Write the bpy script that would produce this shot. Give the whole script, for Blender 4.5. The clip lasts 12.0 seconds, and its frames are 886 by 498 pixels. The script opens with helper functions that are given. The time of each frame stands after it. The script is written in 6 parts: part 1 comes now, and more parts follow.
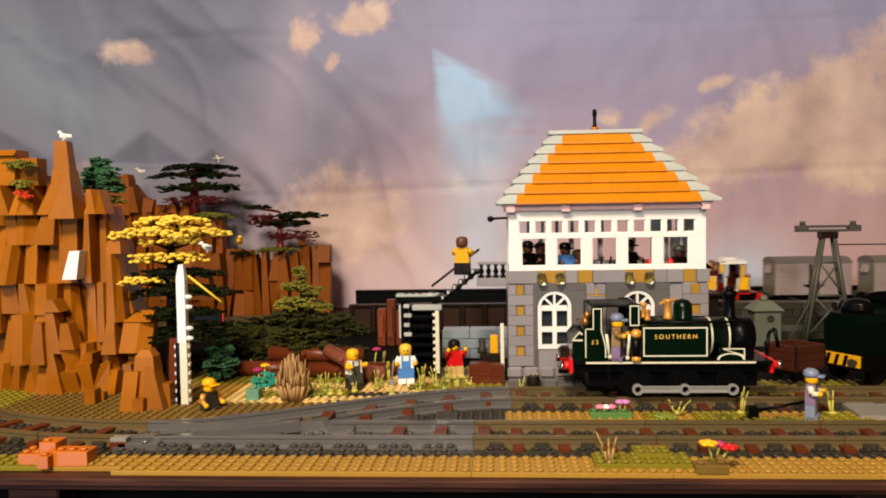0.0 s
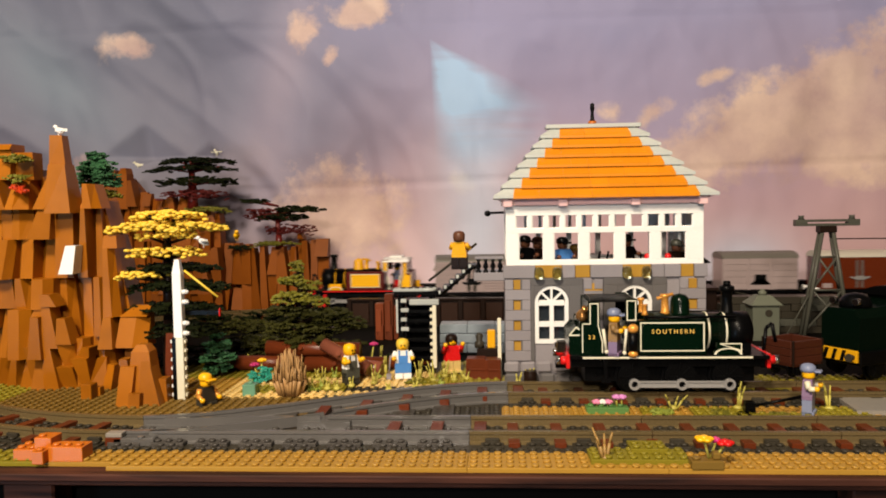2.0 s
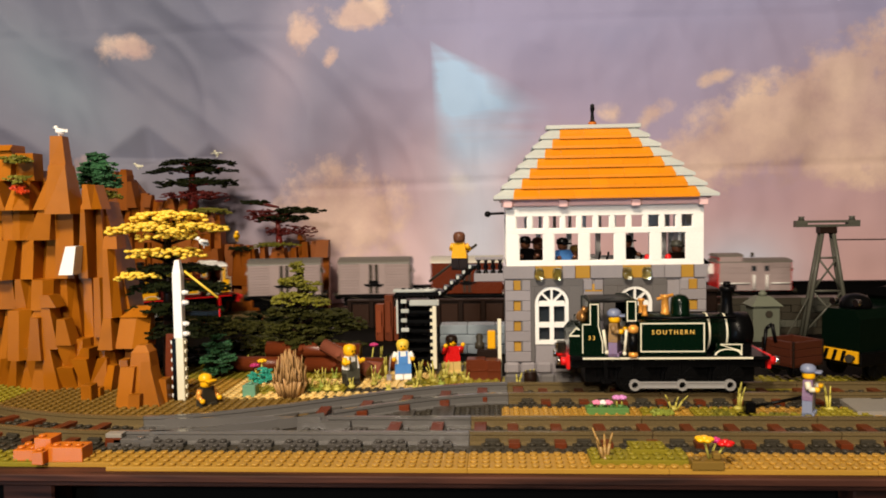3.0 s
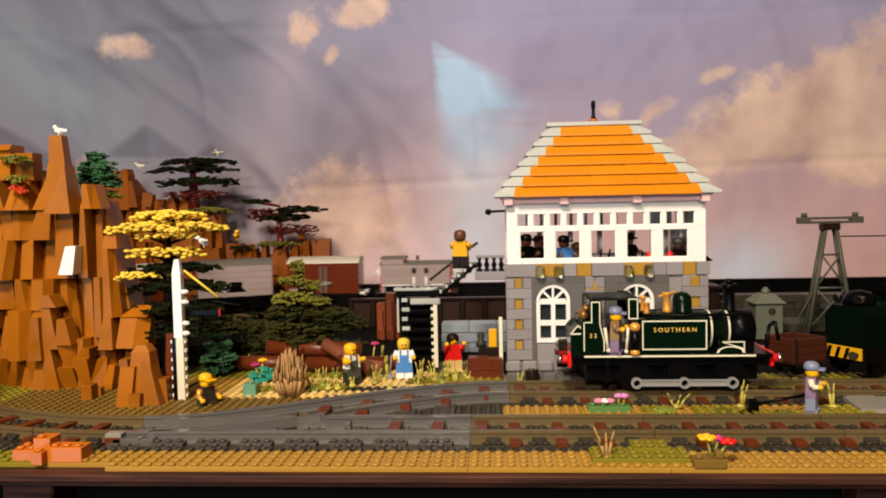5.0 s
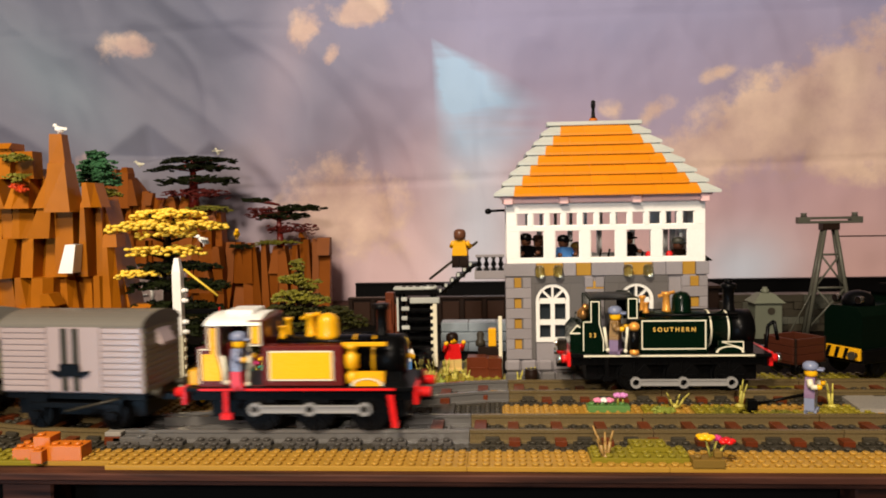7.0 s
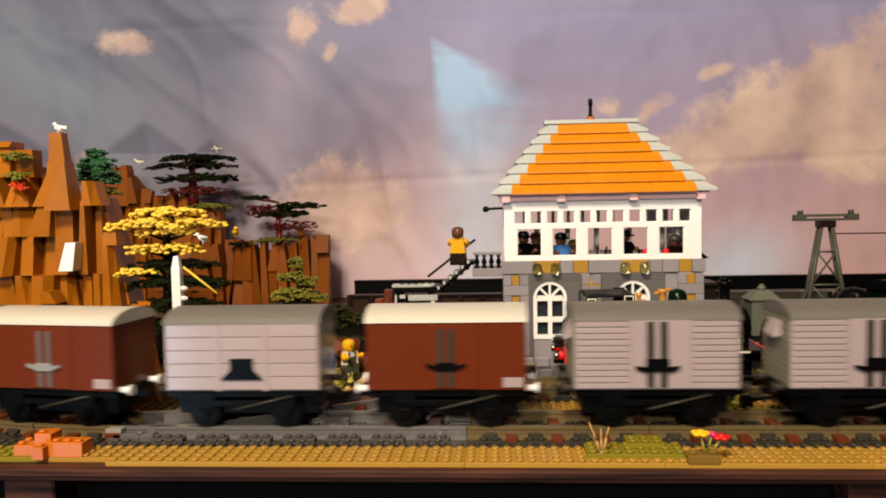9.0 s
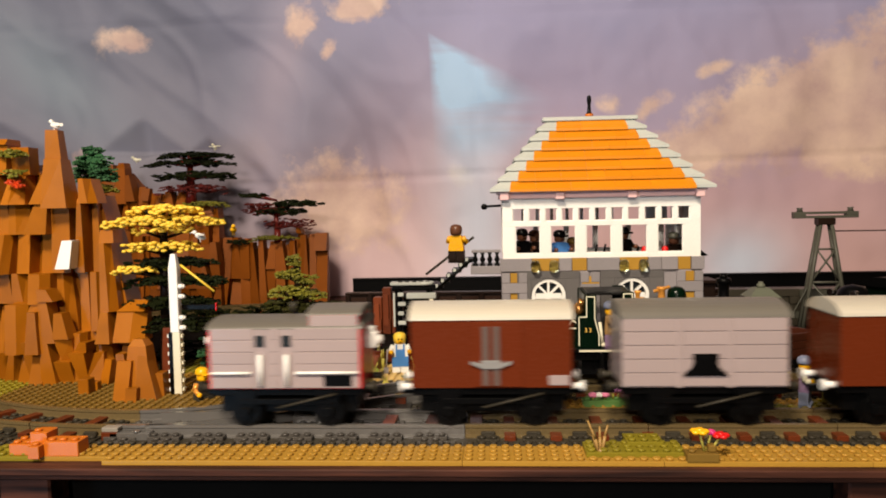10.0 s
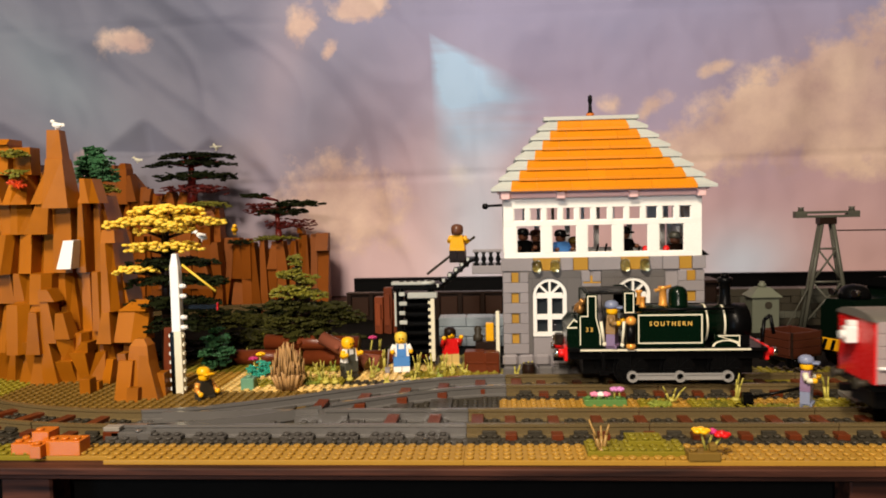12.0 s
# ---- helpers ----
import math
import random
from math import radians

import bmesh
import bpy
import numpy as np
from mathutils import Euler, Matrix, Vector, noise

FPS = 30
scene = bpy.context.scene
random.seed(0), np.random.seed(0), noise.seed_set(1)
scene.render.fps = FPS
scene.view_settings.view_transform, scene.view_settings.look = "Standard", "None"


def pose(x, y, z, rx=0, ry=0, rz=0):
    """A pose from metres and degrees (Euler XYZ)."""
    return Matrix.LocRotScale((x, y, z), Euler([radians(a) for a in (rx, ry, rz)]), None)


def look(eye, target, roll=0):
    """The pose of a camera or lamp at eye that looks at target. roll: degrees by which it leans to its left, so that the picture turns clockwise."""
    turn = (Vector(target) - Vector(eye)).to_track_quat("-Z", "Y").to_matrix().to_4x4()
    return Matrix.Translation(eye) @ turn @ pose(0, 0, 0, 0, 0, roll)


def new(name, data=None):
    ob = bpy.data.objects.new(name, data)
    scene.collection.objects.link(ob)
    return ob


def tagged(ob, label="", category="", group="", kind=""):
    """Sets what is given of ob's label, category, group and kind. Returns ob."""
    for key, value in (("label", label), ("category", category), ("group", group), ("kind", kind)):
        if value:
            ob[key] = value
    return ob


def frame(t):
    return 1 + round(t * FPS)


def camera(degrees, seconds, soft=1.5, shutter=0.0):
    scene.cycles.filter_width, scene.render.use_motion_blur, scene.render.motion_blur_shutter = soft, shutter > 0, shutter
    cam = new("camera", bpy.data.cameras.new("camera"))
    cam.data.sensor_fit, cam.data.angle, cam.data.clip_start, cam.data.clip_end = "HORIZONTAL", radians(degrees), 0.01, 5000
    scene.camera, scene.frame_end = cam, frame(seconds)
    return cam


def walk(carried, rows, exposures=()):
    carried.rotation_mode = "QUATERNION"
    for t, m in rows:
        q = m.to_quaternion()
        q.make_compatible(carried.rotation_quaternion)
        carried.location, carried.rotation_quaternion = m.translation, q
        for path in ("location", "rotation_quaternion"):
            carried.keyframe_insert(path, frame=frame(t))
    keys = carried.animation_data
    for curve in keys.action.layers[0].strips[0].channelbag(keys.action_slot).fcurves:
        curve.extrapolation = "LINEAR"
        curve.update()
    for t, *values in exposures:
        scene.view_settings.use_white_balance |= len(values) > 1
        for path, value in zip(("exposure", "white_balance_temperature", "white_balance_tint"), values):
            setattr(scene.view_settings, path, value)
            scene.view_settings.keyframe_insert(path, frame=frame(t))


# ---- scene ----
cam = camera(59.98, 12.0, 1.85, 0.5)
walk(cam, [
    (0.0, pose(0.0147, -0.4881, 0.1687, 87.549, 0.918, 3.581)),
    (0.5, pose(0.0141, -0.4869, 0.1677, 87.321, 0.709, 3.495)),
    (1.0, pose(0.0144, -0.4855, 0.1680, 87.004, 0.825, 3.603)),
    (1.5, pose(0.0164, -0.4845, 0.1692, 86.931, 0.883, 3.588)),
    (2.0, pose(0.0179, -0.4859, 0.1697, 87.056, 0.931, 3.612)),
    (2.5, pose(0.0182, -0.4863, 0.1692, 87.169, 0.939, 3.610)),
    (3.0, pose(0.0180, -0.4860, 0.1688, 87.182, 0.928, 3.630)),
    (5.0, pose(0.0199, -0.4827, 0.1682, 87.082, 1.175, 3.832)),
    (5.5, pose(0.0194, -0.4828, 0.1679, 87.007, 1.123, 3.860)),
    (6.0, pose(0.0205, -0.4839, 0.1688, 86.969, 1.121, 3.939)),
    (6.5, pose(0.0200, -0.4852, 0.1689, 86.949, 1.099, 3.901)),
    (7.0, pose(0.0200, -0.4833, 0.1687, 86.988, 1.061, 3.821)),
    (9.0, pose(0.0215, -0.4874, 0.1698, 86.749, 1.102, 3.764)),
    (9.5, pose(0.0224, -0.4857, 0.1688, 86.687, 1.097, 3.740)),
    (10.0, pose(0.0222, -0.4845, 0.1692, 86.605, 1.145, 3.698)),
    (10.5, pose(0.0218, -0.4844, 0.1688, 86.640, 1.175, 3.725)),
    (11.0, pose(0.0215, -0.4843, 0.1685, 86.688, 1.201, 3.748)),
    (11.5, pose(0.0218, -0.4847, 0.1673, 86.798, 1.216, 3.717)),
    (12.0, pose(0.0222, -0.4848, 0.1685, 86.634, 1.194, 3.780)),
])
MM = 0.001


# ---- world and lamps ----
world = bpy.data.worlds.new("room_air")
world.use_nodes = True
scene.world = world
world.node_tree.nodes["Background"].inputs[0].default_value = (1.0, 0.86, 0.72, 1)
world.node_tree.nodes["Background"].inputs[1].default_value = 0.002
scene.view_settings.exposure = 0.0


def area_lamp(name, eye, target, size, watts, colour):
    data = bpy.data.lights.new(name, "AREA")
    data.shape, data.size, data.energy, data.color = "DISK", size, watts, colour
    ob = new(name, data)
    ob.matrix_world = look(eye, target)
    return ob


# a wide warm ceiling lamp, a standard lamp across the room, and the daylight of a low window
area_lamp("ceiling_lamp_light", (-0.35, -1.05, 1.30), (-0.05, 0.45, 0.10), 0.34, 45, (1.0, 0.84, 0.65))
area_lamp("room_lamp_light", (-0.15, -2.45, 1.0), (-0.05, 0.45, 0.12), 0.26, 34, (1.0, 0.86, 0.73))
window_light = area_lamp("window_light", (-1.02, -1.35, -0.24), (-0.25, 0.08, 0.04), 0.34, 6.0, (0.48, 0.74, 1.0))
window_light.data.shape, window_light.data.size_y = "RECTANGLE", 0.42


# ---- materials ----
def nodes_of(name):
    mat = bpy.data.materials.new(name)
    mat.use_nodes = True
    return mat, mat.node_tree, mat.node_tree.nodes["Principled BSDF"]


def node(tree, kind, **inputs):
    n = tree.nodes.new(kind)
    for key, value in inputs.items():
        n.inputs[key.replace("_", " ")].default_value = value
    return n


def ramp(tree, source, stops):
    r = tree.nodes.new("ShaderNodeValToRGB")
    while len(r.color_ramp.elements) < len(stops):
        r.color_ramp.elements.new(0.5)
    for e, (at, c) in zip(r.color_ramp.elements, stops):
        e.position, e.color = at, (*c, 1)
    tree.links.new(source, r.inputs[0])
    return r


def plastic(name, colour, rough=0.28, vary=0.12, metal=0.0, bump=0.06, dust=0.5, gloss=0.32):
    """Moulded plastic: each piece a little different, fine dust and scuffs."""
    mat, tree, p = nodes_of(name)
    link = tree.links.new
    coord = tree.nodes.new("ShaderNodeTexCoord")
    info = tree.nodes.new("ShaderNodeObjectInfo")
    isl = tree.nodes.new("ShaderNodeNewGeometry")
    big = node(tree, "ShaderNodeTexNoise", Scale=45.0, Detail=4.0)
    fine = node(tree, "ShaderNodeTexNoise", Scale=900.0, Detail=3.0)
    for n in (big, fine):
        link(coord.outputs["Object"], n.inputs["Vector"])
    add = tree.nodes.new("ShaderNodeMath")
    add.operation = "ADD"
    link(info.outputs["Random"], add.inputs[0])
    link(isl.outputs["Random Per Island"], add.inputs[1])
    add2 = tree.nodes.new("ShaderNodeMath")
    add2.operation = "ADD"
    link(add.outputs[0], add2.inputs[0])
    link(big.outputs["Fac"], add2.inputs[1])
    third = tree.nodes.new("ShaderNodeMath")
    third.operation = "DIVIDE"
    third.inputs[1].default_value = 3.0
    link(add2.outputs[0], third.inputs[0])
    lo = tuple(c * (1 - vary * 1.3) for c in colour)
    hi = tuple(min(1, c * (1 + vary)) for c in colour)
    r = ramp(tree, third.outputs[0], [(0.2, lo), (0.8, hi)])
    link(r.outputs[0], p.inputs["Base Color"])
    rr = ramp(tree, fine.outputs["Fac"], [(0.3, (rough * (1 - 0.3 * dust),) * 3), (0.75, (min(1, rough * (1 + dust)),) * 3)])
    link(rr.outputs[0], p.inputs["Roughness"])
    b = node(tree, "ShaderNodeBump", Strength=bump, Distance=0.0006)
    link(big.outputs["Fac"], b.inputs["Height"])
    link(b.outputs[0], p.inputs["Normal"])
    p.inputs["Metallic"].default_value = metal
    p.inputs["IOR"].default_value = 1.5
    p.inputs["Specular IOR Level"].default_value = gloss
    return mat


TAN = plastic("tan_plastic", (0.38, 0.21, 0.032), 0.32, 0.12, gloss=0.16)
DTAN = plastic("dark_tan_plastic", (0.17, 0.10, 0.02), 0.35, 0.14, gloss=0.12)
OLIVE = plastic("olive_plastic", (0.22, 0.18, 0.016), 0.32, 0.14, gloss=0.14)
DGREY = plastic("dark_grey_plastic", (0.036, 0.031, 0.022), 0.35, 0.16, gloss=0.16)
LGREY = plastic("light_grey_plastic", (0.25, 0.23, 0.24), 0.28, 0.12, gloss=0.32)
RAILGREY = plastic("rail_grey_plastic", (0.115, 0.083, 0.037), 0.24, 0.1, gloss=0.22)
BROWN = plastic("reddish_brown_plastic", (0.115, 0.024, 0.007), 0.3, 0.14, gloss=0.22)
DBROWN = plastic("dark_brown_plastic", (0.014, 0.007, 0.0045), 0.35, 0.12, gloss=0.14)
ORANGE = plastic("orange_plastic", (0.62, 0.215, 0.006), 0.3, 0.08, gloss=0.32)
DORANGE = plastic("dark_orange_plastic", (0.30, 0.095, 0.003), 0.34, 0.32, gloss=0.25)
BORANGE = plastic("bright_orange_plastic", (0.5, 0.13, 0.01), 0.3, 0.1)
WHITE = plastic("white_plastic", (0.80, 0.79, 0.75), 0.25, 0.04)
BLACK = plastic("black_plastic", (0.002, 0.002, 0.0022), 0.3, 0.1, gloss=0.1)
DGREEN = plastic("dark_green_plastic", (0.0008, 0.0065, 0.0026), 0.2, gloss=0.18)
GREEN = plastic("leaf_green_plastic", (0.035, 0.11, 0.045), 0.5, 0.25, gloss=0.2)
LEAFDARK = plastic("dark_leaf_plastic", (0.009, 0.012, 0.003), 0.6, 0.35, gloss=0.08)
LEAFOLIVE = plastic("olive_leaf_plastic", (0.15, 0.14, 0.016), 0.5, 0.3, gloss=0.2)
SAND = plastic("sand_green_plastic", (0.12, 0.27, 0.18), 0.3, 0.1)
TEAL = plastic("teal_plastic", (0.03, 0.30, 0.22), 0.3, 0.1)
YELLOW = plastic("yellow_plastic", (0.84, 0.44, 0.008), 0.25, 0.08, gloss=0.32)
LYELLOW = plastic("pale_yellow_plastic", (0.8, 0.54, 0.055), 0.4, 0.12, gloss=0.32)
CREAM = plastic("cream_plastic", (0.70, 0.66, 0.50), 0.3, 0.05)
RED = plastic("red_plastic", (0.62, 0.012, 0.012), 0.25, 0.06)
DRED = plastic("dark_red_plastic", (0.1, 0.01, 0.007), 0.25)
MAROON = plastic("brown_van_plastic", (0.115, 0.02, 0.0055), 0.22, 0.06, gloss=0.3)
BLUE = plastic("blue_plastic", (0.07, 0.22, 0.55), 0.3)
SANDBLUE = plastic("sand_blue_plastic", (0.20, 0.23, 0.34), 0.3)
PURPLE = plastic("sand_purple_plastic", (0.20, 0.13, 0.22), 0.3)
PINK = plastic("pink_plastic", (0.80, 0.25, 0.42), 0.3)
MAGENTA = plastic("magenta_plastic", (0.5, 0.03, 0.16), 0.3)
VANGREY = plastic("van_grey_plastic", (0.345, 0.275, 0.268), 0.16, 0.05, gloss=0.5)
SILVER = plastic("silver_plastic", (0.24, 0.235, 0.23), 0.3, 0.06, gloss=0.4)
GOLD = plastic("gold_plastic", (0.75, 0.33, 0.06), 0.22, 0.06, 0.3)
CLEAR, _tree, _p = nodes_of("clear_glass_plastic")
_n = node(_tree, "ShaderNodeTexNoise", Scale=60.0, Detail=3.0)
_tree.links.new(ramp(_tree, _n.outputs["Fac"], [(0.3, (0.62, 0.74, 0.70)), (0.7, (0.80, 0.88, 0.85))]).outputs[0], _p.inputs["Base Color"])
_p.inputs["Transmission Weight"].default_value, _p.inputs["Roughness"].default_value = 1.0, 0.03
# pale eaves stone, tinted pink for the light bounced up under the roof
BOUNCEPINK = plastic("bounce_pink_stone_plastic", (0.74, 0.48, 0.47), 0.3, 0.05)
STONEGREY = plastic("stone_grey_plastic", (0.12, 0.112, 0.11), 0.35, 0.1, gloss=0.2)
WICKER = plastic("straw_plastic", (0.42, 0.24, 0.09), 0.4, 0.2)


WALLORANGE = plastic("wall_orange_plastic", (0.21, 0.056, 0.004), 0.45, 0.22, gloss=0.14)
DREDLEAF = plastic("dark_red_leaf_plastic", (0.09, 0.014, 0.012), 0.6, 0.3, gloss=0.1)
REDLEAF = plastic("red_leaf_plastic", (0.5, 0.05, 0.01), 0.4, 0.2)
# the olive leaf again, darkened in colour for foliage low in the shade
LEAFSHADE = plastic("shaded_olive_leaf_plastic", (0.034, 0.034, 0.007), 0.55, 0.35, gloss=0.1)
OLIVEBLADE = plastic("olive_blade_plastic", (0.42, 0.37, 0.07), 0.4, 0.2, gloss=0.32)
STRAWBLADE = plastic("straw_blade_plastic", (0.34, 0.20, 0.06), 0.35, 0.2)
GREENPLATE = plastic("green_plate_plastic", (0.10, 0.22, 0.06), 0.3)
LILAC = plastic("lilac_plastic", (0.62, 0.24, 0.55), 0.3)
CREAMTAN = plastic("pale_tan_plastic", (0.66, 0.46, 0.16), 0.28, 0.12, gloss=0.22)
PAD = plastic("pad_grey_plastic", (0.27, 0.25, 0.22), 0.3, gloss=0.2)
SHINYBROWN = plastic("glossy_brown_plastic", (0.19, 0.06, 0.035), 0.12)
BLUEGREY = plastic("blue_grey_plastic", (0.28, 0.33, 0.37), 0.25, 0.15)
PANELBROWN = plastic("panel_brown_plastic", (0.028, 0.013, 0.008), 0.35, gloss=0.15)
DGREY2 = plastic("mid_grey_plastic", (0.07, 0.07, 0.055), 0.3, gloss=0.2)
# rear ground: near-black, so that the shade there lies in the colour
SHADEGROUND = plastic("shaded_ground_plastic", (0.006, 0.005, 0.0035), 0.7, 0.3, gloss=0.05)
SHUNTGREEN = plastic("very_dark_green_plastic", (0.0008, 0.004, 0.002), 0.3, 0.1, gloss=0.12)
WAGONBROWN = plastic("wagon_brown_plastic", (0.06, 0.016, 0.008), 0.4, 0.2, gloss=0.15)
POINTGREY = plastic("points_grey_plastic", (0.105, 0.10, 0.095), 0.15, 0.1, gloss=0.6)
POINTSLEEPER = plastic("sleeper_grey_plastic", (0.062, 0.056, 0.05), 0.3, 0.14, gloss=0.2)
WARMBROWN = plastic("warm_brown_plastic", (0.16, 0.036, 0.012), 0.35, 0.3, gloss=0.2)
OLIVEBROWN = plastic("olive_brown_plastic", (0.24, 0.14, 0.05), 0.35)
PALEGREEN = plastic("pale_green_plastic", (0.12, 0.13, 0.095), 0.4, gloss=0.2)


def wood(name, dark, light, along=(1.0, 14.0, 14.0)):
    mat, tree, p = nodes_of(name)
    link = tree.links.new
    coord = tree.nodes.new("ShaderNodeTexCoord")
    m = node(tree, "ShaderNodeMapping", Scale=along)
    link(coord.outputs["Object"], m.inputs["Vector"])
    grain = node(tree, "ShaderNodeTexNoise", Scale=9.0, Detail=8.0, Distortion=0.6)
    link(m.outputs[0], grain.inputs["Vector"])
    r = ramp(tree, grain.outputs["Fac"], [(0.3, dark), (0.7, light)])
    link(r.outputs[0], p.inputs["Base Color"])
    b = node(tree, "ShaderNodeBump", Strength=0.35, Distance=0.002)
    link(grain.outputs["Fac"], b.inputs["Height"])
    link(b.outputs[0], p.inputs["Normal"])
    p.inputs["Roughness"].default_value = 0.65
    p.inputs["Specular IOR Level"].default_value = 0.2
    return mat


TABLEWOOD = wood("table_wood", (0.012, 0.004, 0.003), (0.085, 0.028, 0.016))
FLOORWOOD = wood("floor_wood", (0.008, 0.005, 0.004), (0.018, 0.012, 0.009))


def plaster(name, colour):
    mat, tree, p = nodes_of(name)
    link = tree.links.new
    coord = tree.nodes.new("ShaderNodeTexCoord")
    n = node(tree, "ShaderNodeTexNoise", Scale=6.0, Detail=6.0)
    link(coord.outputs["Object"], n.inputs["Vector"])
    r = ramp(tree, n.outputs["Fac"], [(0.3, tuple(c * 0.92 for c in colour)), (0.7, colour)])
    link(r.outputs[0], p.inputs["Base Color"])
    p.inputs["Roughness"].default_value = 0.9
    return mat


PLASTER = plaster("wall_plaster", (0.12, 0.09, 0.065))
CEIL = plaster("ceiling_plaster", (0.22, 0.19, 0.16))


def printed_cloth():
    """The hanging sheet with its printed evening sky: grey-blue above, pink haze, clouds."""
    mat, tree, p = nodes_of("printed_sky_cloth")
    link = tree.links.new
    coord = tree.nodes.new("ShaderNodeTexCoord")
    sep = tree.nodes.new("ShaderNodeSeparateXYZ")
    link(coord.outputs["Object"], sep.inputs[0])

    def calc(op, a, b=None, c=None):
        n = tree.nodes.new("ShaderNodeMath")
        n.operation = op
        n.use_clamp = False
        for i, s in enumerate((a, b, c)):
            if s is None:
                continue
            if isinstance(s, (int, float)):
                n.inputs[i].default_value = s
            else:
                link(s, n.inputs[i])
        return n.outputs[0]

    def mix(fac, a, b):
        n = tree.nodes.new("ShaderNodeMix")
        n.data_type = "RGBA"
        link(fac, n.inputs[0])
        for i, s in ((6, a), (7, b)):
            if isinstance(s, tuple):
                n.inputs[i].default_value = (*s, 1)
            else:
                link(s, n.inputs[i])
        return n.outputs[2]

    def blob(x, z, sx, sz, turn=0.0):
        """A soft spot of the print, centred at x, z."""
        ca, sa = math.cos(turn), math.sin(turn)
        dx, dz = calc("SUBTRACT", sep.outputs[0], x), calc("SUBTRACT", sep.outputs[2], z)
        u = calc("DIVIDE", calc("ADD", calc("MULTIPLY", dx, ca), calc("MULTIPLY", dz, sa)), sx)
        w = calc("DIVIDE", calc("SUBTRACT", calc("MULTIPLY", dz, ca), calc("MULTIPLY", dx, sa)), sz)
        return calc("POWER", 2.718, calc("MULTIPLY", -1.0, calc("ADD", calc("MULTIPLY", u, u), calc("MULTIPLY", w, w))))

    soft = node(tree, "ShaderNodeTexNoise", Scale=2.4, Detail=5.0, Roughness=0.55)
    link(coord.outputs["Object"], soft.inputs["Vector"])
    puff = node(tree, "ShaderNodeTexNoise", Scale=7.5, Detail=7.0, Roughness=0.6)
    link(coord.outputs["Object"], puff.inputs["Vector"])
    height = calc("ADD", calc("MULTIPLY", sep.outputs[2], 1.55), calc("MULTIPLY", calc("SUBTRACT", soft.outputs["Fac"], 0.5), 0.5))
    sky = ramp(tree, height, [(0.08, (0.70, 0.45, 0.45)), (0.30, (0.60, 0.405, 0.47)), (0.52, (0.43, 0.365, 0.53)), (0.78, (0.36, 0.35, 0.56))])
    left = ramp(tree, calc("ADD", calc("MULTIPLY", sep.outputs[0], -0.9), calc("MULTIPLY", soft.outputs["Fac"], 0.3)), [(0.15, (0, 0, 0)), (0.62, (0.8, 0.8, 0.8))])
    base = mix(left.outputs[0], sky.outputs[0], (0.165, 0.185, 0.24))
    base = mix(calc("MULTIPLY", blob(-0.10, 0.05, 0.24, 0.13), 0.6), base, (0.92, 0.70, 0.76))
    base = mix(calc("MULTIPLY", blob(-0.80, 0.42, 0.16, 0.07, -0.75), 0.55), base, (0.27, 0.35, 0.42))
    base = mix(calc("MULTIPLY", blob(-0.36, 0.42, 0.05, 0.20, -0.25), 0.45), base, (0.50, 0.42, 0.52))

    def clamp(v):
        return calc("MINIMUM", calc("MAXIMUM", v, 0.0), 1.0)

    # the great bank of cloud: everything under a slanting edge
    edge = calc("ADD", calc("MULTIPLY", sep.outputs[0], 0.52), 0.135)
    clouds = clamp(calc("MULTIPLY_ADD", calc("SUBTRACT", edge, sep.outputs[2]), 9.0, 0.42))
    clouds = calc("MULTIPLY", clouds, clamp(calc("MULTIPLY_ADD", sep.outputs[0], 9.0, -1.9)))
    clouds = calc("MULTIPLY", clouds, clamp(calc("MULTIPLY_ADD", sep.outputs[2], 8.0, -1.15)))
    for spot in CLOUDS:
        clouds = calc("MAXIMUM", clouds, calc("MULTIPLY", blob(*spot[:5]), spot[5]))
    frill = node(tree, "ShaderNodeTexNoise", Scale=26.0, Detail=6.0, Roughness=0.62)
    link(coord.outputs["Object"], frill.inputs["Vector"])
    mask = calc("ADD", clouds, calc("MULTIPLY", calc("SUBTRACT", puff.outputs["Fac"], 0.5), 1.1))
    mask = calc("ADD", mask, calc("MULTIPLY", calc("SUBTRACT", frill.outputs["Fac"], 0.5), 1.3))
    mask = ramp(tree, mask, [(0.34, (0, 0, 0)), (0.74, (1, 1, 1))])
    gate = calc("MULTIPLY", mask.outputs[0], calc("MINIMUM", calc("MULTIPLY", clouds, 2.2), 0.85))
    tone = ramp(tree, puff.outputs["Fac"], [(0.3, (0.58, 0.39, 0.37)), (0.7, (0.97, 0.74, 0.58))])
    out = mix(gate, base, tone.outputs[0])
    # sunbeams: a fan of streaks from a gap in the clouds, and their glow low in the haze
    dx, dz = calc("SUBTRACT", sep.outputs[0], -0.090), calc("SUBTRACT", 0.478, sep.outputs[2])
    angle = calc("ARCTAN2", dx, dz)
    away = calc("SQRT", calc("ADD", calc("MULTIPLY", dx, dx), calc("MULTIPLY", dz, dz)))
    fan = calc("MULTIPLY", clamp(calc("MULTIPLY_ADD", angle, 4.0, -0.12)), clamp(calc("MULTIPLY_ADD", angle, -3.6, 3.9)))
    fan = calc("MULTIPLY", fan, calc("MULTIPLY", clamp(calc("MULTIPLY", away, 15.0)), clamp(calc("MULTIPLY_ADD", away, -5.5, 1.55))))
    lie = node(tree, "ShaderNodeMapping", Rotation=(0, math.radians(28), 0), Scale=(3.0, 1.0, 34.0))
    link(coord.outputs["Object"], lie.inputs["Vector"])
    streak = node(tree, "ShaderNodeTexNoise", Scale=1.0, Detail=3.0)
    link(lie.outputs[0], streak.inputs["Vector"])
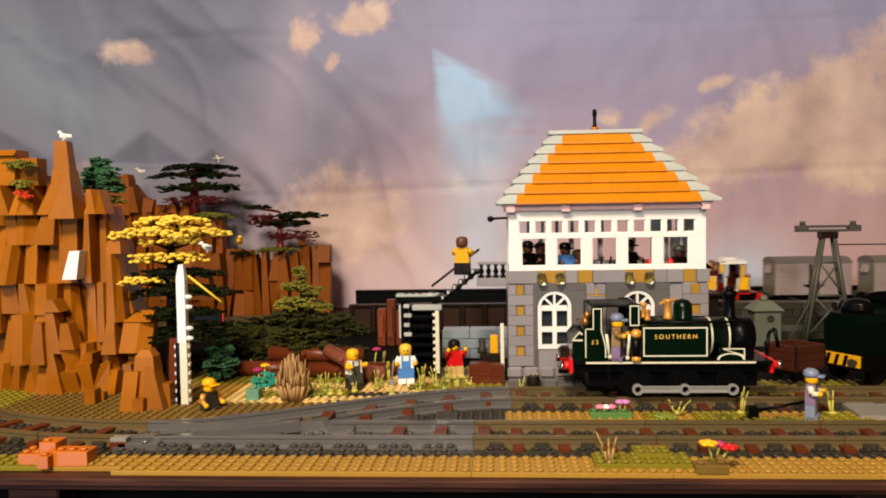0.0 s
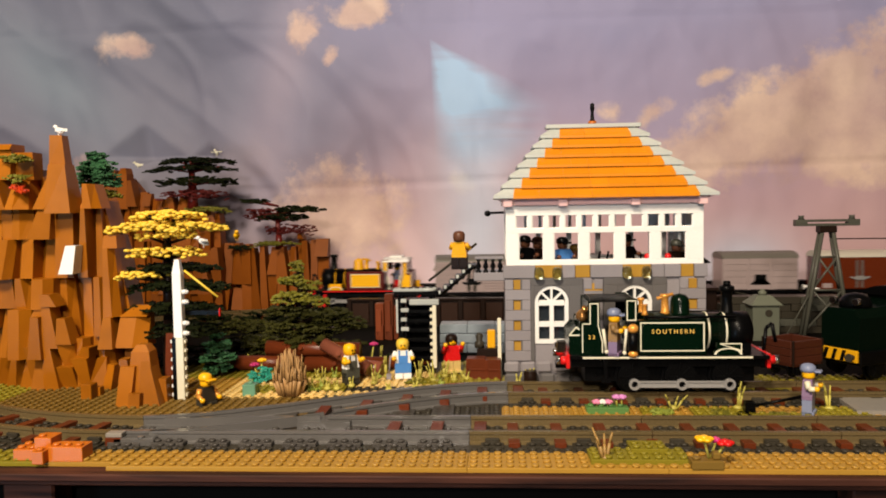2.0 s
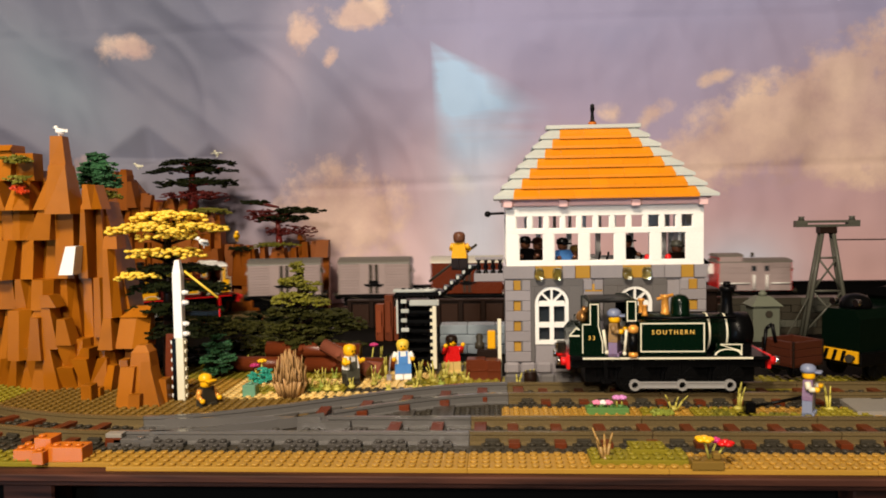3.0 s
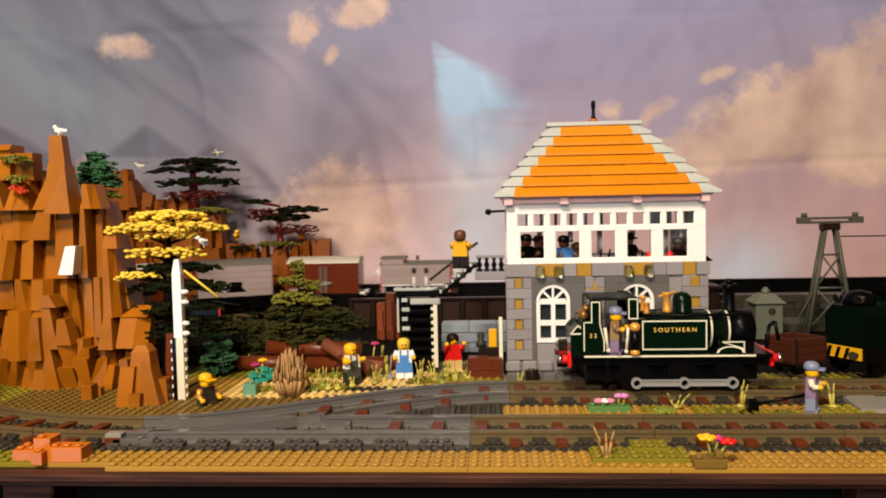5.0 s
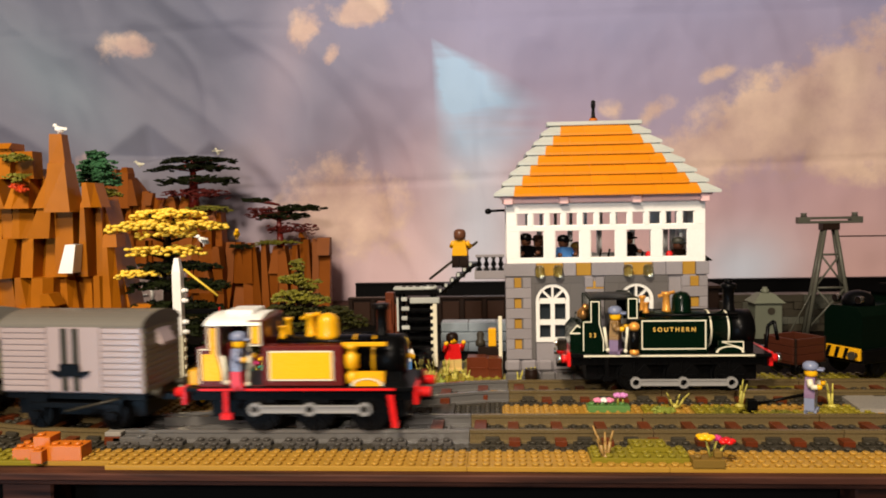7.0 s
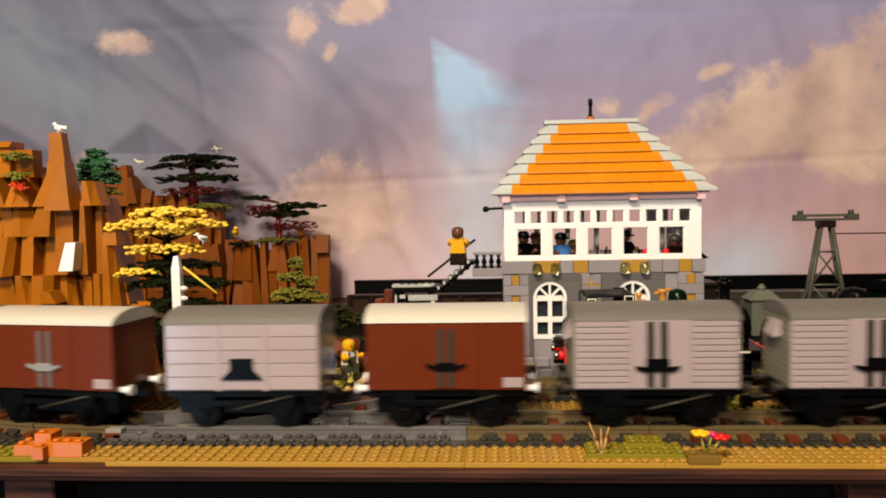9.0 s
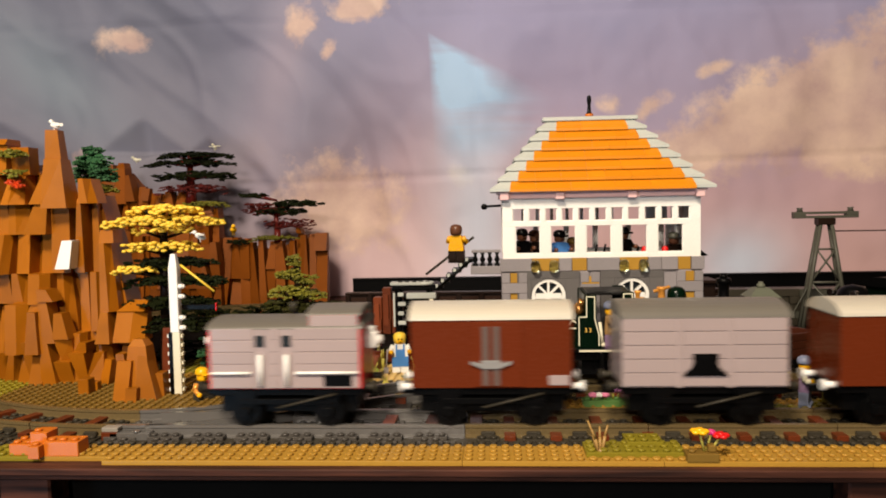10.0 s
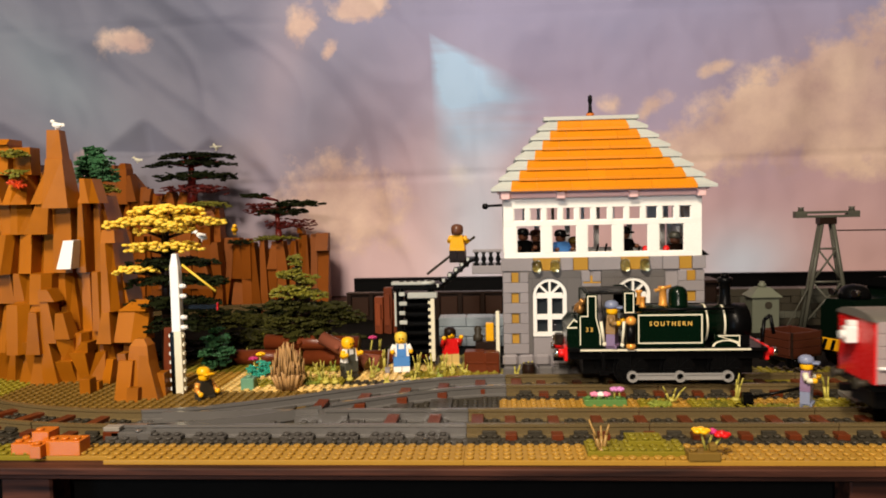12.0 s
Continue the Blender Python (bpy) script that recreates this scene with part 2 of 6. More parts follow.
    fan = calc("MULTIPLY", fan, clamp(calc("MULTIPLY_ADD", streak.outputs["Fac"], 2.6, -0.45)))
    low = calc("ADD", calc("MULTIPLY", blob(-0.005, 0.13, 0.075, 0.20, 0.05), 0.75), calc("MULTIPLY", blob(0.46, 0.05, 0.09, 0.07), 0.85))
    out = mix(calc("MINIMUM", low, 0.9), out, (0.68, 0.80, 1.0))
    out = mix(calc("MINIMUM", calc("MULTIPLY", fan, 1.5), 0.92), out, (0.47, 0.70, 1.0))
    ink = tree.nodes.new("ShaderNodeVectorMath")
    ink.operation = "SCALE"
    ink.inputs["Scale"].default_value = 0.80
    link(out, ink.inputs[0])
    link(ink.outputs[0], p.inputs["Base Color"])
    p.inputs["Roughness"].default_value = 0.75
    weave = node(tree, "ShaderNodeTexNoise", Scale=16.0, Detail=5.0)
    link(coord.outputs["Object"], weave.inputs["Vector"])
    b = node(tree, "ShaderNodeBump", Strength=0.25, Distance=0.006)
    link(weave.outputs["Fac"], b.inputs["Height"])
    link(b.outputs[0], p.inputs["Normal"])
    return mat


# x, z, half-width, half-height, turn, strength of the printed clouds
CLOUDS = [(-0.65, 0.479, 0.050, 0.028, 0.0, 0.95), (-0.325, 0.502, 0.035, 0.050, -0.3, 0.9), (-0.21, 0.528, 0.065, 0.036, 0.1, 0.95), (-0.27, 0.446, 0.015, 0.030, -0.4, 0.75),
          (-0.255, 0.175, 0.115, 0.085, -0.2, 1.25), (-0.27, 0.245, 0.045, 0.040, 0.0, 0.75), (0.312, 0.337, 0.040, 0.026, 0.5, 0.8), (0.41, 0.394, 0.040, 0.016, 0.4, 0.7),
          (0.233, 0.340, 0.030, 0.022, 0.0, 0.65), (-0.032, 0.22, 0.030, 0.028, 0.0, 0.75), (-0.73, 0.25, 0.05, 0.045, 0.2, 0.85)]
CLOTH = printed_cloth()


# ---- shapes, in millimetres ----
class Shape:
    """Vertices and faces of one mesh, with a material slot and smoothness for each face."""

    def __init__(self):
        self.v, self.f, self.m, self.s = [], [], [], []

    def add(self, verts, faces, mat=0, smooth=False):
        n = len(self.v)
        self.v += [tuple(p) for p in verts]
        self.f += [[i + n for i in q] for q in faces]
        self.m += [mat] * len(faces)
        self.s += [smooth] * len(faces) if isinstance(smooth, bool) else smooth
        return self

    def box(self, x0, x1, y0, y1, z0, z1, c=0.0, mat=0, m=None):
        """A block; c: chamfer of its edges."""
        if c <= 0:
            vs = [(x, y, z) for x in (x0, x1) for y in (y0, y1) for z in (z0, z1)]
            fs = [(0, 1, 3, 2), (4, 6, 7, 5), (0, 4, 5, 1), (2, 3, 7, 6), (0, 2, 6, 4), (1, 5, 7, 3)]
        else:
            vs, at = [], {}
            lim = ((x0, x1), (y0, y1), (z0, z1))
            for i in range(8):
                s = (i >> 2 & 1, i >> 1 & 1, i & 1)
                for ax in range(3):
                    at[i, ax] = len(vs)
                    vs.append(tuple(lim[k][s[k]] + (0 if k == ax else (c if s[k] == 0 else -c)) for k in range(3)))
            fs = []
            quad = {0: ((0, 1, 3, 2), (4, 6, 7, 5)), 1: ((0, 4, 5, 1), (2, 3, 7, 6)), 2: ((0, 2, 6, 4), (1, 5, 7, 3))}
            for ax in range(3):
                for q in quad[ax]:
                    fs.append([at[i, ax] for i in q])
            for ax in range(3):
                bit = 4 >> ax
                o = [a for a in range(3) if a != ax]
                for i in range(8):
                    if not i & bit:
                        fs.append([at[i, o[0]], at[i | bit, o[0]], at[i | bit, o[1]], at[i, o[1]]])
            for i in range(8):
                fs.append([at[i, 0], at[i, 1], at[i, 2]])
        if m is not None:
            vs = [m @ Vector(p) for p in vs]
        return self.add(vs, fs, mat)

    def prism(self, poly, axis, a, b, mat=0, m=None):
        """A polygon drawn in the two other axes (in order), pushed from a to b along axis (0, 1, 2)."""
        def put(p, h):
            q = list(p)
            q.insert(axis, h)
            return q
        n = len(poly)
        vs = [put(p, a) for p in poly] + [put(p, b) for p in poly]
        fs = [list(range(n))[::-1], list(range(n, 2 * n))] + [[i, (i + 1) % n, n + (i + 1) % n, n + i] for i in range(n)]
        if m is not None:
            vs = [m @ Vector(p) for p in vs]
        return self.add(vs, fs, mat)

    def cyl(self, p, q, r, r2=None, n=12, mat=0, caps=True):
        """A round bar from p to q."""
        p, q = Vector(p), Vector(q)
        r2 = r if r2 is None else r2
        turn = (q - p).to_track_quat("Z", "Y")
        ring = [turn @ Vector((math.cos(k * math.tau / n), math.sin(k * math.tau / n), 0)) for k in range(n)]
        vs = [p + e * r for e in ring] + [q + e * r2 for e in ring]
        fs = [[i, (i + 1) % n, n + (i + 1) % n, n + i] for i in range(n)]
        sm = [True] * n
        if caps:
            fs += [list(range(n))[::-1], list(range(n, 2 * n))]
            sm += [False, False]
        return self.add(vs, fs, mat, sm)

    def lathe(self, profile, centre=(0, 0, 0), n=14, mat=0):
        """A turned body round the z axis: profile of (radius, height)."""
        vs = [(centre[0] + r * math.cos(k * math.tau / n), centre[1] + r * math.sin(k * math.tau / n), centre[2] + z) for r, z in profile for k in range(n)]
        fs = [[j * n + i, j * n + (i + 1) % n, (j + 1) * n + (i + 1) % n, (j + 1) * n + i] for j in range(len(profile) - 1) for i in range(n)]
        sm = [True] * len(fs)
        fs += [list(range(n))[::-1], list(range(len(vs) - n, len(vs)))]
        return self.add(vs, fs, mat, sm + [False, False])

    def studs(self, x0, nx, y0, ny, z, mat=0, keep=None, n=8):
        """Rows of studs, pitch 8, the first one centred at x0, y0."""
        for i in range(nx):
            for j in range(ny):
                x, y = x0 + 8 * i, y0 + 8 * j
                if keep is None or keep(x, y):
                    self.cyl((x, y, z), (x, y, z + 1.7), 2.45, n=n, mat=mat)
        return self

    def sweep(self, points, section, mat=0):
        """A section of (sideways, up) carried along level points (x, y, z)."""
        n, vs = len(section), []
        for i, p in enumerate(points):
            a, b = Vector(points[max(i - 1, 0)]), Vector(points[min(i + 1, len(points) - 1)])
            d = (b - a).normalized()
            side = Vector((d.y, -d.x, 0)).normalized()
            vs += [Vector(p) + side * s + Vector((0, 0, u)) for s, u in section]
        fs = [[j * n + i, j * n + (i + 1) % n, (j + 1) * n + (i + 1) % n, (j + 1) * n + i] for j in range(len(points) - 1) for i in range(n)]
        fs += [list(range(n)), list(range(len(vs) - n, len(vs)))[::-1]]
        return self.add(vs, fs, mat)

    def mesh(self, name, mats):
        me = bpy.data.meshes.new(name)
        me.from_pydata([(x * MM, y * MM, z * MM) for x, y, z in self.v], [], self.f)
        for mat in mats if isinstance(mats, (list, tuple)) else [mats]:
            me.materials.append(mat)
        me.polygons.foreach_set("material_index", self.m)
        me.polygons.foreach_set("use_smooth", self.s)
        bm = bmesh.new()
        bm.from_mesh(me)
        bmesh.ops.recalc_face_normals(bm, faces=bm.faces)
        bm.to_mesh(me)
        bm.free()
        return me


def at(x, y, z=0, turn=0):
    """A pose from millimetres and a turn about the upright axis."""
    return pose(x * MM, y * MM, z * MM, 0, 0, turn)


def empty(name, m, label, category, group="", kind=""):
    ob = new(name)
    ob.empty_display_size = 0.01
    ob.matrix_world = m
    return tagged(ob, label, category, group, kind)


def part(name, shape, mats, parent, label="", m=None):
    data = shape if isinstance(shape, bpy.types.Mesh) else shape.mesh(name, mats)
    ob = new(name, data)
    ob.parent = parent
    if m is not None:
        ob.matrix_local = m
    return tagged(ob, label)


def thing(name, shape, mats, m, label, category, group="", kind=""):
    ob = new(name, shape.mesh(name, mats))
    ob.matrix_world = m
    return tagged(ob, label, category, group, kind)


# black for the added board that stands in for shade under the table
SHADEBOARD = plastic("black_shade_board", (0.004, 0.004, 0.004), 0.9, 0.2, gloss=0.05)


# ---- the room, the table and the hanging sky ----
def room():
    for name, b in (("wall_back", (-2100, 2100, 1300, 1400, -800, 1500)), ("wall_behind", (-2100, 2100, -2900, -2800, -800, 1500)),
                    ("wall_left", (-2200, -2100, -2900, 1400, -800, 1500)), ("wall_right", (2100, 2200, -2900, 1400, -800, 1500))):
        thing(name, Shape().box(*b), PLASTER, at(0, 0), "plain beige plastered room wall", "wall", kind="structure")
    thing("ceiling", Shape().box(-2200, 2200, -2900, 1400, 1500, 1560), CEIL, at(0, 0), "plain white plastered ceiling", "ceiling", kind="structure")
    thing("floor", Shape().box(-2200, 2200, -2900, 1400, -860, -800), FLOORWOOD, at(0, 0), "dark wooden floor under the table", "floor", kind="structure")
    table = empty("layout_table", at(0, 0), "dark stained wooden table carrying the model railway", "table")
    part("tabletop", Shape().box(-900, 1400, -7, 1000, -5, 0, 0.8), TABLEWOOD, table)
    part("front_rail", Shape().box(-900, 1400, -4, 20, -8.6, -5, 0.8), TABLEWOOD, table, "scuffed dark wooden edge board")
    for x in (-298, 262):
        part("leg", Shape().box(x - 18, x + 18, 6, 30, -800, -8.6, 1.5), TABLEWOOD, table)
    # added board: hides the lit floor and gives the dark below the edge
    part("apron", Shape().box(-900, 1400, 34, 44, -800, -5, 1.0), SHADEBOARD, table, "black board added for the darkness under the table")
    # the sheet: long soft folds, deeper at one side
    nx, nz = 290, 130
    s = Shape()
    vs = []
    for j in range(nz + 1):
        for i in range(nx + 1):
            x, z = -1000 + 2000 * i / nx, 820 * j / nz
            fold = 1.0 if x < -250 else max(0.15, 1 - (x + 250) / 500)
            y = 9 * fold * math.sin((x + 0.75 * z) / 62) * (0.4 + 0.6 * noise.noise((x / 300, z / 300, 1.0)))
            y += 40 * fold * noise.noise((x / 150, 3.0, z / 260)) + 9 * noise.noise((x / 110, z / 140, 7.0)) + 2 * noise.noise((x / 36, z / 44, 2.0))
            # sharp creases where the sheet was folded and bunched
            for scale, deep, seed in ((230, 9, 3.0), (130, 4, 9.0)):
                y -= deep * (0.3 + 0.7 * fold) * max(0, 1 - 5 * abs(noise.noise(((x + 0.6 * z) / scale, (z - 0.4 * x) / (scale * 1.7), seed))))
            # ironed creases
            y += 3 * math.exp(-((z - 232 - 0.03 * x) / 5) ** 2) + 2.5 * math.exp(-((x + 5) / 6) ** 2) + 2 * math.exp(-((z - 515) / 5) ** 2)
            # two pleats tucked under a fold
            for px, pz, w, h, deep in ((-625, 283, 80, 68, 46), (-510, 283, 36, 30, 26)):
                up = (z - pz) / h if z > pz else (pz - z) / 7
                y += deep * max(0, 1 - abs(x - px) / w - up)
            vs.append((x, 915 + y, z - 10))
    n = nx + 1
    fs = [(j * n + i, j * n + i + 1, (j + 1) * n + i + 1, (j + 1) * n + i) for j in range(nz) for i in range(nx)]
    s.add(vs, fs, 0, True)
    thing("backdrop", s, CLOTH, at(0, 0), "creased cloth sheet printed with a pink evening sky", "backdrop", kind="structure")


room()

MAIN_Y, SIDE_Y, BACK_Y, BEND_X, BEND_R = 72.0, 188.0, 732.0, -256.0, 330.0
RAIL_TOP = 12.4


def side_line(x):
    """The middle of the track that leaves the main line at the points."""
    u = min(max((x - BEND_X) / 286, 0), 1)
    return MAIN_Y + (SIDE_Y - MAIN_Y) * u * u * (3 - 2 * u)


def near_track(x, y, room_for=33):
    if x < BEND_X + 2 and abs(math.hypot(x - BEND_X, y - BEND_Y) - BEND_R) < room_for:
        return True
    return x >= BEND_X and (abs(y - MAIN_Y) < room_for or abs(y - side_line(x)) < room_for)


BEND_Y = MAIN_Y + BEND_R


def plate(name, x0, x1, y0, y1, z0, mat, label, h=3.2, studded=True, parent=None, clear=True, m=None):
    s = Shape().box(x0 + 0.1, x1 - 0.1, y0 + 0.1, y1 - 0.1, z0, z0 + h, 0.25)
    if studded:
        nx, ny = round((x1 - x0) / 8), round((y1 - y0) / 8)
        s.studs(x0 + 4, nx, y0 + 4, ny, z0 + h, keep=(lambda x, y: not near_track(x, y, 30)) if clear else None)
    return thing(name, s, mat, at(0, 0), label, "base plate", kind="structure")


def ground():
    front = "studded tan base plate along the table's front edge"
    plate("ground_front", -240, 0, 0, 32, 0, TAN, front)
    plate("ground_front", 0, 128, 0, 32, 0, TAN, front)
    plate("ground_front", 128, 256, 0, 32, 0, TAN, front)
    plate("ground_front", 256, 512, 0, 32, 0, TAN, front)
    plate("ground_front", -288, -240, 8, 32, 0, TAN, front)
    plate("ground_front", -368, -288, 8, 32, 0, OLIVE, "studded olive base plate beside the bend")
    grey = "studded dark grey plate under the track"
    plate("ground_ballast", -368, 512, 32, 104, 0, DGREY, grey)
    plate("ground_ballast", -32, 512, 152, 224, 0, DGREY, grey)
    plate("ground_ballast", -136, -32, 104, 224, 0, DGREY, "studded dark grey plates under the points")
    # tan strip between the two tracks
    plate("ground_strip", 24, 512, 104, 152, 0, TAN, "studded tan strip between two tracks")
    plate("ground_strip", -32, 24, 104, 152, 0, DGREY, grey)
    # wide tan ground inside the bend
    for i, x in enumerate((-424, -328, -232)):
        plate("ground_field", x, x + 96, 104, 184, 0, DTAN, "studded dark tan ground inside the bend")
        plate("ground_field", x, x + 96, 184, 264, 0, (DTAN, TAN, CREAMTAN)[i], "studded tan ground inside the bend")
    plate("ground_field", -136, -40, 224, 304, 0, CREAMTAN, "studded tan ground by the workers")
    plate("ground_field", -40, 24, 224, 304, 0, OLIVE, "studded olive ground beside the signal box")
    plate("ground_field", -520, -424, 104, 400, 0, OLIVE, "studded olive ground behind the cliff")
    plate("ground_field", -424, -136, 264, 344, 0, OLIVE, "studded olive ground under the trees")
    plate("ground_field", 24, 512, 224, 272, 0, OLIVE, "studded olive ground beside the siding")
    plate("ground_field", 24, 512, 272, 400, 0, SHADEGROUND, "ground behind the signal box, darkened for shade", studded=False)
    plate("ground_field", -136, 24, 304, 344, 0, OLIVE, "olive ground by the stair tower")
    # the plates from here back have their shade painted in as near-black
    dark = "ground behind the trees, its shade put into the colour"
    plate("ground_dark", -424, 24, 344, 560, 0, SHADEGROUND, dark, studded=False)
    plate("ground_dark", 24, 640, 400, 690, 0, SHADEGROUND, dark, studded=False)
    plate("ground_dark", -700, 24, 560, 690, 0, SHADEGROUND, dark, studded=False)
    plate("ground_dark", -700, -520, 104, 560, 0, SHADEGROUND, dark, studded=False)
    plate("ground_dark", -520, -424, 400, 560, 0, SHADEGROUND, dark, studded=False)
    plate("ground_rear", -700, 1300, 690, 840, 0, SHADEGROUND, "plates under the rear line, darkened for shade", studded=False)


ground()


# ---- track ----
SECTION = [(-3.2, 0), (-3.2, 1.2), (-1.3, 2.2), (-1.3, 6.4), (-1.9, 7.2), (-1.9, 9.2), (1.9, 9.2), (1.9, 7.2), (1.3, 6.4), (1.3, 2.2), (3.2, 1.2), (3.2, 0)]
SLEEPER = Shape().box(-8, 8, -32, 32, 0, 1.6, 0.3).studs(-4, 2, -28, 1, 1.6).studs(-4, 2, 28, 1, 1.6).studs(-4, 2, -12, 4, 1.6).mesh("sleeper", DGREY)
TILE = Shape().box(-4, 4, -31, 31, 0, 4.0, 0.3).mesh("tile", BROWN)
LUG = Shape().box(-5, 5, -1.6, 1.6, 0, 4.2, 0.5).box(-2.5, 2.5, -2.2, 2.2, 0, 2.4, 0.3).mesh("rail_chair", DGREY)


def track(points, label, name="track", sleepers=True, every=32.0, lugs=False):
    """One length of track along points (x, y), with sleepers and brown tiles."""
    t = empty(name, at(0, 0), label, "track", "lengths of toy track")
    fine = [Vector(p) for p in points]
    for side in (-20, 20):
        line = []
        for i, p in enumerate(fine):
            d = (fine[min(i + 1, len(fine) - 1)] - fine[max(i - 1, 0)]).normalized()
            line.append((p.x - d.y * side, p.y + d.x * side, 3.2))
        part("rail", Shape().sweep(line, SECTION), RAILGREY, t)
    total = sum((b - a).length for a, b in zip(fine, fine[1:]))

    def spot(s):
        for a, b in zip(fine, fine[1:]):
            l = (b - a).length
            if s <= l or b is fine[-1]:
                d = (b - a) / l
                return a + d * s, math.degrees(math.atan2(d.y, d.x))
            s -= l
    for k in range(round(total / every)):
        if lugs:
            for side in (-23.6, 23.6):
                p, r = spot(every * (k + 0.5))
                a = math.radians(r)
                part("rail_chair", LUG, None, t, m=at(p.x - math.sin(a) * side, p.y + math.cos(a) * side, 4.0, r))
        if sleepers:
            p, r = spot(every * (k + 0.5))
            part("sleeper", SLEEPER, None, t, m=at(p.x, p.y, 3.2, r))
            p, r = spot(every * (k + 0.98))
            part("tile", TILE, None, t, "reddish brown tile between the sleepers", m=at(p.x, p.y, 3.25, r))
    return t


def straight(x0, x1, y, n=2):
    return [(x0 + (x1 - x0) * i / (n - 1), y) for i in range(n)]


for k in range(5):
    track(straight(128 * k + 0.3, 128 * k + 127.7, MAIN_Y), "straight dark grey toy track with brown sleeper tiles", lugs=True)
for k in range(4):
    track(straight(30 + 128 * k + 0.3, 30 + 128 * k + 127.7, SIDE_Y), "straight siding track with brown sleeper tiles", lugs=True)
for k in range(16):
    a0, a1 = math.radians(-90 - 11.25 * k - 0.04), math.radians(-90 - 11.25 * (k + 1) + 0.04)
    track([(BEND_X + BEND_R * math.cos(a0 + (a1 - a0) * j / 6), BEND_Y + BEND_R * math.sin(a0 + (a1 - a0) * j / 6)) for j in range(7)], "curved dark grey toy track with brown sleeper tiles", lugs=k < 3)
for k in range(12):
    track(straight(BEND_X + 128 * k + 0.3, BEND_X + 128 * k + 127.7, BACK_Y), "straight rear track on shade-darkened plates")


def points_work():
    """The turnout: smooth grey slab, straight and curved rails, moving blades."""
    t = empty("track_points", at(0, 0), "dark grey toy railway points with smooth slab and blades", "track")
    sec = SECTION
    xs = [BEND_X + 0.3 + 285.4 * i / 24 for i in range(25)]

    def curve(side, x0, x1):
        line = []
        for i in range(25):
            x = x0 + (x1 - x0) * i / 24
            d = Vector((2, side_line(x + 1) - side_line(x - 1))).normalized()
            line.append((x - d.y * side, side_line(x) + d.x * side, 3.2))
        return line
    part("rail", Shape().sweep([(BEND_X + 0.3, MAIN_Y - 20, 3.2), (-0.3, MAIN_Y - 20, 3.2)], sec), POINTGREY, t)
    part("rail", Shape().sweep([(-110, MAIN_Y + 20, 3.2), (-0.3, MAIN_Y + 20, 3.2)], sec), POINTGREY, t)
    part("rail", Shape().sweep(curve(20, BEND_X + 0.3, 29.7), sec), POINTGREY, t)
    part("rail", Shape().sweep(curve(-20, -120, 29.7), sec), POINTGREY, t)
    blade = [(-1.2, 1), (-1.2, 9), (1.2, 9), (1.2, 1)]
    part("blade", Shape().sweep([(x, y - 3, 3.4) for x, y, _ in curve(-20, -236, -126)], blade), POINTGREY, t)
    part("blade", Shape().sweep([(-236, MAIN_Y + 13, 3.4), (-170, MAIN_Y + 18, 3.4), (-116, MAIN_Y + 20, 3.4)], blade), POINTGREY, t)
    part("frog", Shape().prism([(-132, 82), (-92, 86), (-92, 112), (-112, 106)], 2, 3.2, 9.6), POINTGREY, t)
    part("slab", Shape().box(-254, -190, 56, 88, 3.0, 5.8, 0.5), POINTGREY, t)
    for x in range(-248, 0, 32):
        part("sleeper", Shape().box(x - 9, x + 9, 36, max(106, side_line(x) + 34), 3.1, 4.8, 0.3).studs(x - 4, 2, 40, 1, 4.8).studs(x - 4, 2, 64, 3, 4.8).box(x - 12, x + 12, 41, 49, 3.2, 6.4, 0.4).studs(x - 8, 3, 45, 1, 6.4), POINTSLEEPER, t)
    for x in (-136, -104, -72, -40, -8, 24):
        y = side_line(x)
        part("tile", Shape().box(x + 11, x + 20, y - 18, y + 18, 3.3, 9.4, 0.3), BROWN, t, "reddish brown tile between the rails")
        if -72 <= x < 0:
            part("tile", Shape().box(x + 11, x + 20, 56, 88, 3.3, 9.4, 0.3), BROWN, t, "reddish brown tile between the rails")
    part("throw_box", Shape().box(-256, -226, 42, 50, 3.2, 9.2, 0.6).cyl((-236, 44, 9.2), (-236, 44, 10.6), 2.4), POINTGREY, t)


points_work()
_j = empty("end_tile", at(-256, 46, 3.2), "reddish brown brick with a pale cap by the points", "brick")
part("base", Shape().box(-6, 6, -4, 4, 0, 6.2, 0.4), BROWN, _j)
part("cap", Shape().box(-6, 6, -3, 5, 6.2, 9.4, 0.4), PAD, _j, "pale grey smooth cap")


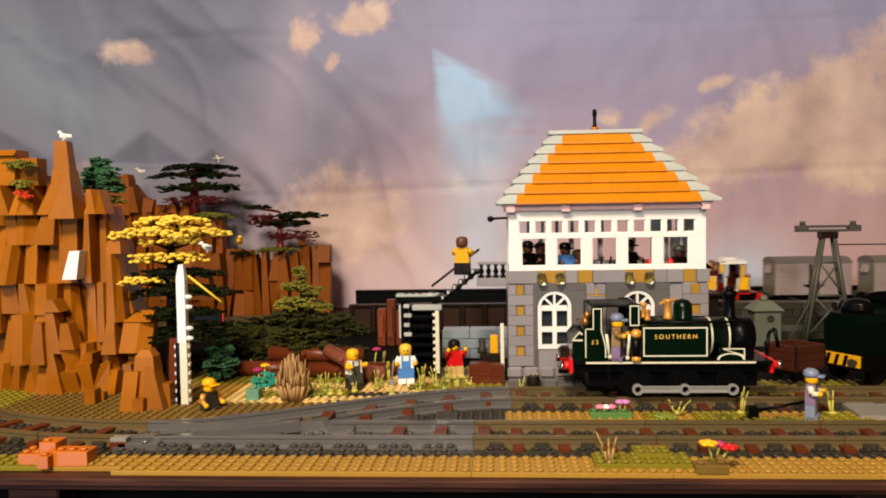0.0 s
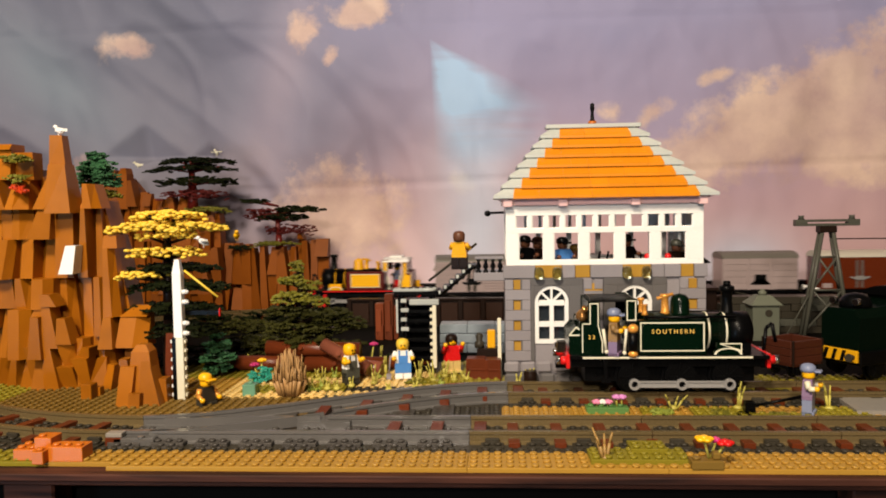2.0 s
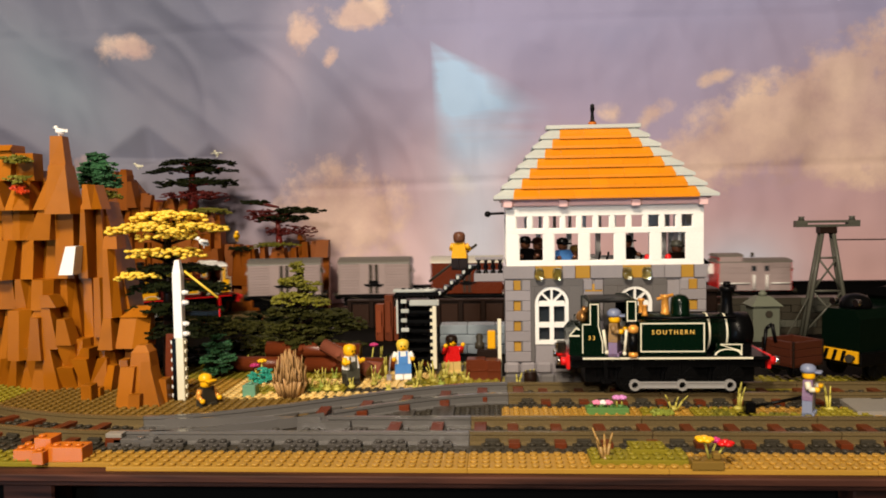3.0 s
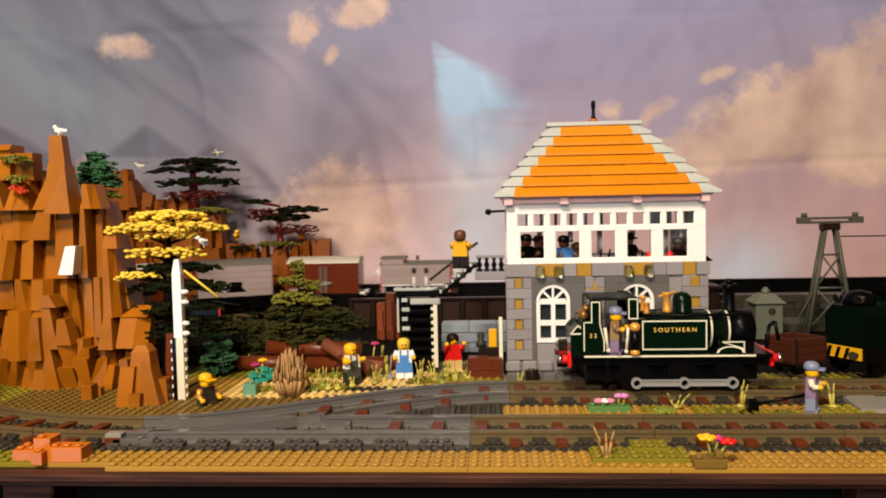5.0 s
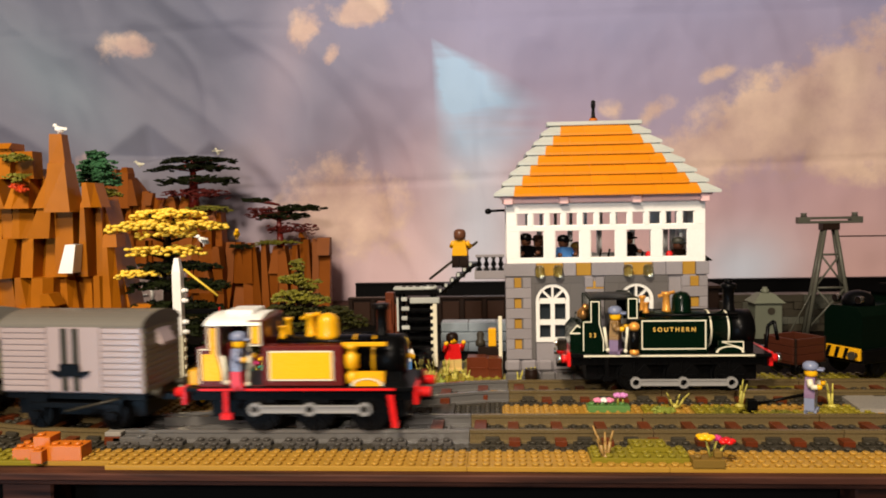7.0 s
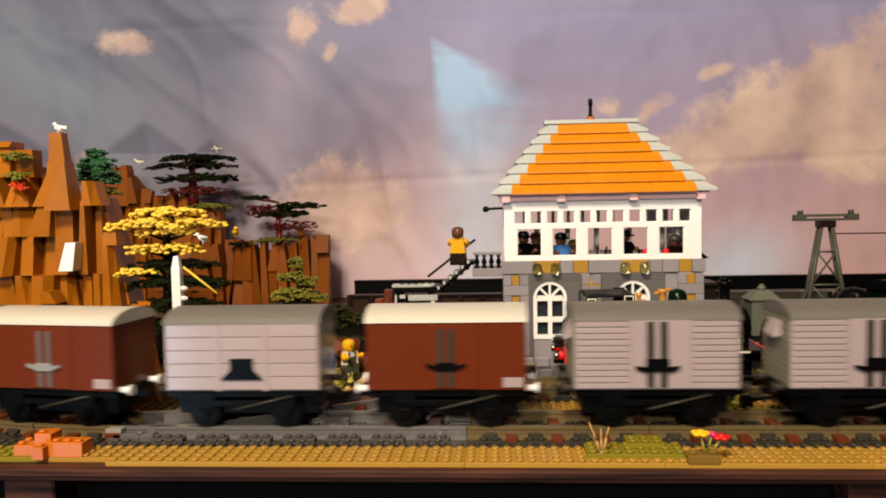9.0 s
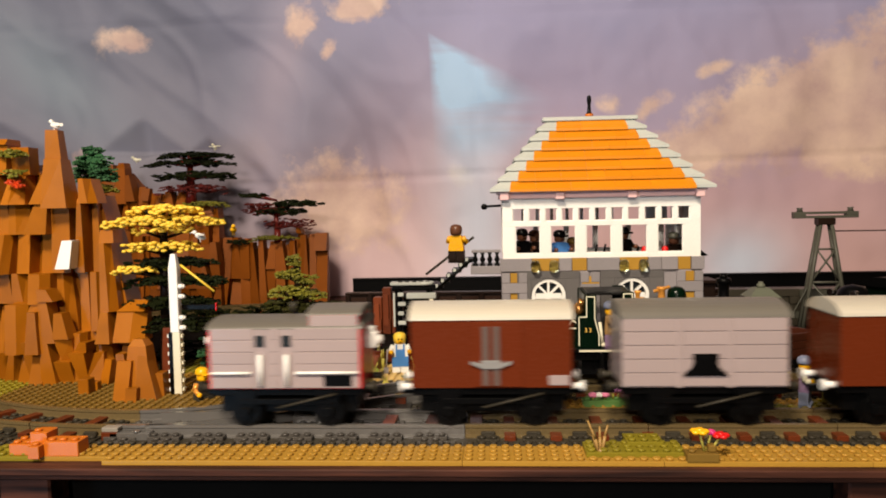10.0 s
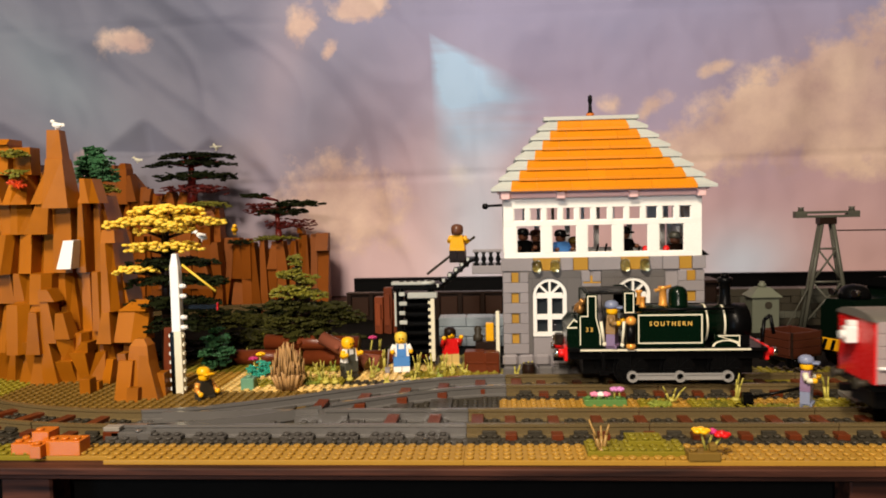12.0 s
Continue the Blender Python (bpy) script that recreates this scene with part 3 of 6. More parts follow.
# ---- the signal box ----
def signal_box():
    X0, X1, Y0, Y1 = 30.0, 214.0, 236.0, 330.0
    t = empty("signal_box", at(0, 0), "toy signal box, grey stone base, white upper room, orange roof", "building")
    # lower storey with two arched windows
    holes = [(57, 89), (134, 166)]
    z0, z1, wz0, wz1 = 3.2, 104.0, 42.0, 97.0
    xs = [X0] + [c for h in holes for c in h] + [X1]
    low = Shape()
    for a, b in zip(xs[::2], xs[1::2]):
        low.box(a, b, Y0 + 0.4, Y0 + 8, z0, z1)
    for a, b in holes:
        low.box(a, b, Y0 + 0.4, Y0 + 8, z0, wz0).box(a, b, Y0 + 0.4, Y0 + 8, wz1, z1)
        # arch corners
        r = (b - a) / 2
        c = (a + b) / 2
        zc = wz1 - r
        for sgn in (-1, 1):
            poly = [(c + sgn * r, wz1)] + [(c + sgn * r * math.cos(k * math.pi / 16), zc + r * math.sin(k * math.pi / 16)) for k in range(9)]
            low.prism(poly, 1, Y0 + 0.4, Y0 + 8)
    part("lower_wall", low, LGREY, t)
    part("side_wall", Shape().box(X0, X0 + 8, Y0 + 8, Y1, z0, z1), LGREY, t)
    part("side_wall", Shape().box(X1 - 8, X1, Y0 + 8, Y1, z0, z1), LGREY, t)
    part("rear_wall", Shape().box(X0 + 8, X1 - 8, Y1 - 8, Y1, z0, z1), LGREY, t)
    for row in range(2):
        x, cut = X0 - 2, random.Random(31 + row)
        while x < X1 - 4:
            w = min(cut.choice((15, 18, 23)), X1 + 2 - x)
            part("plinth_stone", Shape().box(x + 0.2, x + w - 0.2, Y0 - 3 - cut.uniform(0, 1.5), Y0 + 0.4, z0 + 11.4 * row, z0 + 11.2 + 11.4 * row, 2.2), LGREY if row else STONEGREY, t)
            x += w
    # quoins: long and short bricks, tan recessed ones between
    brick_l = Shape().box(0, 23.8, -3.2, 0.4, 0, 9.4, 0.4).mesh("quoin", LGREY)
    brick_s = Shape().box(0, 7.8, -3.2, 0.4, 0, 9.4, 0.4).mesh("quoin", LGREY)
    tan_b = Shape().box(0, 8.0, -1.2, 0.4, 0, 9.2, 0.3).mesh("brick", TAN)
    for k in range(8):
        z = 26.2 + 9.6 * k
        for left in (True, False):
            if k % 2 == 0:
                part("quoin", brick_l, None, t, m=at(X0 - 0.5 if left else X1 - 23.3, Y0, z))
            else:
                for o in (0, 16):
                    part("quoin", brick_s, None, t, m=at((X0 - 0.5 if left else X1 - 23.3) + o, Y0, z))
                part("brick", tan_b, None, t, "tan recessed brick", m=at((X0 - 0.5 if left else X1 - 23.3) + 8, Y0, z))
        # the pier between the windows
        for o, mesh in ((102.6, brick_s), (112.6, brick_s)) if k % 2 else ((102.6, None),):
            if mesh is None:
                part("quoin", Shape().box(0, 17.8, -2.4, 0.4, 0, 9.4, 0.4), LGREY, t, m=at(o, Y0, z))
            else:
                part("quoin", mesh, None, t, m=at(o, Y0, z))
    part("string_course", Shape().box(104, 120, Y0 - 2.6, Y0 - 2.45, 92, 99, 0.0), TAN, t, "tan recessed brick")
    # dark surrounds and white arched windows
    for a, b in holes:
        c, r = (a + b) / 2, (b - a) / 2
        sur = Shape()
        for x0, x1 in ((a - 13, a), (b, b + 13)):
            sur.box(x0, x1, Y0 - 2.2, Y0 + 0.4, 26, 97, 0.3)
        sur.box(a - 13, b + 13, Y0 - 2.2, Y0 + 0.4, 97, 103.8, 0.3)
        for sgn in (-1, 1):
            poly = [(c + sgn * r, wz1)] + [(c + sgn * r * math.cos(k * math.pi / 16), wz1 - r + r * math.sin(k * math.pi / 16)) for k in range(9)]
            sur.prism(poly, 1, Y0 - 2.2, Y0 + 0.4)
        part("window_surround", sur, STONEGREY, t, "dark grey stone window surround")
        w = part("arched_window", Shape().box(a + 0.2, b - 0.2, Y0 - 1.0, Y0 + 5, wz0, wz0 + 4, 0.3), WHITE, t, "white arched window with fan light")
        bars = Shape()
        zc = wz1 - r
        for x0, x1 in ((a + 0.2, a + 4), (c - 2, c + 2), (b - 4, b - 0.2)):
            bars.box(x0, x1, Y0 - 1, Y0 + 4, wz0 + 4, zc, 0.3)
        for z in (wz0 + 16, zc - 3):
            bars.box(a + 4, b - 4, Y0 - 0.8, Y0 + 3.8, z, z + 5, 0.3)
        ring = [(c + q * math.cos(k * math.pi / 14), zc + q * math.sin(k * math.pi / 14)) for q, seq in ((r - 0.2, range(15)), (r - 3.2, range(14, -1, -1))) for k in seq]
        bars.prism(ring, 1, Y0 - 1, Y0 + 4)
        for k in (1, 2, 3):
            e = Vector((math.cos(k * math.pi / 4), math.sin(k * math.pi / 4)))
            n = Vector((-e.y, e.x)) * 1.0
            p, q = Vector((c, zc)) + e * 2, Vector((c, zc)) + e * (r - 2)
            bars.prism([p + n, q + n, q - n, p - n], 1, Y0 - 0.6, Y0 + 3.6)
        part("glazing_bar", bars, WHITE, w)
        part("pane", Shape().box(a, b, Y0 + 4.2, Y0 + 5, wz0, wz1), GLASS, w, "dark reflecting window pane")
    # band of bricks between the storeys
    x = X0 - 2
    band = [(LGREY, 30), (TAN, 25), (LGREY, 12), (TAN, 14), (LGREY, 30), (TAN, 26), (LGREY, 12), (LGREY, 15), (TAN, 12), (LGREY, 12)]
    for mat, w in band:
        proud = 2.5 if mat is not TAN else 0.2
        part("band_brick", Shape().box(x + 0.15, x + w - 0.15, Y0 - proud, Y0 + 8, 104.1, 116.0, 0.4), mat, t)
        x += w
    for x in (61, 78, 142, 160):
        part("lantern", Shape().lathe([(3.0, 0), (4.4, 2), (4.6, 8), (3.0, 10.5), (1.2, 11)], (x, Y0 - 6, 103.5)), CLEAR, t, "small clear glass lamp")
    part("floor_slab", Shape().box(X0 + 8, X1 - 8, Y0 + 8.2, Y1 - 8.2, 100, 103.8), DGREY, t)
    # white upper storey with real openings
    wa, wb = 120.0, 146.0
    ua, ub = 150.5, 162.5
    big = [(43 + 32.8 * k, 66 + 32.8 * k) for k in range(5)]
    small = [(40.5 + 15.2 * k, 51.5 + 15.2 * k) for k in range(11)]

    def wall_with(holes, za, zb):
        xs = [X0 + 1] + [c for h in holes for c in h] + [X1 - 1]
        for a, b in zip(xs[::2], xs[1::2]):
            part("pier", Shape().box(a, b, Y0, Y0 + 4, za, zb, 0.2), WHITE, t)
    for za, zb in ((116, wa), (wb, ua), (ub, 172)):
        part("wall_course", Shape().box(X0 + 1, X1 - 1, Y0, Y0 + 6, za, zb, 0.2), WHITE, t)
    wall_with(big, wa, wb)
    wall_with(small, ua, ub)
    for a, b in big:
        w = part("window", Shape().box(a, b, Y0 + 1, Y0 + 4, wa, wa + 1.2), WHITE, t, "white framed signal box window")
        part("frame", Shape().box(a, a + 0.7, Y0 + 1, Y0 + 3, wa + 1.2, wb), WHITE, w)
        part("frame", Shape().box(b - 0.7, b, Y0 + 1, Y0 + 3, wa + 1.2, wb), WHITE, w)
    for a, b in small:
        part("top_light", Shape().box(a, b, Y0 + 1.5, Y0 + 3.5, ua, ua + 0.9).box(a, a + 0.8, Y0 + 1.5, Y0 + 3.5, ua + 0.9, ub).box(b - 0.8, b, Y0 + 1.5, Y0 + 3.5, ua + 0.9, ub), WHITE, t, "small white top light")
    # side and rear walls with openings too
    for x in (X0 + 1, X1 - 7):
        part("upper_side_wall", Shape().box(x, x + 6, Y0 + 6, Y1, 116, wa).box(x, x + 6, Y0 + 6, Y1, 165, 172).box(x, x + 6, Y0 + 6, Y0 + 20, wa, 165).box(x, x + 6, Y1 - 20, Y1, wa, 165).box(x, x + 6, Y0 + 42, Y0 + 52, wa, 165), WHITE, t)
    rear = Shape().box(X0 + 7, X1 - 7, Y1 - 6, Y1, 116, wa).box(X0 + 7, X1 - 7, Y1 - 6, Y1, 165, 172)
    rear.box(X0 + 7, X1 - 7, Y1 - 5, Y1 - 1, 146, 149)
    for x in (37, 52, 67, 82, 98, 113, 129, 144, 159, 176, 199):
        rear.box(x, x + 3, Y1 - 6, Y1, 149, 165)
    for x in (37, 64, 96, 126, 160, 201):
        rear.box(x, x + 5, Y1 - 6, Y1, wa, 146)
    rear.box(181, 199, Y1 - 5, Y1 - 1, wa, 165)
    part("upper_rear_wall", rear, WHITE, t)
    # eaves, with the pink of bounced light put into their colour
    part("eave_course", Shape().box(X0 - 2, X1 + 2, Y0 - 4, Y1 + 4, 172, 179, 0.6), BOUNCEPINK, t, "pale eaves course under the roof, bounced pink in its colour")
    for x in (X0 - 1, 80, 146, X1 - 7):
        part("bracket", Shape().box(x, x + 8, Y0 - 8, Y0 - 4, 171, 178, 0.5), BOUNCEPINK, t)
    # roof: overlapping rows of slope tiles; pale hips
    rows, ez, rz = 7, 179.0, 247.0
    ex0, ex1, ey0, ey1 = 22.0, 222.0, 226.0, 344.0
    rx0, rx1, ry = 76.0, 160.0, 283.0
    lift = (rz - ez) / rows
    roof = part("roof", Shape().box(ex0 + 4, ex1 - 4, ey0 + 4, ey1 - 4, ez - 2, ez + 1), BOUNCEPINK, t, "orange tiled hipped roof with pale ridges")
    for k in range(rows):
        u0, u1 = k / rows, (k + 1) / rows
        def ring(u):
            return (ex0 + (rx0 - ex0) * u, ex1 + (rx1 - ex1) * u, ey0 + (ry - 6 - ey0) * u, ey1 + (ry + 6 - ey1) * u)
        a, b = ring(u0), ring(u1 + 0.02)
        z, zt = ez + lift * k, ez + lift * (k + 1)
        core = Shape()
        lo = [(a[0] - 2.2, a[2] - 1.5), (a[1] + 2.2, a[2] - 1.5), (a[1] + 2.2, a[3] + 1.5), (a[0] - 2.2, a[3] + 1.5)]
        hi = [(b[0], b[2]), (b[1], b[2]), (b[1], b[3]), (b[0], b[3])]
        vs = [(x, y, z) for x, y in lo] + [(x, y, z + 2.6) for x, y in lo] + [(x, y, zt) for x, y in hi]
        fs = [(0, 1, 5, 4), (1, 2, 6, 5), (2, 3, 7, 6), (3, 0, 4, 7), (4, 5, 9, 8), (5, 6, 10, 9), (6, 7, 11, 10), (7, 4, 8, 11), (3, 2, 1, 0), (8, 9, 10, 11)]
        core.add(vs, fs)
        part("hip_course", core, CREAMGREY, roof, "pale grey hip tiles")
        # orange tiles on the front, laid side by side
        fx0, fx1 = a[0] + 16.0, a[1] - 16.0
        gx0, gx1 = fx0 + (7.2 if k < rows else 0), fx1 - 7.2
        cuts, x = [fx0], fx0 + random.choice((16, 24, 32)) * 1.0
        while x < fx1 - 10:
            cuts.append(x)
            x += random.choice((16, 24, 24, 32)) * 1.0
        cuts.append(fx1)
        for p, q in zip(cuts, cuts[1:]):
            tp = p + 1.5 if p == fx0 else p
            tq = q - 1.5 if q == fx1 else q
            ya, yb = a[2] - 3.4, b[2] - 0.4
            o = random.uniform(-0.15, 0.15)
            tile = Shape().add([(p + .08, ya + o, z - 0.6), (q - .08, ya + o, z - 0.6), (q - .08, ya + o, z + 2.0), (p + .08, ya + o, z + 2.0), (tp + .08, yb + o, zt + 0.3), (tq - .08, yb + o, zt + 0.3), (p + .08, ya + 8, z), (q - .08, ya + 8, z)],
                               [(0, 1, 2, 3), (3, 2, 5, 4), (0, 3, 4, 6), (1, 7, 5, 2), (6, 4, 5, 7), (0, 6, 7, 1)])
            part("roof_tile", tile, ORANGE, roof)
    part("ridge", Shape().box(rx0 - 4, rx1 + 4, ry - 8, ry + 8, rz, rz + 4.0, 0.6), CREAMGREY, roof, "pale grey flat ridge")
    f = part("finial", Shape().lathe([(4, 0), (4, 3)], (118, ry, rz + 4)), BORANGE, t, "black turned finial on orange foot")
    part("spindle", Shape().lathe([(3.0, 0), (2.0, 2), (1.5, 9), (2.4, 13), (2.0, 15), (2.3, 16.5), (0.6, 18)], (118, ry, rz + 7)), BLACK, f)
    # levers and figures' furniture inside: dark lever frame
    part("lever_frame", Shape().box(100, 178, 262, 272, 103.8, 118, 0.5), BLACK, t)
    for x in range(104, 178, 8):
        part("lever", Shape().cyl((x, 262, 118), (x + random.uniform(-2, 2), 258, 127 if x < 150 else 124), 1.1, n=6), random.choice((BLACK, BLACK, BLUE, BLACK)), t)
    for x, mat in ((165, RED), (184, RED)):
        part("lever_grip", Shape().lathe([(2.6, 0), (3.2, 2), (3.2, 5), (1.6, 7)], (x, 252, 118)).cyl((x, 252, 103.8), (x, 252, 118), 1.2, n=6), mat, t)
    # side balcony with black balusters, small signal arm, black gull-wing trim
    bal = part("balcony", Shape().box(0, X0, 256, 300, 100, 108, 0.5), LGREY, t, "grey balcony with black turned balusters")
    part("rail_top", Shape().box(1, X0 - 1, 257, 262, 121, 123.5, 0.4), LGREY, bal)
    for k in range(4):
        part("baluster", Shape().lathe([(2.6, 0), (2.6, 1.5), (1.4, 3), (2.8, 6), (1.2, 10), (2.4, 13)], (4.5 + 7 * k, 259.5, 108)), BLACK, bal)
    arm = part("side_arm", Shape().cyl((30, 250, 166), (12, 250, 165.5), 1.2).lathe([(1.5, 0), (3, 1.5), (3, 4), (1.5, 5.5)], (14, 250, 162.5)), BLACK, t)
    part("trim", Shape().prism([(214, 115), (222, 116), (214, 122)], 1, 244, 256), BLACK, t)
    return t


GLASS = plastic("dark_glass", (0.02, 0.025, 0.03), 0.06)
CREAMGREY = plastic("pale_grey_plastic", (0.42, 0.44, 0.41), 0.3, 0.15)
signal_box()


# ---- trains ----
def lettering(text, size, mat, parent, m, label):
    data = bpy.data.curves.new("lettering", "FONT")
    data.body, data.size, data.extrude, data.align_x, data.align_y = text, size * MM, 0.15 * MM, "CENTER", "CENTER"
    data.space_character = 1.45
    data.offset = 0.02 * MM
    data.materials.append(mat)
    ob = new("lettering", data)
    ob.parent = parent
    ob.matrix_local = m
    return tagged(ob, label)


def frame_lines(x0, x1, z0, z1, y, w=0.9, out=-1):
    """A thin raised border on an upright face at y."""
    ya, yb = sorted((y, y + out * 0.5))
    return Shape().box(x0, x1, ya, yb, z0, z0 + w).box(x0, x1, ya, yb, z1 - w, z1).box(x0, x0 + w, ya, yb, z0 + w, z1 - w).box(x1 - w, x1, ya, yb, z0 + w, z1 - w)


def wheel_mesh(r, y, mat_rim, name, spokes=8):
    s = Shape()
    for side in (-1, 1):
        a, b = side * (y - 2.5), side * (y + 2.5)
        s.cyl((0, a, 0), (0, b, 0), r, n=24)
        s.cyl((0, side * (y - 4), 0), (0, side * (y - 2.5), 0), r + 1.8, n=24)
        s.cyl((0, b, 0), (0, b + side * 0.8, 0), 3.0, n=10)
        for k in range(spokes):
            m = Matrix.Rotation(k * math.tau / spokes, 4, "Y")
            s.box(2.5, r - 1.5, min(b, b + side * 0.5), max(b, b + side * 0.5), -0.8, 0.8, m=m)
    s.cyl((0, -y, 0), (0, y, 0), 2.2, n=8)
    return s.mesh(name, mat_rim)


WHEEL_R = 13.5
DRIVER = wheel_mesh(WHEEL_R - 0.4, 22, BLACK, "driving_wheelset")
SMALLWHEEL = wheel_mesh(10.5, 20.5, BLACK, "wheelset", 6)
WHEEL_X = (-32.5, 6.5, 45.5)
ROD = Shape()
for _x in WHEEL_X:
    _n, _vs = 18, []
    for _y, _r in ((-1.6, 4.7), (1.6, 4.7), (1.6, 2.7), (-1.6, 2.7)):
        _vs += [(_x + _r * math.cos(k * math.tau / _n), _y, _r * math.sin(k * math.tau / _n)) for k in range(_n)]
    ROD.add(_vs, [(c * _n + k, c * _n + (k + 1) % _n, (c + 1) % 4 * _n + (k + 1) % _n, (c + 1) % 4 * _n + k) for c in range(4) for k in range(_n)])
for _a, _b in zip(WHEEL_X, WHEEL_X[1:]):
    ROD.box(_a + 3.5, _b - 3.5, -0.6, 0.6, -2.2, 2.2, 0.3).box(_a + 3.8, _b - 3.8, -1.5, 1.5, -2.7, -1.5, 0.2).box(_a + 3.8, _b - 3.8, -1.5, 1.5, 1.5, 2.7, 0.2)
ROD = ROD.mesh("coupling_rod", SILVER)


def locomotive(m, label, body, panel, line, fit, dome, roof_mat, board, cab_panel, green):
    t = empty("tank_locomotive", m, label, "locomotive", "tank engines")
    part("frame", Shape().box(-72, 70, -15, 15, 8, 28).box(-84, 76, -24, 24, 22, 30, 0.5), BLACK, t)
    part("running_board", Shape().box(-86, 78, -30, 30, 29.5, 32.5, 0.4), BLACK, t)
    for y in (-30.4, 29.6):
        part("board_line", Shape().box(-75.5, 64, y, y + 0.8, 30.4, 32.0), board, t)
    for k, x in enumerate(WHEEL_X):
        w = part("driving_wheelset", DRIVER, None, t, m=at(x, 0, WHEEL_R))
        MOVING.append((w, "wheel", x, WHEEL_R, WHEEL_R, t))
    for y in (-29.2, 29.2):
        w = part("coupling_rod", ROD, None, t, "grey coupling rod with round eyes", m=at(0, y, WHEEL_R - 5))
        MOVING.append((w, "rod", y, WHEEL_R, 4.6, t))
    for side in (-1, 1):
        y0, y1 = sorted((side * 14, side * 27))
        tank = part("side_tank", Shape().box(-30, 27.5, y0, y1, 32.5, 61.5, 0.8), body, t)
        face = side * 27
        part("tank_panel", Shape().box(*((-26, 24) if green else (-24.5, 19.5)), *sorted((face, face + side * 0.8)), *((37, 59) if green else (38, 57)), 0.2), panel, tank)
        part("lining", frame_lines(-27.4, 25.6, 35.8, 60.4, face, 1.1, side) if green else frame_lines(-25.6, 20.6, 36.9, 58.1, face, 1.0, side), line, tank)
        # cab side with open doorway
        c = part("cab_side", Shape().prism([(-77, 32.5), (-57, 32.5), (-57, 44), (-60.5, 58), (-60.5, 78), (-70.5, 78), (-70.5, 61), (-77, 61)], 1, *sorted((side * 25, side * 27))), body, t)
        part("cab_pillar", Shape().box(-39.5, -29.5, *sorted((side * 25, side * 27)), 61.5, 80, 0.3), body, t)
        ya, yb = sorted((face, face + side * 0.5))
        cab_line = Shape().box(-75.6, -74.7, ya, yb, 35, 59.8).box(-75.6, -69.2, ya, yb, 58.9, 59.8).box(-69.2, -68.3, ya, yb, 58.9, 76.8).box(-68.3, -61.6, ya, yb, 75.9, 76.8).box(-62.5, -61.6, ya, yb, 58, 75.9)
        cab_line.prism([(-62.5, 58), (-61.6, 58), (-58.2, 44), (-59.1, 44)], 1, ya, yb).box(-59.1, -58.2, ya, yb, 35, 44)
        part("lining", cab_line, line, c)
        part("lining", frame_lines(-38.5, -30.5, 61.8, 79, face, 0.9, side), line, c)
        if cab_panel is not None:
            part("cab_panel", Shape().prism([(-73.6, 37), (-60.2, 37), (-60.2, 44), (-63.6, 57), (-63.6, 74.6), (-67.2, 74.6), (-67.2, 56), (-73.6, 56)], 1, *sorted((face, face + side * 0.4))), cab_panel, c)
            part("cab_panel", Shape().box(-37, -32, *sorted((face, face + side * 0.4)), 63.5, 77.5, 0.1), cab_panel, c)
        part("handrail", Shape().cyl((-55.5, side * 28, 36), (-58, side * 28, 55), 1.4, n=6).lathe([(1, -2), (2.2, 0), (1, 2)], (-55.3, side * 28, 36), 8), CREAM, c)
        part("handrail", Shape().cyl((-40.5, side * 28, 35), (-39, side * 28, 55), 1.3, n=6).lathe([(1, -2), (2.0, 0), (1, 2)], (-40.5, side * 28, 35), 8), CREAM, c)
        # splasher: low curved cover over the leading wheel
        prof = [(33, 33)] + [(44.5 + 11.5 * math.cos(a), 33 + 5.5 * math.sin(a)) for a in [math.pi - k * math.pi / 10 for k in range(11)]] + [(56, 33)]
        sp = part("splasher", Shape().prism(prof, 1, *sorted((side * 22, side * 28))).box(36, 56, *sorted((side * 22, side * (27 if green else 23))), 33, 42.5), dome if not green else body, t)
        arch = [(44.5 + q * 11.5 * math.cos(a), 33.2 + q * 5.5 * math.sin(a)) for q, seq in ((1.0, range(11)), (0.84, range(10, -1, -1))) for a in [math.pi - k * math.pi / 10 for k in seq]]
        trim = Shape().prism(arch, 1, *sorted((side * 28, side * 28.6)))
        ya, yb = sorted((side * 27, side * 27.6))
        if green:
            trim.box(38, 56, ya, yb, 41.6, 42.5).box(55.1, 56, ya, yb, 33.5, 41.6).prism([(38, 41.6), (39.6, 41.6), (55.1, 37.0), (55.1, 36.0)], 1, ya, yb)
        part("lining", trim, line, sp)
        part("pipe", Shape().cyl((-22, side * 17, 63), (54, side * 16, 63), 1.2, n=8), BLACK, t)
        part("step", Shape().box(-60, -52, *sorted((side * 27, side * 31)), 10, 14).box(-58, -55, *sorted((side * 28, side * 30)), 14, 30), RED if not green else BLACK, t)
        if green:
            lettering("SOUTHERN", 5.2, LETTERGOLD, tank, pose(-0.5 * MM, (face + side * 1.0) * MM, 52.5 * MM, 90, 0, 0 if side < 0 else 180), "gold painted lettering")
            lettering("33", 5.0, LETTERGOLD, c, pose(-67.6 * MM, (face + side * 0.4) * MM, 48 * MM, 90, 0, 0 if side < 0 else 180), "gold painted numerals")
        else:
            part("lamp_iron", Shape().prism([(62, 4), (66, 4), (63, 27), (59, 27)], 1, *sorted((side * 28, side * 30))), RED, t)
    # boiler, smokebox and mountings
    bo = part("boiler", Shape().cyl((-24, 0, 49), (50, 0, 49), 16.0, n=28), body if green else BLACK, t)
    for x in (32, 46.5):
        part("band", Shape().cyl((x, 0, 49), (x + 1.6, 0, 49), 16.5, n=28), line if green else GOLDY, bo)
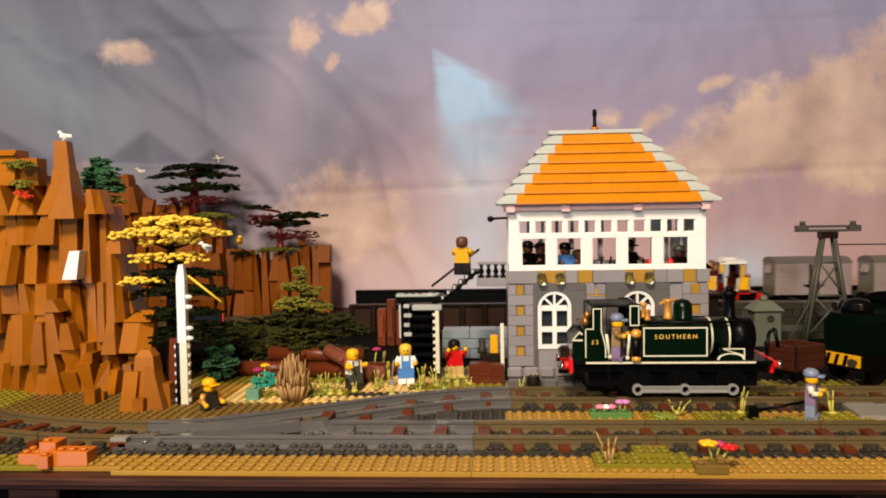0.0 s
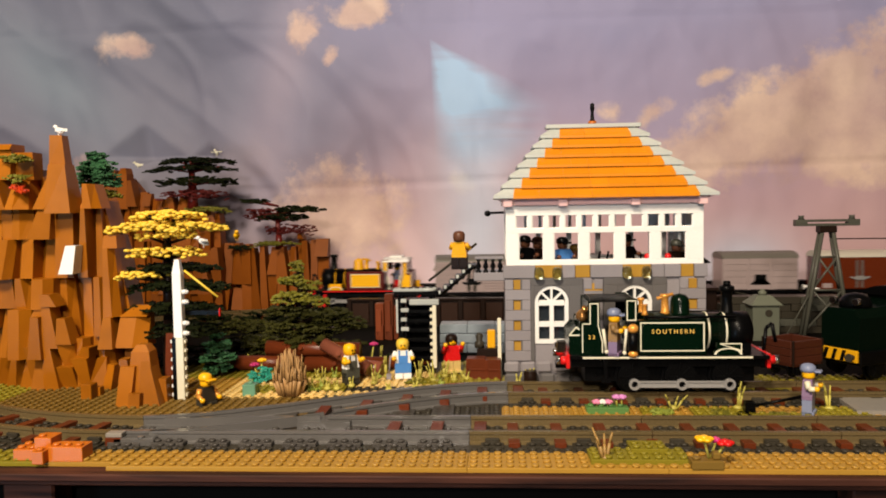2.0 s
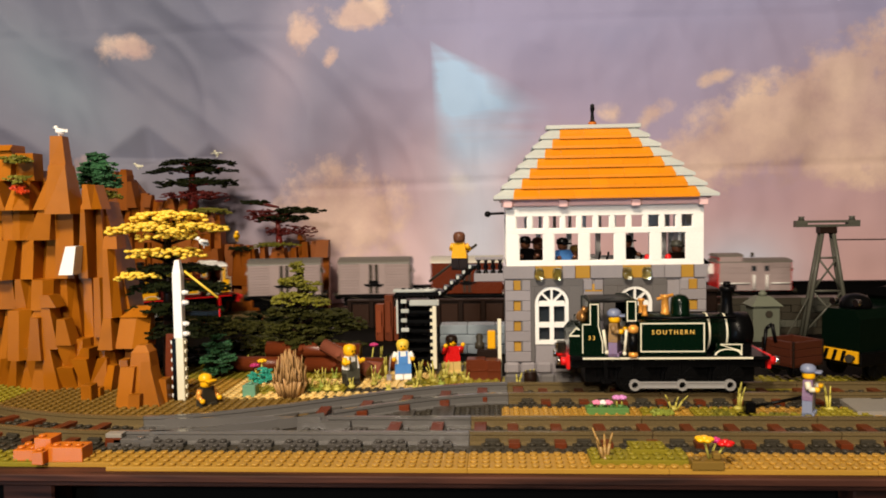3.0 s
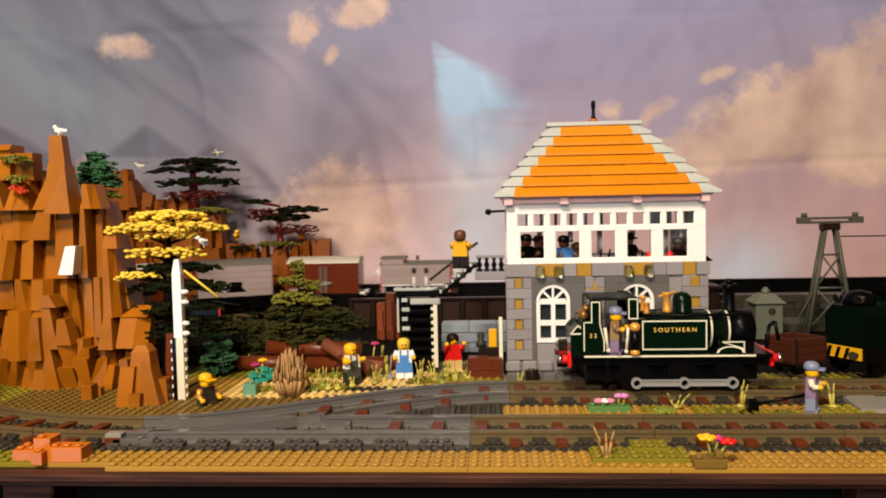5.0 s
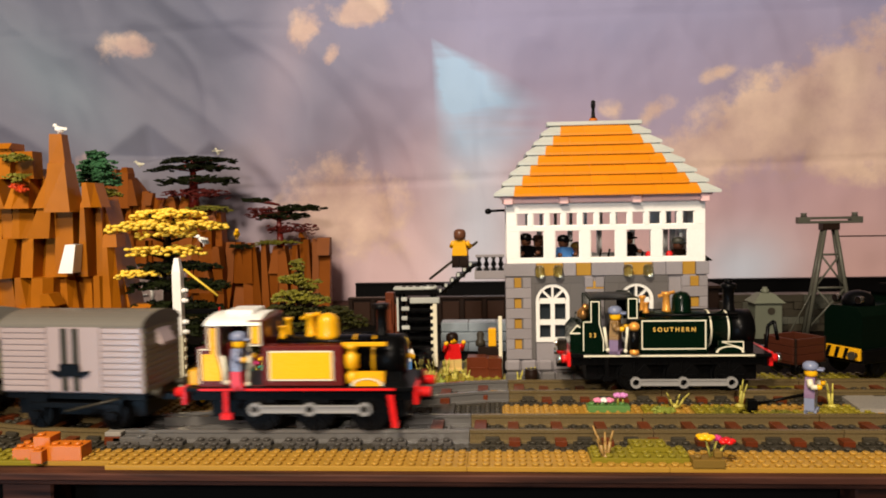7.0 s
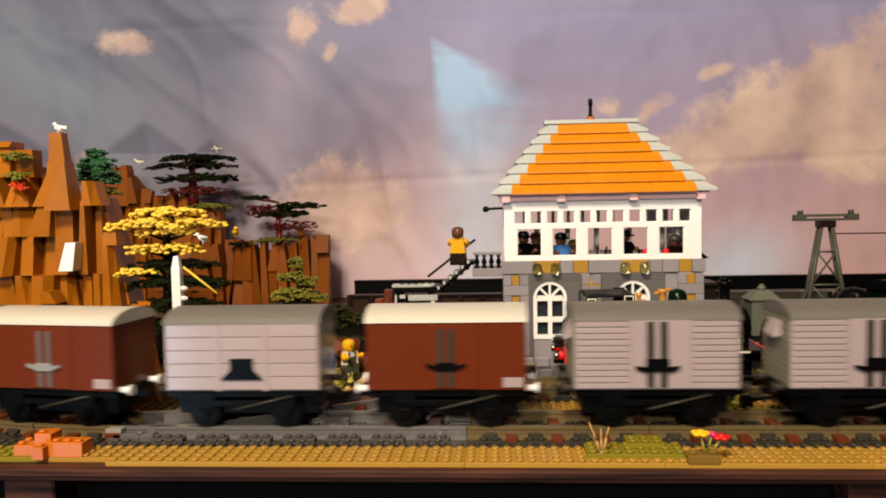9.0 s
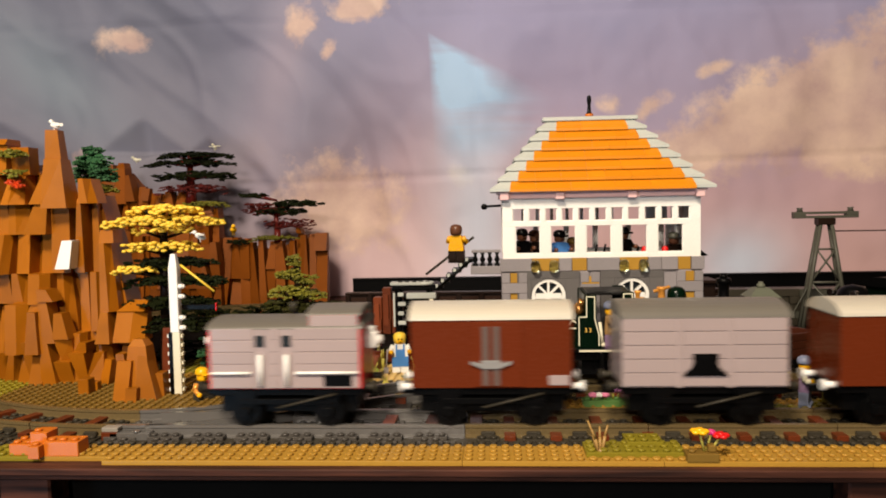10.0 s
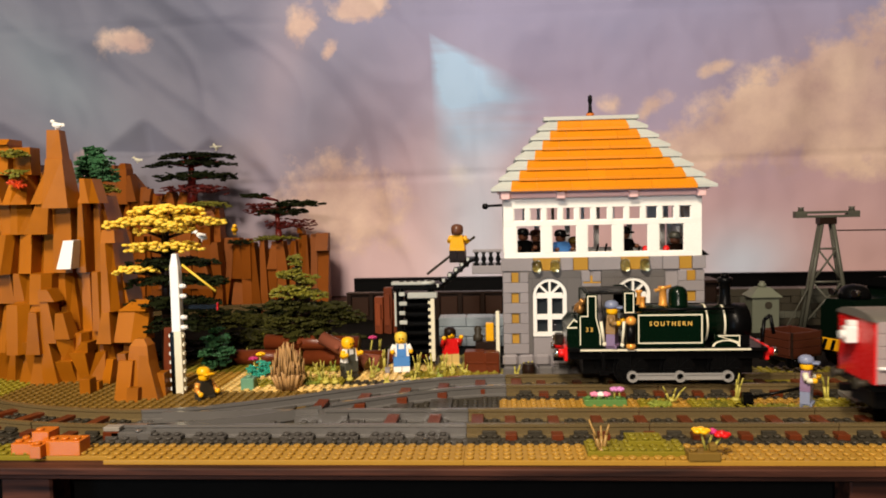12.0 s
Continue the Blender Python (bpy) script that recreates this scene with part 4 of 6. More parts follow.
    part("smokebox", Shape().cyl((50, 0, 49), (68, 0, 49), 16.6, n=28).cyl((68, 0, 49), (70.5, 0, 49), 15, 12, n=24).box(52, 68, -14, 14, 32.5, 50), BLACK, t)
    part("smokebox_dart", Shape().cyl((70.5, 0, 49), (74, 0, 49), 2.0, n=8), GOLDY if not green else SILVER, t)
    part("chimney", Shape().lathe([(7, 0), (5.2, 3), (4.4, 12), (4.8, 20), (6.4, 21), (6.4, 24), (5, 25)], (51.5, 0, 63), 18), BLACK, t)
    if green:
        part("chimney_cap", Shape().lathe([(3.4, 0), (3.0, 4), (1.5, 3.0)], (51.5, 0, 87.8)), BLACK, t)
    part("dome", Shape().lathe([(9.5, 0), (8.3, 2.2), (8.1, 11.5), (7.2, 15), (4.5, 17.5), (1, 18.4)], (11.7, 0, 63), 20), dome, t)
    sv = part("safety_valve", Shape().lathe([(5, 0), (3.4, 2), (3.0, 14), (4.2, 15), (4.2, 17)], (-1, 0, 64)).cyl((-8, 0, 77), (6, 0, 81), 1.5, n=8), fit, t)
    part("whistle", Shape().lathe([(3.2, 0), (2, 2), (2, 10), (3, 11), (3, 13)], (-20, 8, 64)).lathe([(3.2, 0), (2, 2), (2, 8), (3, 9)], (-20, -8, 64)), fit, t)
    if not green:
        part("pump", Shape().lathe([(4.5, 0), (4.5, 6), (3, 7), (3, 10), (5, 11), (5, 20), (3, 21), (3, 24), (5, 25), (5, 28)], (33, -21, 34)).box(26, 58, -23, -20, 60, 63, 0.5), GOLDY, t, "yellow air pump")
        part("bunker_box", Shape().box(-85, -78, -24, -12, 33, 44, 0.5), GOLDY, t)
    # cab ends, roof, bunker
    cab = part("cab_end", Shape().box(-31, -29, -24.8, 24.8, 32.5, 79).box(-76.5, -74, -24.8, 24.8, 32.5, 60.5).box(-70, -67, -24.8, 24.8, 58, 77.5).box(-74, -31, -25, -24, 32.5, 33), body, t)
    for y in (-14, 14):
        part("spectacle", Shape().cyl((-29, y, 70), (-28.2, y, 70), 4.0, n=14), GOLD, cab)
    roof = [(28.5 * math.sin(a), 76.5 + 6.5 * math.cos(a)) for a in [math.radians(-90 + 12 * k) for k in range(16)]]
    if green:
        part("cab_roof", Shape().prism([(a * 0.85, 77 + (b - 76) * 0.55) for a, b in roof], 0, -68, -33), roof_mat, t)
    else:
        part("cab_roof", Shape().prism(roof, 0, -71, -31).box(-60, -40, -14, 14, 82, 85.5, 0.8), roof_mat, t)
    # buffer beams
    for e in (-1, 1):
        x = 79 if e > 0 else -87
        beam = part("buffer_beam", Shape().box(x - 1.5, x + 1.5, -29, 29, 20, 33, 0.4) if not green else Shape().box(x - 1.5, x + 1.5, -25, 25, 21, 33, 0.4), RED, t)
        for y in (-19, 19):
            part("buffer", Shape().cyl((x, y, 27), (x + e * 6, y, 27), 3.6, n=14), RED, beam)
            part("buffer_head", Shape().cyl((x + e * 6, y, 27), (x + e * 9.5, y, 27), 4.0, 3.4, n=16), CHROME if green else RED, beam)
        part("coupling", Shape().box(*sorted((x, x + e * 9)), -4, 4, 17, 23, 0.5), BLACK, beam)
    part("vacuum_pipe", Shape().cyl((80, -8, 30), (82, -8, 52), 1.6, n=8).cyl((82, -8, 52), (87, -8, 56), 1.6, n=8).cyl((87, -8, 56), (90, -8, 40), 1.6, n=8), BLACK, t)
    if green:
        bk = part("bunker", Shape().prism([(-86, 32.5), (-76.8, 32.5), (-76.8, 55), (-80, 57), (-86, 50)], 1, -24, 24), DGREEN, t)
        for y in (-24.5, 24.1):
            part("lining", Shape().prism([(-86, 50), (-80, 57), (-77.4, 55), (-77.4, 53.6), (-80, 55.4), (-84.8, 50)], 1, y, y + 0.4).box(-86, -77.4, y, y + 0.4, 48.8, 50), CREAM, bk)
        part("tail_lamp", Shape().box(-96, -88, -16, -8, 33, 43, 0.8).cyl((-97.5, -12, 39), (-96, -12, 39), 2.6), CHROME, t, "shiny lamp on the rear beam")
        part("coal", Shape().lathe([(6, 0), (5, 5), (2, 8)], (-73, -6, 61)).lathe([(3.4, 0), (3, 4), (1, 8)], (-74, -16, 61)).lathe([(2.4, 0), (3, 3), (1, 6)], (-72, -12, 67)), BRASS, t, "gold and brown cab fittings")
    return t


BRASS = plastic("dull_brass_plastic", (0.35, 0.17, 0.05), 0.2, 0.3, 0.7)
CHROME = plastic("chrome_plastic", (0.62, 0.60, 0.58), 0.12, 0.05, 1.0)
LETTERGOLD = plastic("letter_gold_paint", (0.80, 0.48, 0.10), 0.4, 0.05)
GOLDY = plastic("warm_yellow_plastic", (0.72, 0.36, 0.008), 0.22, 0.08)
MOVING = []


def van(m, kind, label):
    """A four-wheeled van; kind: plank, plain, bracket or brake."""
    t = empty("goods_van", m, label, "wagon", "goods vans of the train")
    L, W, z0, z1 = 56.0, 27.0, 27.5, 77.0
    if kind == "brake":
        L, z1 = 55.0, 72.0
    side = MAROON if kind == "plain" else VANGREY
    roofm = VANWHITE if kind == "plain" else ROOFGREY
    part("underframe", Shape().box(-L, L, -24, 24, 22, z0, 0.5).box(-L + 5, L - 5, -17, 17, 9, 24).box(-L + 20, L - 20, -26, 26, 16, 20, 0.3), BLACK, t)
    body = part("body", Shape().box(-L, L, -W, W, z0, z1, 0.5), RED if kind == "brake" else side, t)
    if kind == "plank":
        for face in (-1, 1):
            for a, b in ((-L + 1, -19), (24, L - 1)):
                for k in range(11):
                    z = z0 + 1 + 4.3 * k
                    part("plank", Shape().box(a, b, *sorted((face * W, face * (W + 0.9))), z, z + 3.5, 0.3), side, body)
            part("door", Shape().box(-18.5, 23.5, *sorted((face * W, face * (W + 1.0))), z0 + 1, z1 - 1, 0.3), side, body)
            for x in (-4.5, 4.5):
                part("hinge", Shape().box(x - 2.6, x + 2.6, *sorted((face * (W + 1.0), face * (W + 2.0))), z0 + 2, z1 - 2, 0.3), DGREY, body)
            part("latch", Shape().box(-8, 8, *sorted((face * (W + 2.0), face * (W + 3.2))), z0 + 13, z0 + 22, 0.4).prism([(8, z0 + 12), (15, z0 + 15), (15, z0 + 17), (8, z0 + 16)], 1, *sorted((face * (W + 1), face * (W + 3)))).prism([(-8, z0 + 12), (-15, z0 + 15), (-15, z0 + 17), (-8, z0 + 16)], 1, *sorted((face * (W + 1), face * (W + 3)))), BLACK, body)
        for e in (-1, 1):
            for k in range(11):
                z = z0 + 1 + 4.3 * k
                part("plank", Shape().box(*sorted((e * L, e * (L + 0.9))), -W + 1, W - 1, z, z + 3.5, 0.3), ENDGREY, body)
            part("end_vent", Shape().prism([(L, 62), (L + 6, 60), (L + 6, 62), (L, 74)] if e > 0 else [(-L, 62), (-L - 6, 60), (-L - 6, 62), (-L, 74)], 1, -9, 9), VANGREY, body)
    elif kind == "plain":
        for face in (-1, 1):
            part("door", Shape().box(-12, 22, *sorted((face * W, face * (W + 0.8))), z0 + 1, z1 - 3, 0.3), side, body)
            for x in (-3.8, 3.8):
                part("hinge", Shape().box(x - 2.2, x + 2.2, *sorted((face * (W + 0.8), face * (W + 1.8))), z0 + 2, z1 - 6, 0.3), DGREY if label.find("dark") > 0 else STRAP, body)
            part("latch", Shape().box(-7, 7, *sorted((face * (W + 1.8), face * (W + 2.8))), z0 + 14, z0 + 20, 0.3).prism([(6, 42), (14, 45), (14, 47), (6, 45)], 1, *sorted((face * (W + 1), face * (W + 3)))).prism([(-6, 42), (-14, 45), (-14, 47), (-6, 45)], 1, *sorted((face * (W + 1), face * (W + 3)))), SILVER if label.find("dark") < 0 else BLACK, body)
            part("number_plate", Shape().box(40, 54, *sorted((face * W, face * (W + 0.8))), z0 + 2, z0 + 9, 0.2), VANGREY, body)
    elif kind == "bracket":
        for face in (-1, 1):
            for a, b in ((-L + 1, -18), (-16, 16), (18, L - 1)):
                for k in range(5):
                    z = z0 + 1 + 9.5 * k
                    part("panel", Shape().box(a, b, *sorted((face * W, face * (W + 0.8))), z, z + 9.0, 0.3), side, body)
            for x in (-19, 15):
                part("post", Shape().box(x, x + 4, *sorted((face * W, face * (W + 1.5))), z0, z1 - 2, 0.3), side, body)
            part("bracket", Shape().prism([(-15, 36), (-10, 39), (-8, 45), (-8.5, 51), (8.5, 51), (8, 45), (10, 39), (15, 36), (9, 42), (6, 44), (-6, 44), (-9, 42)], 1, *sorted((face * (W + 0.8), face * (W + 2.4)))), BLACK, body)
    else:
        for face in (-1, 1):
            part("side_sheet", Shape().box(-L + 1.5, L - 1.5, *sorted((face * W, face * (W + 0.45))), z0 + 0.6, z1 - 0.6), side, body)
            part("lookout_side", Shape().box(18.5, L - 2.5, *sorted((face * (W - 1), face * (W - 0.4))), z1, z1 + 7.8), side, body)
            for a, b in ((-L + 2, -22), (-10, -4), (7, L - 2)):
                for k in range(5):
                    z = z0 + 1 + 8.6 * k
                    part("panel", Shape().box(a, b, *sorted((face * W, face * (W + 1.0))), z, z + 8.1, 0.3), side, body)
            for x in (-22, -3):
                part("door", Shape().box(x, x + 9.5, *sorted((face * W, face * (W + 0.7))), z0 + 1, z1 - 1, 0.3), side, body)
                part("door_window", Shape().box(x + 1.5, x + 8, *sorted((face * (W + 0.7), face * (W + 1.2))), 58, 66), GLASS, body)
                part("door_rail", Shape().cyl((x + 5, face * (W + 2.5), z0 + 3), (x + 5, face * (W + 2.5), z0 + 25), 1.8, n=8), WHITE, body)
            for a, b in ((-L + 3, -25), (9, L - 3)):
                part("foot_rail", Shape().cyl((a, face * (W + 2.5), z0 + 12), (b, face * (W + 2.5), z0 + 12), 1.1, n=8).cyl((a, face * W, z0 + 12), (a, face * (W + 3), z0 + 12), 1.0, n=6).cyl((b, face * W, z0 + 12), (b, face * (W + 3), z0 + 12), 1.0, n=6), WHITE, body)
            part("battery_box", Shape().box(28, 48, *sorted((face * W, face * (W + 1.4))), z0 + 2, z0 + 10, 0.3), BLACK, body)
        part("lookout", Shape().box(18, L - 2, -W + 1, W - 1, z1, z1 + 8, 0.4), RED, body)
        part("lookout_roof", Shape().prism([(26 * math.sin(a), z1 + 7.5 + 5 * math.cos(a)) for a in [math.radians(-90 + 15 * k) for k in range(13)]], 0, 16, L), ROOFGREY, body)
        part("stove_pipe", Shape().cyl((-2, 8, z1 + 6), (-2, 8, z1 + 13), 2.4), DGREY, body)
        for e in (-1, 1):
            part("end_lamp", Shape().box(*sorted((e * L, e * (L + 8))), -4, 4, 52, 64, 0.8).cyl((e * (L + 8), 0, 58), (e * (L + 11), 0, 58), 3.2).box(*sorted((e * L, e * (L + 6))), -3, 3, 64, 68, 0.5), WHITE, body, "white lamp on the red end")
    arch = [((W + 1.0) * math.sin(a), z1 - 1.5 + (6 if kind == "brake" else 10) * math.cos(a)) for a in [math.radians(-90 + 12 * k) for k in range(16)]]
    part("roof", Shape().prism(arch, 0, -L - 1, L + 1), roofm, t)
    for x in (-30, 30):
        w = part("wheelset", SMALLWHEEL, None, t, m=at(x, 0, 10.5))
        MOVING.append((w, "wheel", x, 10.5, 10.5, t))
        for y in (-1, 1):
            part("axle_guard", Shape().prism([(x - 9, 26), (x + 9, 26), (x + 5, 9), (x - 5, 9)], 1, *sorted((y * 23.5, y * 25.5))).box(x - 3.5, x + 3.5, *sorted((y * 25, y * 28)), 8, 14, 0.5), BLACK, t)
    for y in (-1, 1):
        part("brake_lever", Shape().cyl((-6, y * 27.5, 14), (36, y * 27.5, 24), 0.9, n=6), DGREY, t)
    for e in (-1, 1):
        for y in (-18, 18):
            part("buffer", Shape().cyl((e * L, y, 27), (e * (L + 7), y, 27), 2.4, n=10).cyl((e * (L + 7), y, 27), (e * (L + 9), y, 27), 4.0, n=14), WHITE if kind == "plain" else DGREY, t)
        part("coupling", Shape().box(*sorted((e * L, e * (L + 11))), -3, 3, 18, 23, 0.4), BLACK, t)
    return t


VANWHITE = plastic("dull_white_plastic", (0.50, 0.46, 0.38), 0.3, 0.05, gloss=0.2)
ROOFGREY = plastic("roof_grey_plastic", (0.13, 0.118, 0.10), 0.35, 0.08, gloss=0.2)
ENDGREY = plastic("end_grey_plastic", (0.21, 0.19, 0.13), 0.3, 0.06)
STRAP = plastic("strap_brown_plastic", (0.11, 0.085, 0.075), 0.3, 0.06)

# distance run by the engine along the line, by time: the rear straight ends at 0, the front one begins after the half circle
RUN = [(0.0, -587), (1.0, -335), (2.0, -72), (2.5, 76), (3.0, 228), (5.0, 749), (5.5, 857), (6.0, 970), (6.5, 1060), (7.1, 1204), (9.0, 1741), (9.5, 1908), (10.0, 2066), (10.5, 2213), (11.0, 2330), (11.5, 2424), (12.0, 2524)]


def run_at(t):
    ts, ss = [r[0] for r in RUN], [r[1] for r in RUN]
    n = len(ts)
    k = max(0, min(n - 2, sum(1 for a in ts if a <= t) - 1))

    def slope(i):
        if i == 0:
            return (ss[1] - ss[0]) / (ts[1] - ts[0])
        if i == n - 1:
            return (ss[-1] - ss[-2]) / (ts[-1] - ts[-2])
        return (ss[i + 1] - ss[i - 1]) / (ts[i + 1] - ts[i - 1])
    h = ts[k + 1] - ts[k]
    u = (t - ts[k]) / h
    return (2 * u**3 - 3 * u**2 + 1) * ss[k] + (u**3 - 2 * u**2 + u) * h * slope(k) + (3 * u**2 - 2 * u**3) * ss[k + 1] + (u**3 - u**2) * h * slope(k + 1)


def line_at(s):
    half = math.pi * BEND_R
    if s < 0:
        return Vector((BEND_X - s, BACK_Y))
    if s < half:
        a = math.pi / 2 + s / BEND_R
        return Vector((BEND_X + BEND_R * math.cos(a), BEND_Y + BEND_R * math.sin(a)))
    return Vector((BEND_X + s - half, MAIN_Y))


def seat(s, base=38.0):
    """The pose of a vehicle whose middle has run s."""
    a, b = line_at(s - base), line_at(s + base)
    c = (a + b) / 2
    d = b - a
    return at(c.x, c.y, RAIL_TOP, math.degrees(math.atan2(d.y, d.x)))


TRAIN = []
_yellow = locomotive(seat(run_at(0)), "yellow and dark red toy tank engine with white cab roof", DRED, YELLOW, CREAM, GOLDY, GOLDY, WHITE, RED, YELLOW, False)
TRAIN.append((_yellow, 0.0))
for _k, (_kind, _label) in enumerate([("plank", "grey planked toy goods van with dark door straps"), ("plank", "grey planked toy goods van with dark door straps"), ("plain", "reddish brown toy goods van, dark straps, white roof"),
                                      ("bracket", "light grey panelled toy van with black bracket"), ("plain", "reddish brown toy goods van with white roof"), ("brake", "grey toy brake van with red ends and white rails")]):
    _off = 170.0 + 146.0 * _k
    TRAIN.append((van(seat(run_at(0) - _off), _kind, _label), _off))

GREEN_AT = (168.0, SIDE_Y)
green_engine = locomotive(at(*GREEN_AT, RAIL_TOP), "dark green toy tank engine with cream lining and gold lettering, standing", DGREEN, DGREEN, CREAM, GOLD, DGREEN, BLACK, CREAM, None, True)


# ---- scenery ----
RIDERS = []
GRASSGREEN = plastic("grass_green_plastic", (0.22, 0.26, 0.04), 0.4, 0.2)
BARKBROWN = plastic("bark_brown_plastic", (0.13, 0.05, 0.025))
G = 4.9          # top of the studs


def rock_piece(x, y, z, w, d, h, style, flip):
    """One slope piece of rock: a block whose face leans back, overhangs, or is cut off at a corner."""
    top, low = 0.0, 0.0                     # how far the face stands back above and below
    a0, a1, b0, b1 = 0.0, w, 0.0, w         # span below and above
    if style == 0:
        top = min(d * 0.7, h * random.uniform(0.25, 0.5))
    elif style == 1:
        low = min(d * 0.7, h * random.uniform(0.3, 0.5))
    elif style == 2:
        b0, top = w * random.uniform(0.35, 0.6), random.uniform(0, 4)
    elif style == 4:
        a0, low = w * random.uniform(0.4, 0.6), random.uniform(2, 9)
    elif style == 5:
        a0, a1, low = w * random.uniform(0.15, 0.4), w * random.uniform(0.65, 0.9), random.uniform(4, 12)
    elif style == 6:
        b0, b1, top = w * random.uniform(0.1, 0.35), w * random.uniform(0.65, 0.95), random.uniform(0, 6)
    if flip:
        a0, a1, b0, b1 = w - a1, w - a0, w - b1, w - b0
    s1, s2 = random.choice(((0, 0), (0, 5), (5, 0), (0, 0)))
    vs = [(x + a0, y + low + s1, z), (x + a1, y + low + s2, z), (x + a1, y + d, z), (x + a0, y + d, z),
          (x + b0, y + top + s1, z + h), (x + b1, y + top + s2, z + h), (x + b1, y + d, z + h), (x + b0, y + d, z + h)]
    return Shape().add(vs, [(0, 1, 5, 4), (1, 2, 6, 5), (2, 3, 7, 6), (3, 0, 4, 7), (4, 5, 6, 7), (3, 2, 1, 0)])


def cliff(name, label, x0, x1, y, top, z0, wide, tall, mat, jag, depth=26):
    """Rock pieces stacked in uneven columns up to top(x)."""
    t = empty(name, at(0, 0), label, "rock")
    x = x0
    while x < x1:
        w = random.choice(wide)
        z, goal = z0, top(x + w / 2)
        while z < goal - 6:
            h = min(random.choice(tall), goal - z + random.uniform(-3, 3))
            if h < 8:
                break
            style = random.choice((0, 1, 2, 3, 3, 4, 4, 5, 6)) if z + h < goal - 4 else random.choice((0, 2, 2, 6))
            part("rock_piece", rock_piece(x - 0.8, y + random.choice((-jag, 0, 0, jag)) + random.uniform(-1, 1), z, w + 1.6, depth, h + 0.4, style, random.random() < 0.5), mat, t)
            z += h
        x += w
    if x1 - x0 > 100:
        part("core", Shape().prism([(x0 + 4, z0)] + [(x0 + 4 + (x1 - x0 - 8) * k / 12, max(z0 + 4, top(x0 + 4 + (x1 - x0 - 8) * k / 12) - 14)) for k in range(13)] + [(x1 - 4, z0)], 1, y + depth - 1, y + depth + 30), mat, t)
    return t


def rock_face(name, label, x0, x1, y, top, z0, mat, depth=30):
    """A cliff in bays: each course of tapered slope pieces is capped by the next, with deep notches left between them."""
    t = empty(name, at(0, 0), label, "rock")
    x = x0
    while x < x1:
        cols = []
        for _ in range(random.choice((1, 2, 2, 3))):
            cols.append(random.choice((14, 18, 22, 27)))
            if x + sum(cols) > x1 - 8:
                break
        goals, u = [], x
        for w in cols:
            goals.append(top(u + w / 2))
            u += w
        z, out = z0, y + random.choice((-9, -3, 2, 7))
        while z < max(goals) - 5:
            h = random.choice((29, 38, 48, 58, 67))
            u = x
            for w, goal in zip(cols, goals):
                if z < goal - 5:
                    hh = h if z + h < goal - 8 else goal - z
                    a, b = random.choice(((0.0, 0.45), (0.4, 0.0), (0.22, 0.25), (0.0, 0.0), (0.0, 0.0), (0.0, 0.15), (0.12, 0.0), (0.5, 0.05)))
                    back = random.choice((0, 0, 3, 6, 12))
                    f = out + random.choice((-13, -6, 0, 4, 9))
                    c1, c2 = random.choice(((0.0, 0.4), (0.35, 0.0), (0.25, 0.25), (0.0, 0.0), (0.0, 0.6)))
                    e1, e2 = (9 if c1 else 0), (9 if c2 else 0)
                    ring = []
                    for p, q, lean, zz in ((u - 0.4, u + w + 0.4, 0, z), (u + w * a, u + w * (1 - b), back, z + hh)):
                        k = q - p
                        ring += [(p, f + e1 + lean, zz), (p + k * c1 + 0.01, f + lean, zz), (q - k * c2 - 0.01, f + lean, zz), (q, f + e2 + lean, zz), (q, y + depth, zz), (p, y + depth, zz)]
                    part("rock_piece", Shape().add(ring, [(i, (i + 1) % 6, 6 + (i + 1) % 6, 6 + i) for i in range(6)] + [(5, 4, 3, 2, 1, 0), (6, 7, 8, 9, 10, 11)]), mat, t)
                u += w
            z += h
            out += random.uniform(-1.5, 3)
        x += sum(cols)
    part("core", Shape().prism([(x0 + 4, z0)] + [(x0 + 4 + (x1 - x0 - 8) * k / 12, max(z0 + 4, top(x0 + 4 + (x1 - x0 - 8) * k / 12) - 16)) for k in range(13)] + [(x1 - 4, z0)], 1, y + depth - 1, y + depth + 30), mat, t)
    return t


def stepped(*pairs):
    def f(x):
        best = pairs[0][1]
        for a, h in pairs:
            if x >= a:
                best = h
        return best
    return f


random.seed(4)
rock_face("rock_cliff", "tall dark orange toy rock cliff of slanted pieces", -500, -337, 226, stepped((-510, 200), (-484, 226), (-468, 240), (-450, 186), (-443, 232), (-424, 206), (-411, 196), (-396, 190), (-380, 186), (-370, 200), (-354, 150), (-345, 80)), 3.2, DORANGE)
cliff("rock_cliff", "low front step of the dark orange rock cliff", -432, -352, 214, stepped((-440, 62), (-420, 95), (-400, 70), (-384, 42), (-368, 30)), 3.2, (9, 12, 14), (22, 30, 40), DORANGE, 4, 18)
_out = empty("rock_outcrop", at(0, 0), "small dark orange rock outcrop on tan studs", "rock")


def wedge(x0, x1, y0, y1, z0, u0, u1, v0, v1, z1):
    """A block from one rectangle below to another above."""
    return Shape().add([(x0, y0, z0), (x1, y0, z0), (x1, y1, z0), (x0, y1, z0), (u0, v0, z1), (u1, v0, z1), (u1, v1, z1), (u0, v1, z1)],
                       [(0, 1, 5, 4), (1, 2, 6, 5), (2, 3, 7, 6), (3, 0, 4, 7), (4, 5, 6, 7), (3, 2, 1, 0)])


